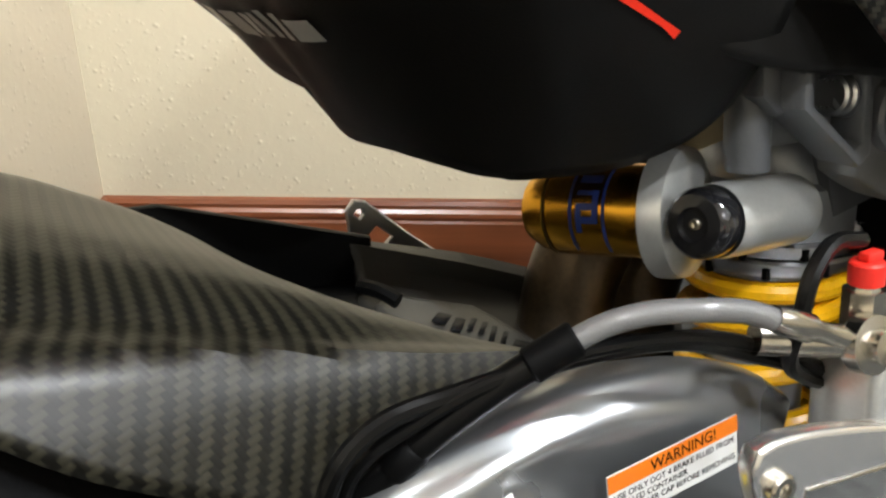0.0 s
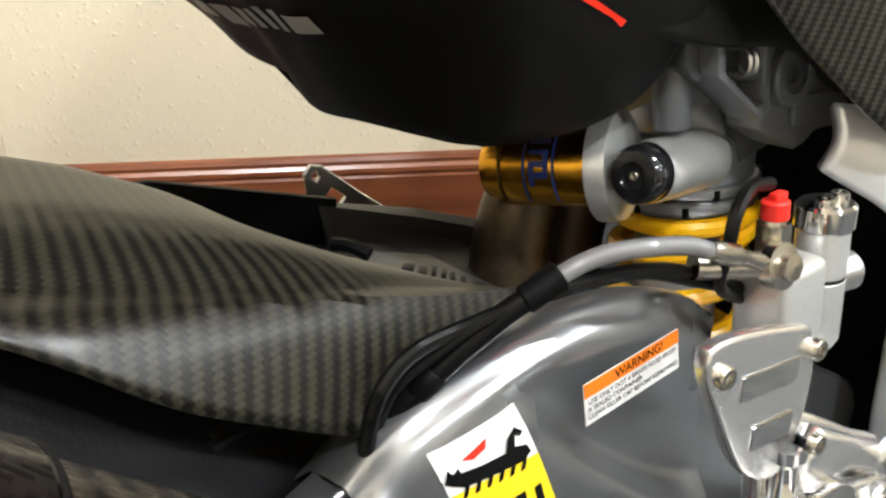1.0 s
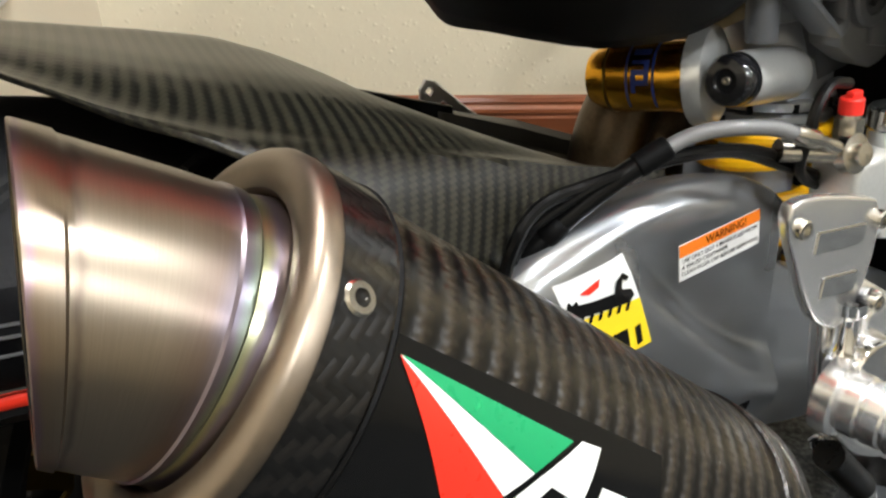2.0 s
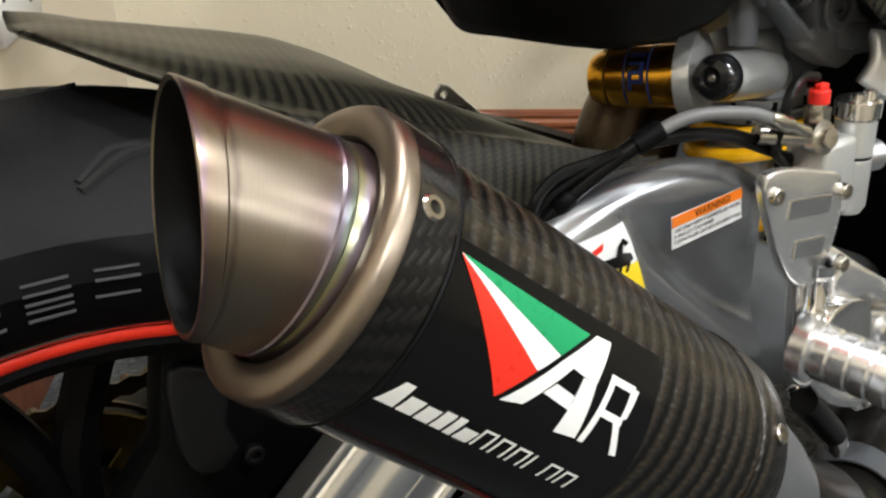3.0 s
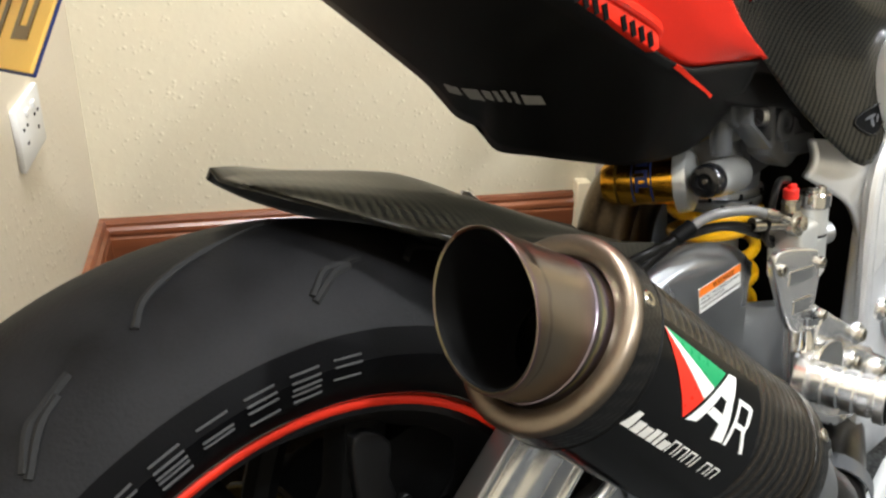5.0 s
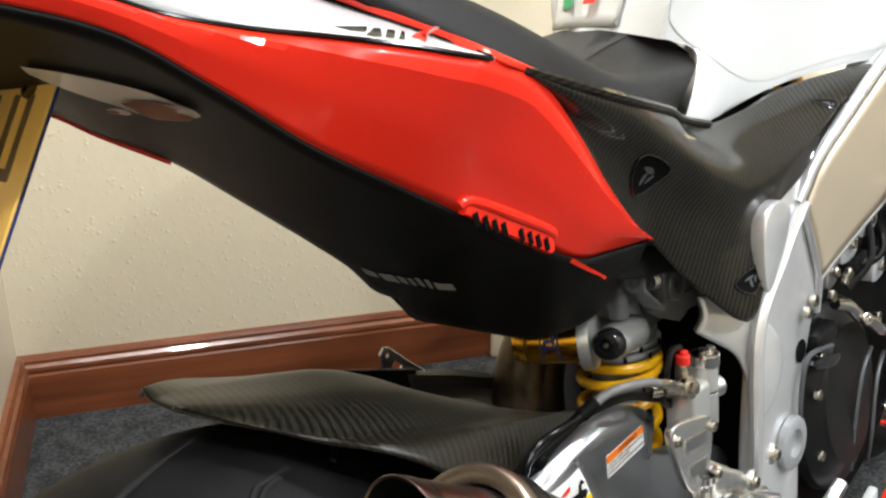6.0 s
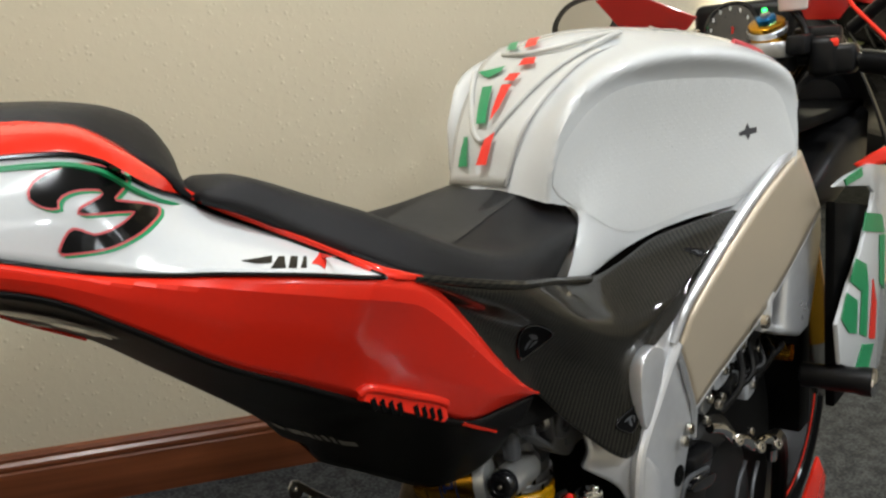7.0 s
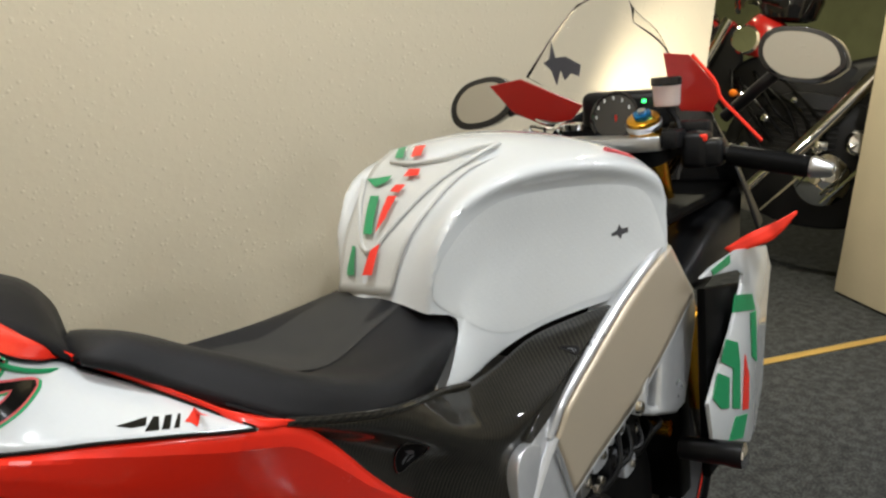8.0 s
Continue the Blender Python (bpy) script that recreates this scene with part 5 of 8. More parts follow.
# ---- tank ----
TC = 0.012
t_c = [(0.545, TC, 0.855), (0.56, TC, 0.888), (0.583, TC, 0.922), (0.615, TC, 0.953), (0.66, TC, 0.984), (0.715, TC, 1.008), (0.79, TC, 1.022), (0.88, TC, 1.021), (0.98, TC, 1.004), (1.03, TC, 0.98)]
t_a = [(0.553, -0.03, 0.853), (0.567, -0.033, 0.886), (0.589, -0.038, 0.92), (0.62, -0.046, 0.95), (0.665, -0.056, 0.98), (0.72, -0.068, 1.001), (0.79, -0.085, 1.012), (0.88, -0.115, 1.006), (0.96, -0.135, 0.985), (1.0, -0.14, 0.96)]
t_b = [(0.545, -0.082, 0.845), (0.552, -0.086, 0.885), (0.567, -0.092, 0.925), (0.597, -0.102, 0.957), (0.645, -0.122, 0.978), (0.71, -0.145, 0.987), (0.785, -0.168, 0.985), (0.87, -0.193, 0.973), (0.935, -0.21, 0.95), (0.965, -0.208, 0.925)]
t_k = [(0.556, -0.088, 0.842), (0.560, -0.092, 0.880), (0.576, -0.098, 0.912), (0.613, -0.106, 0.938), (0.666, -0.121, 0.954), (0.735, -0.139, 0.957), (0.81, -0.163, 0.953), (0.88, -0.190, 0.941), (0.932, -0.209, 0.917), (0.958, -0.215, 0.888)]
t_m = [(0.585, -0.099, 0.825), (0.604, -0.101, 0.843), (0.634, -0.104, 0.862), (0.675, -0.110, 0.876), (0.72, -0.120, 0.885), (0.77, -0.137, 0.888), (0.825, -0.160, 0.886), (0.88, -0.185, 0.878), (0.925, -0.206, 0.867), (0.955, -0.217, 0.856)]
t_e = [(0.53, -0.116, 0.775), (0.575, -0.116, 0.772), (0.63, -0.112, 0.776), (0.68, -0.112, 0.782), (0.725, -0.122, 0.789), (0.775, -0.142, 0.797), (0.83, -0.165, 0.801), (0.875, -0.186, 0.803), (0.91, -0.203, 0.808), (0.948, -0.216, 0.826)]
t_f = [(0.505, -0.1145, 0.770), (0.56, -0.114, 0.762), (0.62, -0.11, 0.764), (0.675, -0.111, 0.771), (0.72, -0.12, 0.778), (0.77, -0.14, 0.785), (0.825, -0.163, 0.789), (0.87, -0.184, 0.791), (0.905, -0.2, 0.796), (0.945, -0.212, 0.815)]


def tank_far(pts, dx, c, wide=0.74):
    """The far flank, drawn in a little at the seat."""
    return [(x + dx * (1 - k / (len(pts) - 1)), c + (c - y) * wide, z) for k, (x, y, z) in enumerate(pts)]


tank = part("fuel_tank", skin([t_f, t_e, t_m, t_k, t_b, t_a, t_c, tank_far(t_a, 0.012, TC, 0.85), tank_far(t_b, 0.05, 0.01, 0.75), tank_far(t_k, 0.06, 0.005), tank_far(t_m, 0.05, 0.0), tank_far(t_e, 0.03, 0.0), tank_far(t_f, 0.03, 0.0)], 110, 9), WHITE, bike, "glossy white fuel tank with knee recesses", angle=70)
# decals on the silencer, as plain shapes
can_patch("decal_ground", ((0.021, -120), (0.150, -120), (0.129, 38), (0.0215, 37)), DECAL_BLACK, 0.0005, 14, 30)
can_patch("decal_red", ((0.0248, 32), (0.0604, -6.2), (0.0655, 1), (0.0705, 8.5)), DECAL_RED, 0.0009)
can_patch("decal_white", ((0.0249, 32), (0.0707, 8.6), (0.0742, 13), (0.0776, 17.4)), DECAL_WHITE, 0.0009)
can_patch("decal_green", ((0.0250, 32.1), (0.0778, 17.6), (0.0832, 24), (0.0885, 30)), DECAL_GREEN, 0.0009)
can_patch("decal_stroke", ((0.063, -6.3), (0.0725, -4), (0.0855, 16), (0.0795, 16.5)), DECAL_WHITE, 0.0009)
can_patch("decal_stroke", ((0.0795, 16.5), (0.0985, 14), (0.1, 31.5), (0.092, 31)), DECAL_WHITE, 0.0009)
can_patch("decal_stroke", ((0.0915, -8), (0.1022, -6.6), (0.0985, 14.2), (0.0915, 14.5)), DECAL_WHITE, 0.0009)
can_patch("decal_stroke", ((0.0775, 3), (0.0915, 1.5), (0.0912, 7), (0.0812, 8)), DECAL_WHITE, 0.0009)
can_patch("decal_stroke", ((0.1035, -7), (0.1065, -6.8), (0.1075, 21), (0.1045, 21)), DECAL_WHITE, 0.0009)
can_patch("decal_stroke", ((0.1072, 18), (0.1165, 18), (0.1185, 21), (0.1075, 21)), DECAL_WHITE, 0.0009)
can_patch("decal_stroke", ((0.1165, 7.5), (0.1195, 8.5), (0.1205, 20), (0.1165, 20)), DECAL_WHITE, 0.0009)
can_patch("decal_stroke", ((0.1070, 5), (0.1185, 5), (0.1180, 8), (0.1070, 8)), DECAL_WHITE, 0.0009)
can_patch("decal_stroke", ((0.1215, -6.5), (0.1248, -6), (0.1165, 7), (0.1130, 7)), DECAL_WHITE, 0.0009)
for k, (w, top) in enumerate(((0.0078, 3.4), (0.0066, 0), (0.0062, 0), (0.0048, 1.8), (0.0034, 2.6), (0.0066, 0))):
    s = 0.0245 + (0, 0.0090, 0.0168, 0.0241, 0.0302, 0.0348)[k]
    lo, hi = -26.6 - 0.2 * k, -18.6 - 0.55 * k + top
    can_patch("decal_bar", ((s, lo), (s + w, lo), (s + w + 0.0012, hi), (s + 0.0012 + (0.0035 if k == 0 else 0), hi)), DECAL_WHITE, 0.0009, 4, 4)
for k in range(6):
    s, w, lo, hi, e = 0.0672 + 0.0087 * k, 0.0066 if k != 3 else 0.0018, -27.4 - 0.1 * k, -18.4 - 0.3 * k, 0.0011
    can_patch("decal_bar", ((s, lo), (s + e, lo), (s + e + 0.0008, hi), (s + 0.0008, hi)), DECAL_WHITE, 0.0009, 2, 4)
    if k == 3:
        continue
    can_patch("decal_bar", ((s + w - e, lo), (s + w, lo), (s + w + 0.0008, hi), (s + w - e + 0.0008, hi)), DECAL_WHITE, 0.0009, 2, 4)
    can_patch("decal_bar", ((s + e + 0.0006, hi - 1.1), (s + w - e + 0.0006, hi - 1.1), (s + w - e + 0.0007, hi), (s + e + 0.0007, hi)), DECAL_WHITE, 0.0009, 2, 2)

# ---- frame ----
frame_r = part("main_frame", slab([(0.60, 0.665), (0.636, 0.70), (0.672, 0.715), (0.70, 0.735), (0.76, 0.757), (0.83, 0.776), (0.95, 0.806), (1.045, 0.828), (1.10, 0.80), (1.115, 0.745), (1.08, 0.715), (1.0, 0.69), (0.90, 0.655), (0.79, 0.628), (0.715, 0.592), (0.712, 0.545), (0.69, 0.50), (0.67, 0.44), (0.668, 0.38), (0.665, 0.25), (0.565, 0.25), (0.555, 0.33), (0.556, 0.41), (0.56, 0.45), (0.566, 0.49), (0.572, 0.53), (0.575, 0.57), (0.572, 0.61), (0.578, 0.655)], -0.17, -0.148, 0.008, 3, smooth=0), FRAME_SILVER, bike, "silver twin-spar aluminium frame")
spar_o = [(0.6612, -0.174, 0.6631), (0.672, -0.177, 0.679), (0.69, -0.181, 0.703), (0.755, -0.188, 0.742), (0.83, -0.197, 0.785), (0.90, -0.207, 0.82), (0.965, -0.214, 0.8445)]
spar_i = [(0.7033, -0.174, 0.5751), (0.745, -0.178, 0.5915), (0.80, -0.184, 0.612), (0.865, -0.195, 0.642), (0.93, -0.205, 0.68), (1.0, -0.212, 0.72), (1.0587, -0.214, 0.7486)]
part("spar_face", skin([spar_o, between(spar_o, spar_i, 0.5, (0, -0.001, 0)), spar_i], 40, 5), SPAR_WALL_TINT, frame_r, "polished spar with the cream wall's reflection put into its colour", thick=0.004)
part("spar_side", skin([[(x + 0.001, y + 0.001, z - 0.001) for x, y, z in spar_o], [(x, -0.15, z - 0.004) for x, y, z in spar_o]], 30, 2), FRAME_SILVER, frame_r)
part("spar_side", skin([[(x - 0.001, y + 0.001, z + 0.001) for x, y, z in spar_i], [(x, -0.15, z + 0.004) for x, y, z in spar_i]], 30, 2), FRAME_SILVER, frame_r)
part("spar_edge", pipe([(x - 0.006, y + 0.004, z + 0.004) for x, y, z in spar_o], 0.0065, 40, 10), FRAME_SILVER, frame_r)
part("spar_edge", pipe([(x + 0.006, y + 0.004, z - 0.004) for x, y, z in spar_i], 0.0065, 40, 10), FRAME_SILVER, frame_r)
part("pivot_rib", pipe([(0.662, -0.173, 0.665), (0.636, -0.171, 0.638), (0.612, -0.17, 0.612), (0.585, -0.169, 0.585), (0.568, -0.169, 0.562), (0.561, -0.169, 0.528), (0.560, -0.169, 0.45), (0.562, -0.169, 0.31)], 0.0075, 50, 10), FRAME_SILVER, frame_r)
part("spar_ridge", pipe([(0.6612, -0.1735, 0.6631), (0.682, -0.1745, 0.62), (0.7033, -0.1735, 0.5751), (0.712, -0.168, 0.53)], 0.0045, 20, 8), FRAME_SILVER, frame_r)
part("frame_lug", slab([(0.575, 0.595), (0.565, 0.64), (0.572, 0.675), (0.60, 0.682), (0.625, 0.665), (0.61, 0.63)], -0.1765, -0.16, 0.006, 3, smooth=30), FRAME_SILVER, frame_r)
part("pivot_nut", spun([(-0.171, 0.03), (-0.178, 0.03), (-0.18, 0.027), (-0.18, 0.016), (-0.174, 0.015), (-0.174, 0.0005)], (0.633, 0, 0.406), Y, 24), ALU_CAST, frame_r)
part("frame_hole", spun([(-0.1705, 0.013), (-0.1712, 0.013), (-0.1712, 0.0004)], (0.665, 0, 0.5), Y, 20), BLACK_MATT, frame_r)
part("frame_arm", skin([[(0.574, -0.155, 0.44), (0.571, -0.153, 0.49), (0.562, -0.143, 0.53), (0.535, -0.115, 0.558)], [(0.585, -0.166, 0.47), (0.582, -0.162, 0.52), (0.568, -0.148, 0.555), (0.541, -0.119, 0.573)], [(0.605, -0.167, 0.52), (0.59, -0.163, 0.555), (0.57, -0.143, 0.585), (0.546, -0.113, 0.588)]], 24, 5), FRAME_SILVER, frame_r, thick=0.012)
part("far_spar", slab([(0.655, 0.67), (0.75, 0.752), (1.04, 0.828), (1.11, 0.745), (0.82, 0.642), (0.675, 0.61), (0.66, 0.30), (0.62, 0.34), (0.60, 0.45), (0.60, 0.60)], 0.12, 0.19, 0.01, 2), FRAME_SILVER, frame_r)
part("cross_member", block((0.10, 0.22, 0.05), (0.51, 0, 0.672), 0.012, 3), CAST_DARK, frame_r)
hang = part("shock_bracket", slab([(0.46, 0.646), (0.461, 0.619), (0.497, 0.589), (0.504, 0.594), (0.502, 0.64)], -0.106, -0.082, 0.002, 2, holes=[[(0.466, 0.640), (0.467, 0.620), (0.493, 0.598), (0.4975, 0.600), (0.497, 0.636)]]), CAST_BLUE, frame_r, "grey cast bracket with a webbed triangle")
part("bracket_web", slab([(0.462, 0.645), (0.466, 0.618), (0.496, 0.592), (0.500, 0.638)], -0.09, -0.084, 0.001, 1), CAST_DARK, hang)
for k in range(3):
    part("bracket_spring", spun([(0, 0.0075), (0.0008, 0.009), (0.0026, 0.009), (0.0034, 0.0075)], (0.487 + 0.005 * k, -0.0955, 0.6205 - 0.001 * k), (1, 0.1, -0.1), 20), ALU_SATIN, hang)
bolt((0.504, -0.094, 0.617), (-1, -0.1, 0.1), 0.007, hang, ALU_CAST)
part("bracket_rib", slab([(0.452, 0.65), (0.500, 0.645), (0.494, 0.597), (0.468, 0.598), (0.452, 0.597)], -0.082, -0.07, 0.003, 2), CAST_BLUE, hang)
part("bracket_pocket", slab([(0.450, 0.645), (0.472, 0.643), (0.472, 0.617), (0.461, 0.6145), (0.451, 0.624)], -0.094, -0.080, 0.003, 2), CAST_DARK, hang)
lugb = part("bracket_body", slab([(0.505, 0.642), (0.507, 0.594), (0.505, 0.583), (0.536, 0.564), (0.549, 0.565), (0.558, 0.570), (0.587, 0.570), (0.582, 0.597), (0.56, 0.63)], -0.099, -0.075, 0.004, 3, smooth=30), CAST_MID, frame_r, "grey cast lug of the subframe joint")
part("lug_ring", spun([(0, 0.018), (0.005, 0.0175), (0.0065, 0.016), (0.0065, 0.0105), (0.006, 0.010)], (0.526, -0.099, 0.6085), (0, -1, 0), 28), CAST_BLUE, lugb)
part("lug_socket", spun([(0, 0.0104), (0.0045, 0.0104), (0.0045, 0.0055), (0.001, 0.005), (0.001, 0.0004)], (0.526, -0.099, 0.6085), (0, -1, 0), 20), CAST_DARK, lugb)
part("lug_plate", slab([(0.529, 0.596), (0.568, 0.592), (0.567, 0.579), (0.549, 0.575), (0.531, 0.579)], -0.103, -0.098, 0.002, 2), CAST_BLUE, lugb)
part("inner_cover", slab([(0.39, 0.656), (0.424, 0.643), (0.459, 0.634), (0.497, 0.628), (0.529, 0.617), (0.563, 0.592), (0.571, 0.608), (0.52, 0.642), (0.474, 0.662), (0.405, 0.666)], -0.113, -0.100, 0.004, 3, smooth=40), UNDERTRAY, bike, "glossy black inner cover under the panel")
part("shock_column", spun([(0, 0.0095), (0.055, 0.0095)], (0.4605, -0.078, 0.590), (0, 0.02, 1), 24), CAST_DARK, frame_r)
part("front_mount", slab([(0.98, 0.79), (1.049, 0.797), (1.109, 0.743), (1.114, 0.697), (1.086, 0.633), (1.052, 0.571), (1.012, 0.569), (0.927, 0.597), (0.874, 0.618), (0.880, 0.66), (0.92, 0.70), (0.96, 0.75)], -0.205, -0.180, 0.008, 3, holes=[[(0.959, 0.681), (0.941, 0.607), (0.912, 0.614), (0.895, 0.628), (0.900, 0.655), (0.925, 0.672)]]), FRAME_SILVER, frame_r, "silver front engine mount with an opening")
for q in ((0.85, -0.206, 0.640),):
    bolt(q, (0, -1, 0), 0.009, frame_r, STEEL)
part("shock_mount", slab([(0.46, 0.66), (0.55, 0.66), (0.575, 0.60), (0.56, 0.555), (0.53, 0.55), (0.515, 0.60), (0.47, 0.61)], -0.07, -0.02, 0.005, 2), CAST_DARK, frame_r)
bolt((0.545, -0.075, 0.60), (0, -1, 0), 0.012, frame_r, ALU_CAST)

# carbon side panel
cp_top = [(0.226, -0.168, 0.852), (0.29, -0.170, 0.832), (0.36, -0.168, 0.812), (0.44, -0.15, 0.793), (0.50, -0.128, 0.776), (0.56, -0.122, 0.762), (0.63, -0.122, 0.764), (0.71, -0.128, 0.776), (0.79, -0.158, 0.785), (0.87, -0.183, 0.789), (0.945, -0.196, 0.812)]
cp_bot = [(0.24, -0.166, 0.84), (0.29, -0.158, 0.80), (0.345, -0.146, 0.752), (0.40, -0.135, 0.705), (0.44, -0.13, 0.675), (0.485, -0.143, 0.625), (0.545, -0.166, 0.572), (0.572, -0.172, 0.60), (0.59, -0.170, 0.665), (0.66, -0.176, 0.70), (0.74, -0.180, 0.75), (0.84, -0.186, 0.783), (0.945, -0.197, 0.808)]
cp_cr = [(0.235, -0.170, 0.845), (0.30, -0.168, 0.815), (0.37, -0.164, 0.785), (0.44, -0.163, 0.752), (0.50, -0.165, 0.725), (0.55, -0.168, 0.71), (0.60, -0.172, 0.712), (0.67, -0.178, 0.73), (0.76, -0.182, 0.763), (0.85, -0.187, 0.787), (0.945, -0.198, 0.81)]
panel = part("side_panel", skin([cp_top, between(cp_top, cp_cr, 0.5, (0, -0.003, 0)), cp_cr, between(cp_cr, cp_bot, 0.4, (0, 0.008, 0)), cp_bot], 100, 8, even=True), CARBON_PANEL, bike, "glossy carbon fibre panel below the seat", thick=-0.0025)
part("side_panel_far", skin([mirrored(cp_top), mirrored(cp_bot)], 60, 5), CARBON_PANEL, bike, "glossy carbon fibre panel below the seat", thick=0.0025)
part("panel_lip", pipe([(x, y - 0.001, z) for x, y, z in cp_top[:6]], 0.004, 50, 8), CARBON_PANEL, panel)
PN = (0.05, -0.98, 0.15)


def recess(c, size, turn):
    """A black moulded recess, its dull glints laid on as grey shapes."""
    m = frame_on(c, (0.9, 0, -0.42), PN) @ Matrix.Rotation(radians(turn), 4, "Z") @ Matrix.Scale(size, 4)
    o = [(-0.03, 0.014), (0.0, 0.017), (0.03, 0.012), (0.026, -0.004), (0.006, -0.02), (-0.006, -0.02), (-0.022, -0.004)]
    b = part("panel_recess", laid(sheet(o, m, 30, 2), panel, PN, 0.0008), BLACK_MATT, panel, "black moulded recess with a glossy rim")
    loop = laid(sheet(o, m, 40, 0), panel, PN, 0.0010)
    line = [v.co.copy() for v in loop.verts]
    loop.free()
    part("recess_rim", pipe(line, 0.0013 * size ** 0.5, 60, 8, closed=True), BLACK_GLOSS, b)
    # Reflections in the hollow, drawn as flat dark grey shapes.
    for o in ([(-0.016, 0.008), (0.0, 0.010), (0.013, 0.006), (0.004, 0.003), (-0.002, 0.004)], [(-0.003, 0.001), (0.003, 0.002), (0.002, -0.012), (-0.003, -0.011)], [(0.011, 0.0), (0.016, 0.004), (0.018, 0.0), (0.009, -0.010)]):
        part("painted_glint", laid(sheet([(0.8 * x, 0.8 * y) for x, y in o], m, 20, 1), panel, PN, 0.0016), CAST_DARK, b)
    return b


recess((0.405, -0.15, 0.745), 0.74, 0)
recess((0.556, -0.172, 0.612), 0.62, 40)
recess((0.725, -0.17, 0.757), 0.3, 10)

# ---- rear shock ----
SX, SY = 0.535, -0.025
shock = part("rear_shock", spun([(0, 0.02), (0, 0.027), (0.14, 0.027), (0.143, 0.038), (0.160, 0.038), (0.163, 0.043), (0.190, 0.043), (0.193, 0.0395), (0.212, 0.0395), (0.217, 0.036), (0.221, 0.024), (0.25, 0.023), (0.25, 0.001)], (SX - 0.012, SY, 0.375), (0.06, 0, 1), 48), CAST_ALLOY, bike, "rear shock absorber with a yellow spring and gold reservoir")
hel = []
for k in range(150):
    turn = k / 24
    z = 0.362 + 0.029 * min(turn, 5.2)
    hel.append((SX - 0.008 + 0.0415 * math.cos(2 * math.pi * turn) + 0.06 * (z - 0.38), SY + 0.0415 * math.sin(2 * math.pi * turn), z))
part("spring", pipe(hel, 0.0058, 300, 10), YELLOW, shock, "yellow coil spring")
for z in (0.5215, 0.531):
    part("preload_ring", spun([(0, 0.040), (0, 0.0455), (0.0025, 0.047), (0.0065, 0.047), (0.008, 0.0455), (0.008, 0.040)], (SX - 0.002, SY, z), (0.06, 0, 1), 40), ALU_SATIN, shock)
    for k in range(10):
        a = 2 * math.pi * k / 10 + z * 40
        part("ring_notch", block((0.003, 0.003, 0.006), (SX - 0.002 + 0.0466 * math.cos(a), SY + 0.0466 * math.sin(a), z + 0.004), 0), BLACK_MATT, shock)
RC, RE = V(0.447, -0.052, 0.567), V(0.410, 0.03, 0.558)
rd = (RE - RC).normalized()
res = part("reservoir", spun([(0.004, 0.0215), (0.006, 0.0225), (0.056, 0.0225), (0.068, 0.021), (0.076, 0.017), (0.077, 0.0005)], RC, rd, 48), GOLD, shock, "gold anodised shock reservoir")
part("reservoir_cap", spun([(-0.008, 0.0005), (-0.008, 0.022), (-0.004, 0.0298), (0.002, 0.031), (0.007, 0.031), (0.008, 0.024)], RC, rd, 48), PALE_ALLOY, res)
RU = (V(-0.6, -0.5, 0.6) - rd * V(-0.6, -0.5, 0.6).dot(rd)).normalized()
RV = rd.cross(RU)
for k, (z0, w, a0, a1) in enumerate(((0.027, 0.0016, -80, 60), (0.0445, 0.0016, -80, 60), (0.0305, 0.0115, -38, -30), (0.0305, 0.0115, -22, -14), (0.0305, 0.0115, -4, 2), (0.0305, 0.003, -36, 0), (0.0392, 0.003, -50, -18), (0.0305, 0.0115, 12, 24))):
    rows = [[RC + rd * (z0 + dz) + (RU * math.cos(a) + RV * math.sin(a)) * 0.0229 for dz in (0, w)] for a in [radians(a0 + (a1 - a0) * q / 12) for q in range(13)]]
    part("reservoir_mark", rows_mesh(rows), BLUE_INK, res)
for z0 in (0.012, 0.060):
    part("reservoir_groove", spun([(z0, 0.0226), (z0 + 0.0004, 0.0223), (z0 + 0.0012, 0.0223), (z0 + 0.0016, 0.0226)], RC, rd, 48), GOLD_PALE, res)
KD = V(-0.969, -0.196, 0.146).normalized()
KN = V(0.4225, -0.0858, 0.5744) - KD * 0.0165
part("bridge", spun([(-0.062, 0.0005), (-0.062, 0.0135), (-0.059, 0.0165), (-0.03, 0.0168), (-0.002, 0.0165), (0.002, 0.0158)], KN, KD, 36), PALE_ALLOY, shock, "round alloy adjuster housing")
knob = part("adjuster_knob", spun([(0, 0.0140), (0.002, 0.0154), (0.010, 0.0154), (0.0135, 0.0148), (0.0158, 0.0128), (0.0165, 0.0075), (0.0145, 0.007), (0.0145, 0.0005)], KN, KD, 36), BLACK_GLOSS, shock, "glossy black adjuster knob")
bolt(KN + KD * 0.0135, KD, 0.0026, knob, STEEL)
part("shock_clevis", pipe([(0.525, -0.03, 0.59), (0.515, -0.03, 0.66)], 0.024, 8, 20), CAST_DARK, shock)

tag = part("paper_tag", block((0.001, 0.028, 0.018), (0, 0, 0), 0, m=frame_on((0.463, -0.045, 0.602), (-0.8, -0.6, 0.1), (0.1, 0.2, 1)) @ Matrix.Rotation(radians(20), 4, "X")), PAPER, shock, "yellowed paper tag with marks")

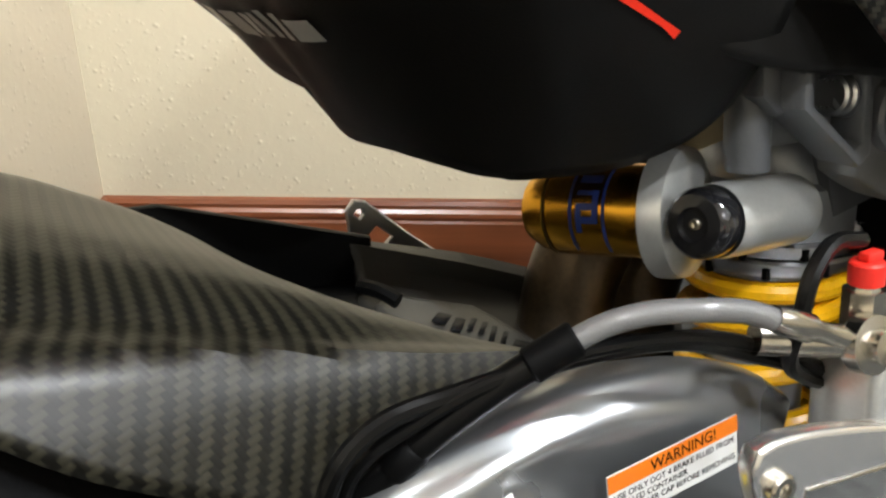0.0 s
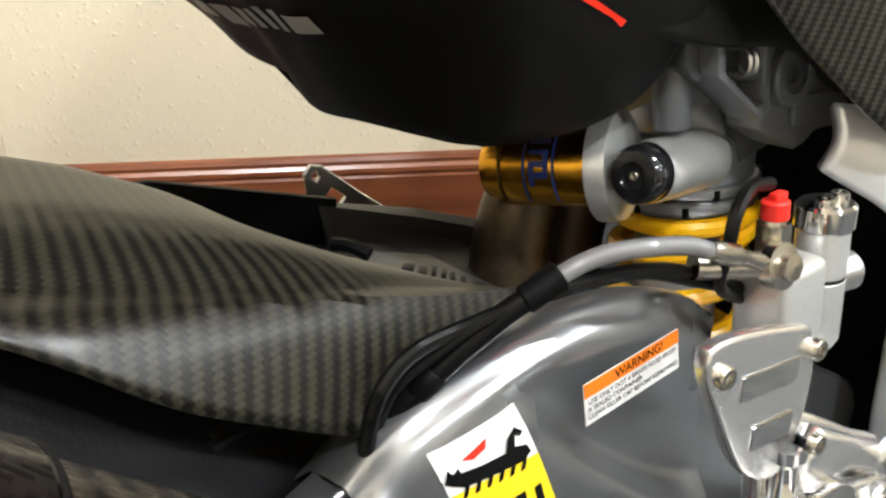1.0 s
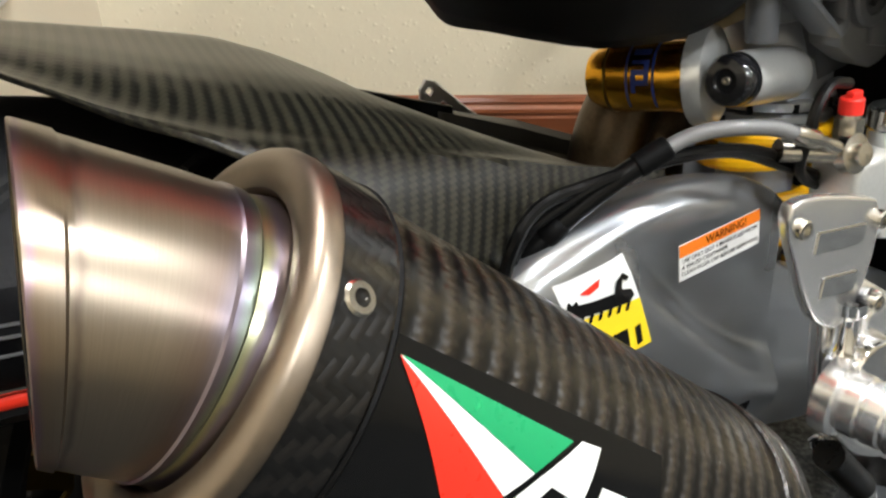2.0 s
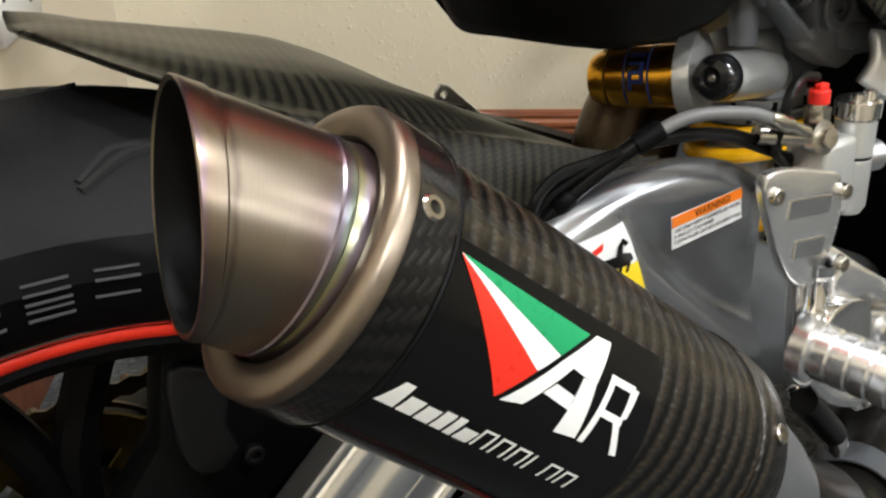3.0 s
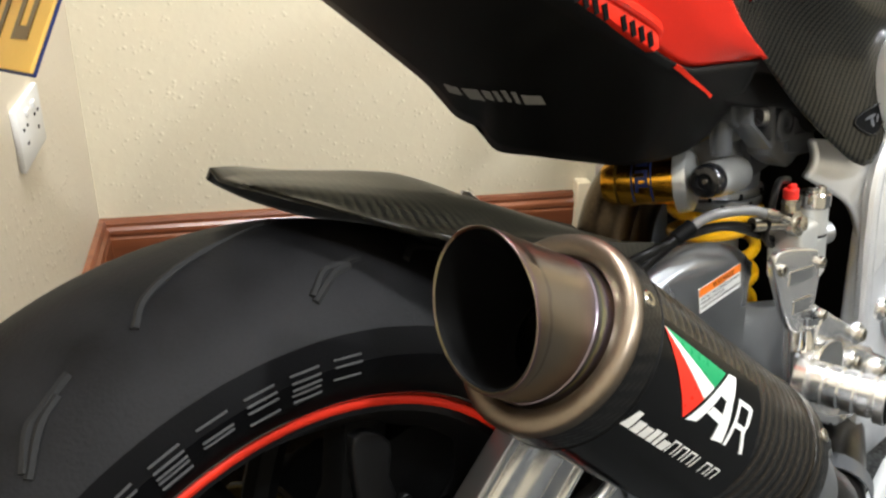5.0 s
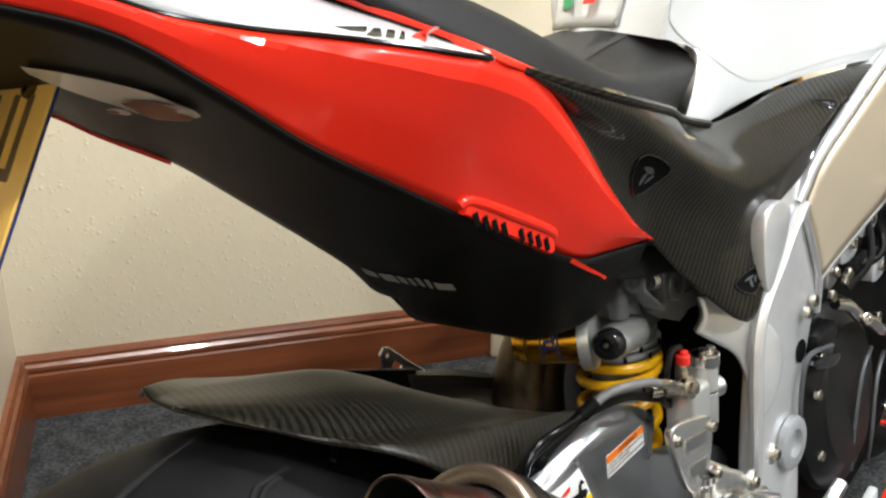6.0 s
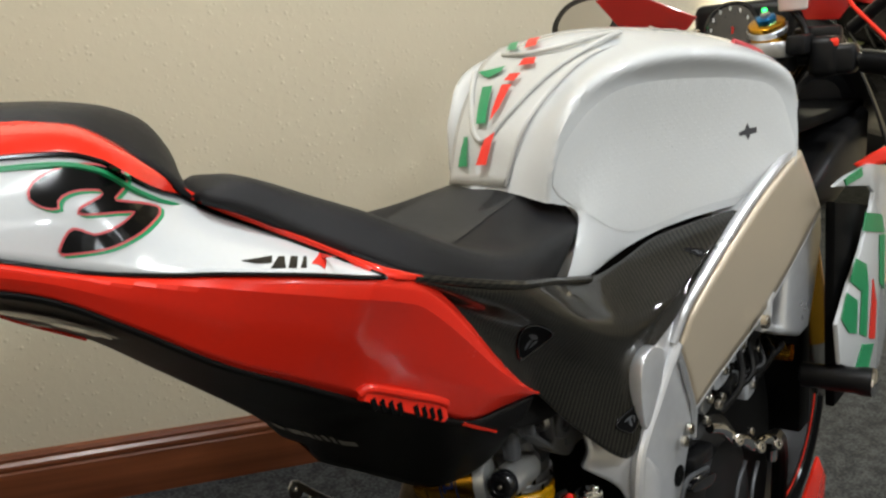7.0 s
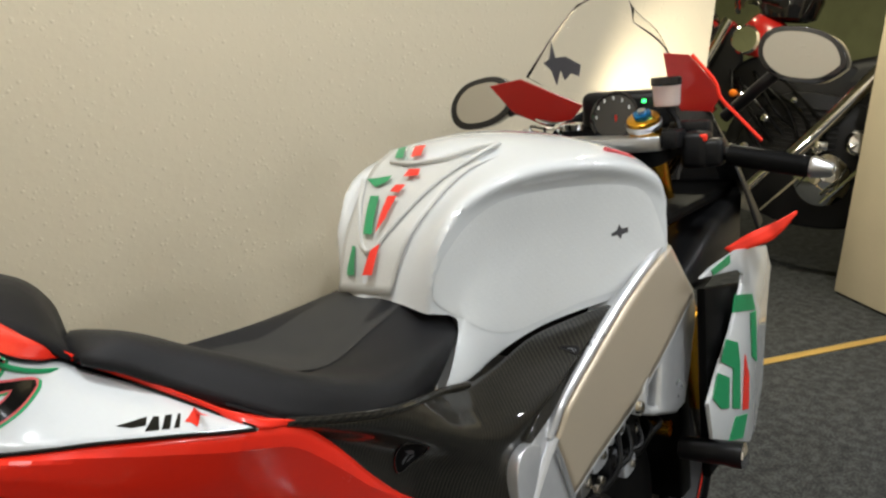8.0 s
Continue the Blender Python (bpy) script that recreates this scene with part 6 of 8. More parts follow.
# burnt header pipes behind the shock
part("header_pipe", pipe([(0.46, 0.06, 0.36), (0.455, 0.06, 0.44), (0.468, 0.06, 0.50), (0.50, 0.06, 0.535), (0.56, 0.06, 0.55)], 0.028, 36, 18), BURNT, bike, "heat-browned exhaust header pipe")
part("header_pipe", pipe([(0.54, 0.085, 0.33), (0.535, 0.085, 0.42), (0.54, 0.085, 0.47), (0.57, 0.085, 0.51), (0.62, 0.085, 0.53)], 0.026, 36, 18), BURNT, bike, "heat-browned exhaust header pipe")
part("link_pipe", pipe([CB + CD * 0.29, CB + CD * 0.33, (0.37, -0.23, 0.345), (0.43, -0.21, 0.29), (0.52, -0.17, 0.29), (0.62, -0.12, 0.28)], 0.03, 40, 20), PIPE_DARK, bike, "sooty link pipe to the silencer")
part("pipe_clamp", spun([(-0.012, 0.033), (-0.012, 0.0345), (0.012, 0.0345), (0.012, 0.033)], (0.47, -0.195, 0.287), (0.9, 0.4, 0), 28), CAST_DARK, bike, "dark steel pipe clamp")

# ---- rear brake gear and foot rest on the near side ----
heel = part("heel_guard", slab([(0.338, 0.557), (0.392, 0.547), (0.402, 0.539), (0.404, 0.522), (0.399, 0.50), (0.39, 0.484), (0.38, 0.48), (0.362, 0.492), (0.348, 0.518)], -0.203, -0.196, 0.003, 3, smooth=40), BRIGHT_ALU, bike, "polished alloy heel guard")
for x, z, w in ((0.374, 0.531, 0.036), (0.377, 0.506, 0.026)):
    part("slot", block((w, 0.0016, 0.011), (x, -0.2032, z), 0.0005, 1, m=Matrix.Translation((x, 0, z)) @ Matrix.Rotation(radians(8), 4, "Y") @ Matrix.Translation((-x, 0, -z))), CHROME, heel)
rearset = part("rearset_plate", slab([(0.382, 0.49), (0.395, 0.489), (0.414, 0.4935), (0.437, 0.478), (0.459, 0.4625), (0.482, 0.4485), (0.478, 0.433), (0.50, 0.424), (0.53, 0.41), (0.55, 0.39), (0.552, 0.362), (0.52, 0.352), (0.493, 0.366), (0.457, 0.361), (0.434, 0.374), (0.408, 0.400), (0.391, 0.419), (0.386, 0.445), (0.384, 0.468)], -0.195, -0.184, 0.004, 3, holes=[[(0.400, 0.458), (0.432, 0.456), (0.448, 0.444), (0.438, 0.428), (0.404, 0.434)], [(0.452, 0.408), (0.486, 0.396), (0.50, 0.38), (0.47, 0.378), (0.446, 0.392)]]), BRIGHT_ALU, bike, "polished alloy rearset plate")
part("rearset_arm", slab([(0.400, 0.480), (0.413, 0.4905), (0.437, 0.475), (0.482, 0.446), (0.470, 0.437), (0.436, 0.458), (0.402, 0.463)], -0.206, -0.195, 0.004, 3), BRIGHT_ALU, rearset, "bright cross arm")
part("rearset_arm", slab([(0.436, 0.446), (0.478, 0.434), (0.543, 0.398), (0.548, 0.374), (0.493, 0.390), (0.448, 0.414)], -0.203, -0.194, 0.004, 3), BRIGHT_ALU, rearset)
part("rearset_arm", pipe([(0.392, -0.2, 0.418), (0.412, -0.202, 0.398), (0.446, -0.203, 0.383), (0.49, -0.2, 0.373)], 0.0085, 24, 10), BRIGHT_ALU, rearset)
part("hanger_post", spun([(0, 0.009), (0.004, 0.006), (0.02, 0.0055), (0.024, 0.009), (0.03, 0.009)], (0.392, -0.201, 0.462), (0.0, 0, 1), 16), CHROME, rearset)
for x, z in ((0.4707, 0.4485), (0.4654, 0.4243), (0.5181, 0.3961), (0.5154, 0.4556), (0.4456, 0.3827)):
    part("boss", spun([(0, 0.0105), (0.003, 0.0105), (0.0045, 0.009), (0.0045, 0.0045)], (x, -0.203, z), (0, -1, 0), 24), BRIGHT_ALU, rearset)
    bolt((x, -0.206, z), (0, -1, 0), 0.0062, rearset, STEEL, 0.006)
for q in ((0.3445, -0.2025, 0.5444), (0.4026, -0.2025, 0.5332), (0.4029, -0.206, 0.4895)):
    bolt(q, (0, -1, 0), 0.0048, rearset, STEEL, 0.004)
switch = part("brake_switch", pipe([(0.379, -0.21, 0.408), (0.40, -0.208, 0.386), (0.421, -0.205, 0.364)], 0.0085, 16, 12), HOSE_BLACK, rearset, "black rubber switch boot")
part("switch_end", spun([(0, 0.006), (0.004, 0.008), (0.012, 0.008), (0.014, 0.004), (0.022, 0.004)], (0.421, -0.205, 0.364), (0.4, 0.05, -0.9), 14), CHROME, switch)
PEG, PW = (0.381, -0.200, 0.443), (0.16, -0.985, -0.04)
peg = part("foot_peg", spun([(0, 0.012), (0.003, 0.0205), (0.012, 0.0205), (0.014, 0.0155)] + [(0.014 + 0.0115 * k + d, r) for k in range(4) for d, r in ((0.0005, 0.0155), (0.0015, 0.0166), (0.009, 0.0166), (0.0105, 0.0155))] + [(0.060, 0.0155), (0.062, 0.019), (0.069, 0.019), (0.070, 0.016)], PEG, PW, 36), BRIGHT_ALU, rearset, "knurled alloy foot peg")
part("peg_end", spun([(0.0695, 0.0172), (0.071, 0.0168), (0.071, 0.0005)], PEG, PW, 24), BLACK_MATT, peg)
part("peg_pivot", slab([(0.385, 0.455), (0.40, 0.468), (0.425, 0.46), (0.43, 0.43), (0.415, 0.412), (0.39, 0.42)], -0.215, -0.195, 0.004, 2, smooth=24), CHROME, rearset)
part("brake_pedal", pipe([(0.425, -0.21, 0.40), (0.50, -0.215, 0.375), (0.60, -0.22, 0.355), (0.64, -0.225, 0.37)], 0.0075, 24, 10), ALU_SATIN, rearset)
part("return_spring", pipe([(0.385 + 0.03 * k / 60, -0.2 + 0.006 * math.cos(k * 1.3), 0.405 - 0.03 * k / 60 + 0.006 * math.sin(k * 1.3)) for k in range(61)], 0.0012, 200, 6), CHROME, rearset)
mc = part("master_cylinder", joined(block((0.032, 0.030, 0.050), (0.4405, -0.160, 0.523), 0.005, 4), spun([(0, 0.010), (0.005, 0.0125), (0.036, 0.0125), (0.0365, 0.0118), (0.0385, 0.0118), (0.039, 0.0125), (0.062, 0.0125)], (0.474, -0.158, 0.490), (0.03, 0, 1), 28)), PALE_ALLOY, bike, "satin alloy rear brake master cylinder")
part("cylinder_cap", spun([(0.0615, 0.0128), (0.063, 0.0140), (0.073, 0.0140), (0.0745, 0.0125), (0.075, 0.001)], (0.474, -0.158, 0.490), (0.03, 0, 1), 28), CHROME, mc, "chrome cylinder cap")
part("cylinder_groove", spun([(0.0366, 0.0122), (0.0384, 0.0122)], (0.474, -0.158, 0.490), (0.03, 0, 1), 28), SHADOW_ARM, mc)
for dx in (-0.006, 0.006):
    bolt((0.476 + dx, -0.161, 0.5645), (0.03, 0, 1), 0.0045, mc, CHROME)
part("side_port", spun([(0, 0.0105), (0.014, 0.0105), (0.017, 0.008), (0.0175, 0.0005)], (0.485, -0.156, 0.523), (0.85, -0.2, 0), 24), ALU_SATIN, mc)
part("bleed_nipple", spun([(0, 0.0075), (0.016, 0.0075), (0.016, 0.005), (0.019, 0.005)], (0.432, -0.161, 0.552), (0, 0, 1), 6), STEEL, mc)
part("nipple_cap", spun([(0.018, 0.0062), (0.0255, 0.0062), (0.0262, 0.0054), (0.0265, 0.0005)], (0.432, -0.161, 0.552), (0, 0, 1), 20), RED_CAP, mc, "red rubber cap")
part("cap_tab", block((0.008, 0.005, 0.004), (0.4335, -0.161, 0.5795), 0.001), RED_CAP, mc)
part("banjo", joined(spun([(-0.004, 0.009), (-0.002, 0.0105), (0.004, 0.0105), (0.005, 0.006), (0.009, 0.006), (0.0095, 0.0005)], (0.424, -0.169, 0.552), (0, -1, 0.2), 20), pipe([(0.42, -0.166, 0.553), (0.40, -0.158, 0.556), (0.388, -0.153, 0.558)], 0.006, 10, 12)), STEEL, mc)
H1 = [(0.3843, -0.1676, 0.5702), (0.372, -0.163, 0.5755), (0.356, -0.157, 0.578), (0.342, -0.151, 0.5783), (0.330, -0.146, 0.5758), (0.318, -0.142, 0.5708)]
H2 = [(0.320, -0.143, 0.5717), (0.3045, -0.1365, 0.5636), (0.293, -0.132, 0.5562), (0.280, -0.127, 0.5468), (0.266, -0.122, 0.5355), (0.254, -0.117, 0.524), (0.244, -0.108, 0.503), (0.24, -0.10, 0.475)]
part("brake_hose", pipe(H1, 0.0040, 40, 14), HOSE, bike, "clear-sleeved braided brake hose")
part("hose_ferrule", spun([(0, 0.0043), (0.004, 0.0050), (0.016, 0.0050), (0.018, 0.0036), (0.032, 0.0036)], (0.381, -0.1665, 0.5722), (0.9, -0.14, -0.42), 20), STEEL, bike, "plated hose end")
part("hose_sleeve", pipe(H2, 0.0052, 40, 14), HOSE_BLACK, bike, "black heat-shrink sleeve on the hose")
part("hose_band", spun([(-0.009, 0.0054), (-0.008, 0.0062), (0.008, 0.0062), (0.009, 0.0054)], (0.3145, -0.1405, 0.569), (0.78, -0.3, 0.42), 20), BLACK_MATT, bike)
part("hose_band", spun([(-0.006, 0.0054), (-0.005, 0.0061), (0.005, 0.0061), (0.006, 0.0054)], (0.2685, -0.123, 0.5378), (0.62, -0.25, 0.62), 20), BLACK_MATT, bike)
part("cable", pipe([(0.435, -0.15, 0.53), (0.40, -0.15, 0.546), (0.36, -0.148, 0.563), (0.32, -0.142, 0.566), (0.282, -0.13, 0.559), (0.262, -0.13, 0.558), (0.249, -0.13, 0.552), (0.241, -0.13, 0.542), (0.240, -0.122, 0.522), (0.243, -0.108, 0.49), (0.25, -0.10, 0.46)], 0.0034, 60, 10), HOSE_BLACK, bike, "black cable loop")
part("cable", pipe([(0.41, -0.152, 0.545), (0.37, -0.15, 0.562), (0.33, -0.145, 0.568), (0.295, -0.135, 0.562), (0.27, -0.128, 0.552), (0.252, -0.123, 0.54), (0.246, -0.114, 0.512), (0.248, -0.10, 0.47)], 0.0028, 50, 10), HOSE_BLACK, bike, "black cable loop")
part("cable_tie", pipe([(0.432, -0.158, 0.585), (0.415, -0.16, 0.588), (0.402, -0.163, 0.580), (0.398, -0.163, 0.565), (0.40, -0.158, 0.548), (0.415, -0.152, 0.535), (0.43, -0.15, 0.527)], 0.0030, 30, 8), HOSE_BLACK, bike)

# stickers on the brace
ST = frame_on((0.3655, -0.1405, 0.508), (0.061, 0.003, 0.003), (0.04, -1, 0.03))
stick = part("warning_label", block((0.062, 0.0205, 0.0006), (0, 0, 0), 0, m=ST), DECAL_WHITE, arm, "white warning label with an orange heading")
part("label_heading", block((0.062, 0.0066, 0.0004), (0, 0.0068, 0.0005), 0, m=ST), DECAL_ORANGE, stick)
lettering("WARNING!", 0.0062, ST @ Matrix.Translation((0.004, 0.0068, 0.0009)), DECAL_BLACK, stick, "label_text", 0.00005)
for k, words in enumerate(("USE ONLY DOT 4 BRAKE FLUID FROM", "A SEALED CONTAINER", "CLEAN FILLER CAP BEFORE REMOVING")):
    lettering(words, 0.0034, ST @ Matrix.Translation((0.0 if k != 1 else -0.012, 0.0006 - 0.0036 * k, 0.0005)), DECAL_BLACK, stick, "label_text", 0.00005)
brace_face = bpy.data.objects["brace_face"]
SW = (0, -1, 0.05)
EN = frame_on((0.0, -0.141, 0.0), (1, 0, 0), (0, -1, 0.0))
quad = [(0.256, 0.518), (0.298, 0.5235), (0.314, 0.470), (0.289, 0.468), (0.268, 0.476)]
oil = part("oil_sticker", laid(sheet(quad, EN, 0, 4), brace_face, SW, 0.0007), DECAL_WHITE, arm, "white and yellow sticker with a black device")
part("sticker_field", laid(sheet([(0.2625, 0.497), (0.3055, 0.4985), (0.314, 0.470), (0.289, 0.468), (0.268, 0.476)], EN, 0, 4), brace_face, SW, 0.0011), DECAL_YELLOW, oil)
part("sticker_device", laid(sheet([(0.2605, 0.5035), (0.2625, 0.509), (0.2645, 0.5065), (0.267, 0.5085), (0.268, 0.506), (0.278, 0.5055), (0.289, 0.506), (0.2905, 0.512), (0.2945, 0.5155), (0.2985, 0.512), (0.2965, 0.5105), (0.294, 0.512), (0.2935, 0.507), (0.2995, 0.5055), (0.3015, 0.5015), (0.298, 0.4985), (0.284, 0.4985), (0.269, 0.499), (0.264, 0.5015)], EN, 0, 2), brace_face, SW, 0.0015), DECAL_BLACK, oil)
for k in range(6):
    x = 0.269 + 0.0056 * k
    part("sticker_mark", laid(sheet([(x, 0.4992), (x + 0.0022, 0.4992), (x + 0.0008, 0.4945), (x - 0.0014, 0.494)], EN, 0, 1), brace_face, SW, 0.0015), DECAL_BLACK, oil)
part("sticker_flash", laid(sheet([(0.269, 0.511), (0.281, 0.516), (0.280, 0.512), (0.274, 0.5095)], EN, 0, 2), brace_face, SW, 0.0015), DECAL_RED, oil)
for x, w in ((0.290, 0.009), (0.304, 0.0035)):
    part("sticker_mark", laid(sheet([(x, 0.472), (x + w, 0.473), (x + w - 0.002, 0.484), (x - 0.002, 0.483)], EN, 0, 1), brace_face, SW, 0.0015), DECAL_BLACK, oil)
# maker's marks on the lower arm, as plain shapes
AN = frame_on((0.0, -0.1186, 0.0), (1, 0, 0), (0, -1, 0.0))
ring = pipe([(0.252 + 0.030 * math.cos(a) - 0.0 * math.sin(a), -0.1185, 0.312 - 0.013 * math.cos(a) + 0.0085 * math.sin(a)) for a in [2 * math.pi * k / 24 for k in range(24)]], 0.0009, 60, 6, closed=True)
part("arm_mark", ring, DECAL_BLACK, arm)
for k in range(4):
    x = 0.234 + 0.0095 * k
    part("arm_mark", sheet([(x, 0.3145 - 0.0043 * k), (x + 0.0065, 0.3115 - 0.0043 * k), (x + 0.0085, 0.321 - 0.0043 * k), (x + 0.003, 0.3235 - 0.0043 * k)], AN, 0, 0), DECAL_BLACK, arm)
for k in range(5):
    x = 0.262 + 0.0095 * k
    part("arm_mark", sheet([(x, 0.337 - 0.0043 * k), (x + 0.003, 0.3357 - 0.0043 * k), (x + 0.003, 0.3477 - 0.0043 * k), (x, 0.349 - 0.0043 * k)], AN, 0, 0), DECAL_BLACK, arm)

# ---- engine, fairing and front end ----
eng = part("engine", slab([(0.665, 0.55), (0.70, 0.585), (0.80, 0.60), (0.95, 0.57), (1.02, 0.50), (1.04, 0.40), (1.0, 0.27), (0.85, 0.22), (0.68, 0.25), (0.66, 0.40)], -0.15, 0.15, 0.02, 3, smooth=60), BLACK_MATT, bike, "black engine block")
clutch = part("clutch_cover", spun([(0.0, 0.12), (0.012, 0.118), (0.02, 0.108), (0.026, 0.09), (0.03, 0.085), (0.032, 0.05), (0.03, 0.0005)], (0.79, -0.15, 0.40), (0.05, -1, 0.1), 48), BLACK, eng, "black clutch cover with ribs")
for arc_pts in ([(0.847, -0.183, 0.442), (0.815, -0.186, 0.428), (0.797, -0.187, 0.40), (0.785, -0.186, 0.349), (0.79, -0.182, 0.30)], [(0.915, -0.176, 0.41), (0.882, -0.181, 0.395), (0.865, -0.183, 0.365), (0.856, -0.183, 0.314), (0.86, -0.178, 0.28)], [(0.655, -0.176, 0.40), (0.648, -0.178, 0.45), (0.662, -0.18, 0.495), (0.723, -0.182, 0.488)]):
    part("cover_rib", pipe(arc_pts, 0.0028, 24, 6), CAST_DARK, eng)
part("cover_slot", slab([(0.672, 0.478), (0.68, 0.487), (0.735, 0.476), (0.74, 0.468), (0.725, 0.463)], -0.186, -0.176, 0.003, 2, smooth=24), BLACK_GLOSS, eng)
part("water_pipe", pipe([(0.745, -0.176, 0.53), (0.765, -0.184, 0.522), (0.785, -0.19, 0.503), (0.815, -0.193, 0.488), (0.85, -0.194, 0.466), (0.89, -0.193, 0.458), (0.93, -0.19, 0.436), (0.945, -0.185, 0.405)], 0.0075, 40, 12), CHROME, eng, "bright alloy water pipe")
for q in ((0.782, -0.196, 0.503), (0.85, -0.2, 0.466), (0.93, -0.196, 0.436)):
    bolt(q, (-0.3, -1, 0.2), 0.008, eng, CHROME, 0.006)
for q in ((0.665, -0.176, 0.545), (0.69, -0.178, 0.44), (0.70, -0.178, 0.36), (0.92, -0.176, 0.33), (0.76, -0.18, 0.555)):
    bolt(q, (0, -1, 0.1), 0.0065, eng, STEEL)
part("cover_lug", block((0.06, 0.02, 0.02), (0.72, -0.17, 0.50), 0.006), BLACK, eng)
for q in ((0.69, -0.172, 0.55), (0.74, -0.172, 0.54), (0.79, -0.172, 0.552), (0.70, -0.176, 0.48), (0.88, -0.176, 0.47)):
    bolt(q, (0, -1, 0.1), 0.007, eng, STEEL)
part("cylinder_head", slab([(0.82, 0.60), (0.98, 0.64), (1.02, 0.56), (0.90, 0.53)], -0.13, 0.13, 0.015, 2), BLACK, eng)
for k in range(7):
    part("hose", pipe([(0.78 + 0.03 * k, -0.14 - 0.01 * (k % 3), 0.56 + 0.03 * (k % 2)), (0.82 + 0.03 * k, -0.165, 0.60 + 0.02 * ((k * 2) % 3)), (0.88 + 0.025 * k, -0.15, 0.62)], 0.007 + 0.002 * (k % 2), 20, 8), HOSE_BLACK if k % 3 else BLACK, eng)
part("connector", block((0.02, 0.02, 0.015), (0.80, -0.17, 0.605), 0.003), DECAL_GREEN, eng, "green plastic connector")
for x, z, w, h, mt in ((0.80, 0.585, 0.05, 0.035, ALU_CAST), (0.86, 0.60, 0.06, 0.03, ALU_CAST), (0.92, 0.575, 0.05, 0.05, SHADOW_ARM), (0.96, 0.62, 0.05, 0.035, ALU_CAST), (0.75, 0.565, 0.03, 0.03, ALU_SATIN), (0.90, 0.53, 0.04, 0.03, ALU_CAST), (0.84, 0.55, 0.03, 0.02, SHADOW_ARM)):
    part("casting", slab([(x - w / 2, z - h / 2), (x - w / 3, z + h / 2), (x + w / 4, z + h / 2 + 0.006), (x + w / 2, z), (x + w / 3, z - h / 2)], -0.172, -0.14, 0.005, 2, smooth=20), mt, eng)
    bolt((x, -0.173, z), (0, -1, 0.15), 0.006, eng, STEEL)
for k in range(5):
    part("hose", pipe([(0.80 + 0.04 * k, -0.17, 0.53 + 0.012 * (k % 3)), (0.83 + 0.04 * k, -0.185, 0.56), (0.86 + 0.035 * k, -0.17, 0.605 - 0.01 * k)], 0.0045, 20, 8), HOSE_BLACK if k % 2 else BLACK, eng)
part("coolant_hose", pipe([(0.93, -0.19, 0.436), (0.985, -0.18, 0.42), (1.03, -0.17, 0.37), (1.05, -0.16, 0.28)], 0.012, 30, 10), HOSE_BLACK, eng, "black coolant hose")
part("radiator", block((0.05, 0.36, 0.34), (1.12, 0, 0.55), 0.006), BLACK_MATT, bike, "black radiator")
bob = part("crash_bobbin", spun([(0, 0.012), (0.002, 0.018), (0.05, 0.019), (0.075, 0.019), (0.085, 0.021), (0.098, 0.021), (0.1, 0.016)], (1.045, -0.195, 0.50), (0.08, -1, 0.0), 28), BLACK, bike, "black crash bobbin with a bright end")
part("bobbin_face", spun([(0.0985, 0.0205), (0.101, 0.020), (0.105, 0.013), (0.1055, 0.0005)], (1.045, -0.195, 0.50), (0.08, -1, 0), 24), CHROME, bob)
part("bobbin_spacer", spun([(-0.03, 0.013), (0.0, 0.013)], (1.02, -0.19, 0.54), (0.08, -1, 0), 20), GOLD, bob)

nose_lo = part("side_fairing", slab([(0.981, 0.793), (1.04, 0.798), (1.165, 0.797), (1.348, 0.767), (1.379, 0.723), (1.345, 0.637), (1.315, 0.52), (1.263, 0.454), (1.226, 0.445), (1.025, 0.531), (1.006, 0.595), (1.059, 0.633), (1.128, 0.674), (1.188, 0.728), (1.202, 0.748), (1.163, 0.764)], -0.256, -0.249, 0.002, 2), WHITE, bike, "white fairing side with green and red flashes")
for o, mt in (([(1.024, 0.796), (1.116, 0.799), (1.121, 0.785), (1.034, 0.786)], DECAL_GREEN), ([(1.144, 0.728), (1.244, 0.705), (1.265, 0.672), (1.13, 0.703)], DECAL_GREEN), ([(1.233, 0.675), (1.269, 0.669), (1.27, 0.577), (1.241, 0.596)], DECAL_GREEN), ([(1.091, 0.671), (1.156, 0.646), (1.168, 0.61), (1.165, 0.529), (1.123, 0.546), (1.129, 0.611), (1.066, 0.642)], DECAL_GREEN), ([(1.048, 0.63), (1.107, 0.603), (1.104, 0.553), (1.062, 0.567), (1.018, 0.6)], DECAL_GREEN), ([(1.199, 0.612), (1.222, 0.567), (1.216, 0.51), (1.182, 0.521)], DECAL_RED), ([(1.141, 0.524), (1.209, 0.504), (1.18, 0.472), (1.102, 0.498)], DECAL_GREEN)):
    part("flash", slab(o, -0.2580, -0.2565, 0), mt, nose_lo)
part("fairing_inner", slab([(1.05, 0.76), (1.25, 0.72), (1.30, 0.55), (1.20, 0.45), (1.06, 0.45), (1.05, 0.60)], -0.24, -0.225, 0.004), BLACK_MATT, bike)
part("belly_pan", slab([(0.98, 0.29), (1.09, 0.35), (1.13, 0.30), (1.08, 0.17), (0.80, 0.15), (0.70, 0.19), (0.84, 0.25)], -0.21, -0.204, 0.002), RED, bike, "red and white belly pan")
part("belly_pan_white", slab([(0.50, 0.235), (0.56, 0.28), (0.62, 0.29), (0.66, 0.25), (0.80, 0.28), (0.80, 0.16), (0.66, 0.18), (0.56, 0.21)], -0.212, -0.200, 0.003, 2), WHITE, bike, "white belly pan tip")
part("fairing_far", slab([(1.075, 0.765), (1.30, 0.79), (1.45, 0.72), (1.36, 0.5), (1.1, 0.36), (0.8, 0.16), (0.7, 0.2), (1.04, 0.5)], 0.262, 0.268, 0.002), WHITE, bike)
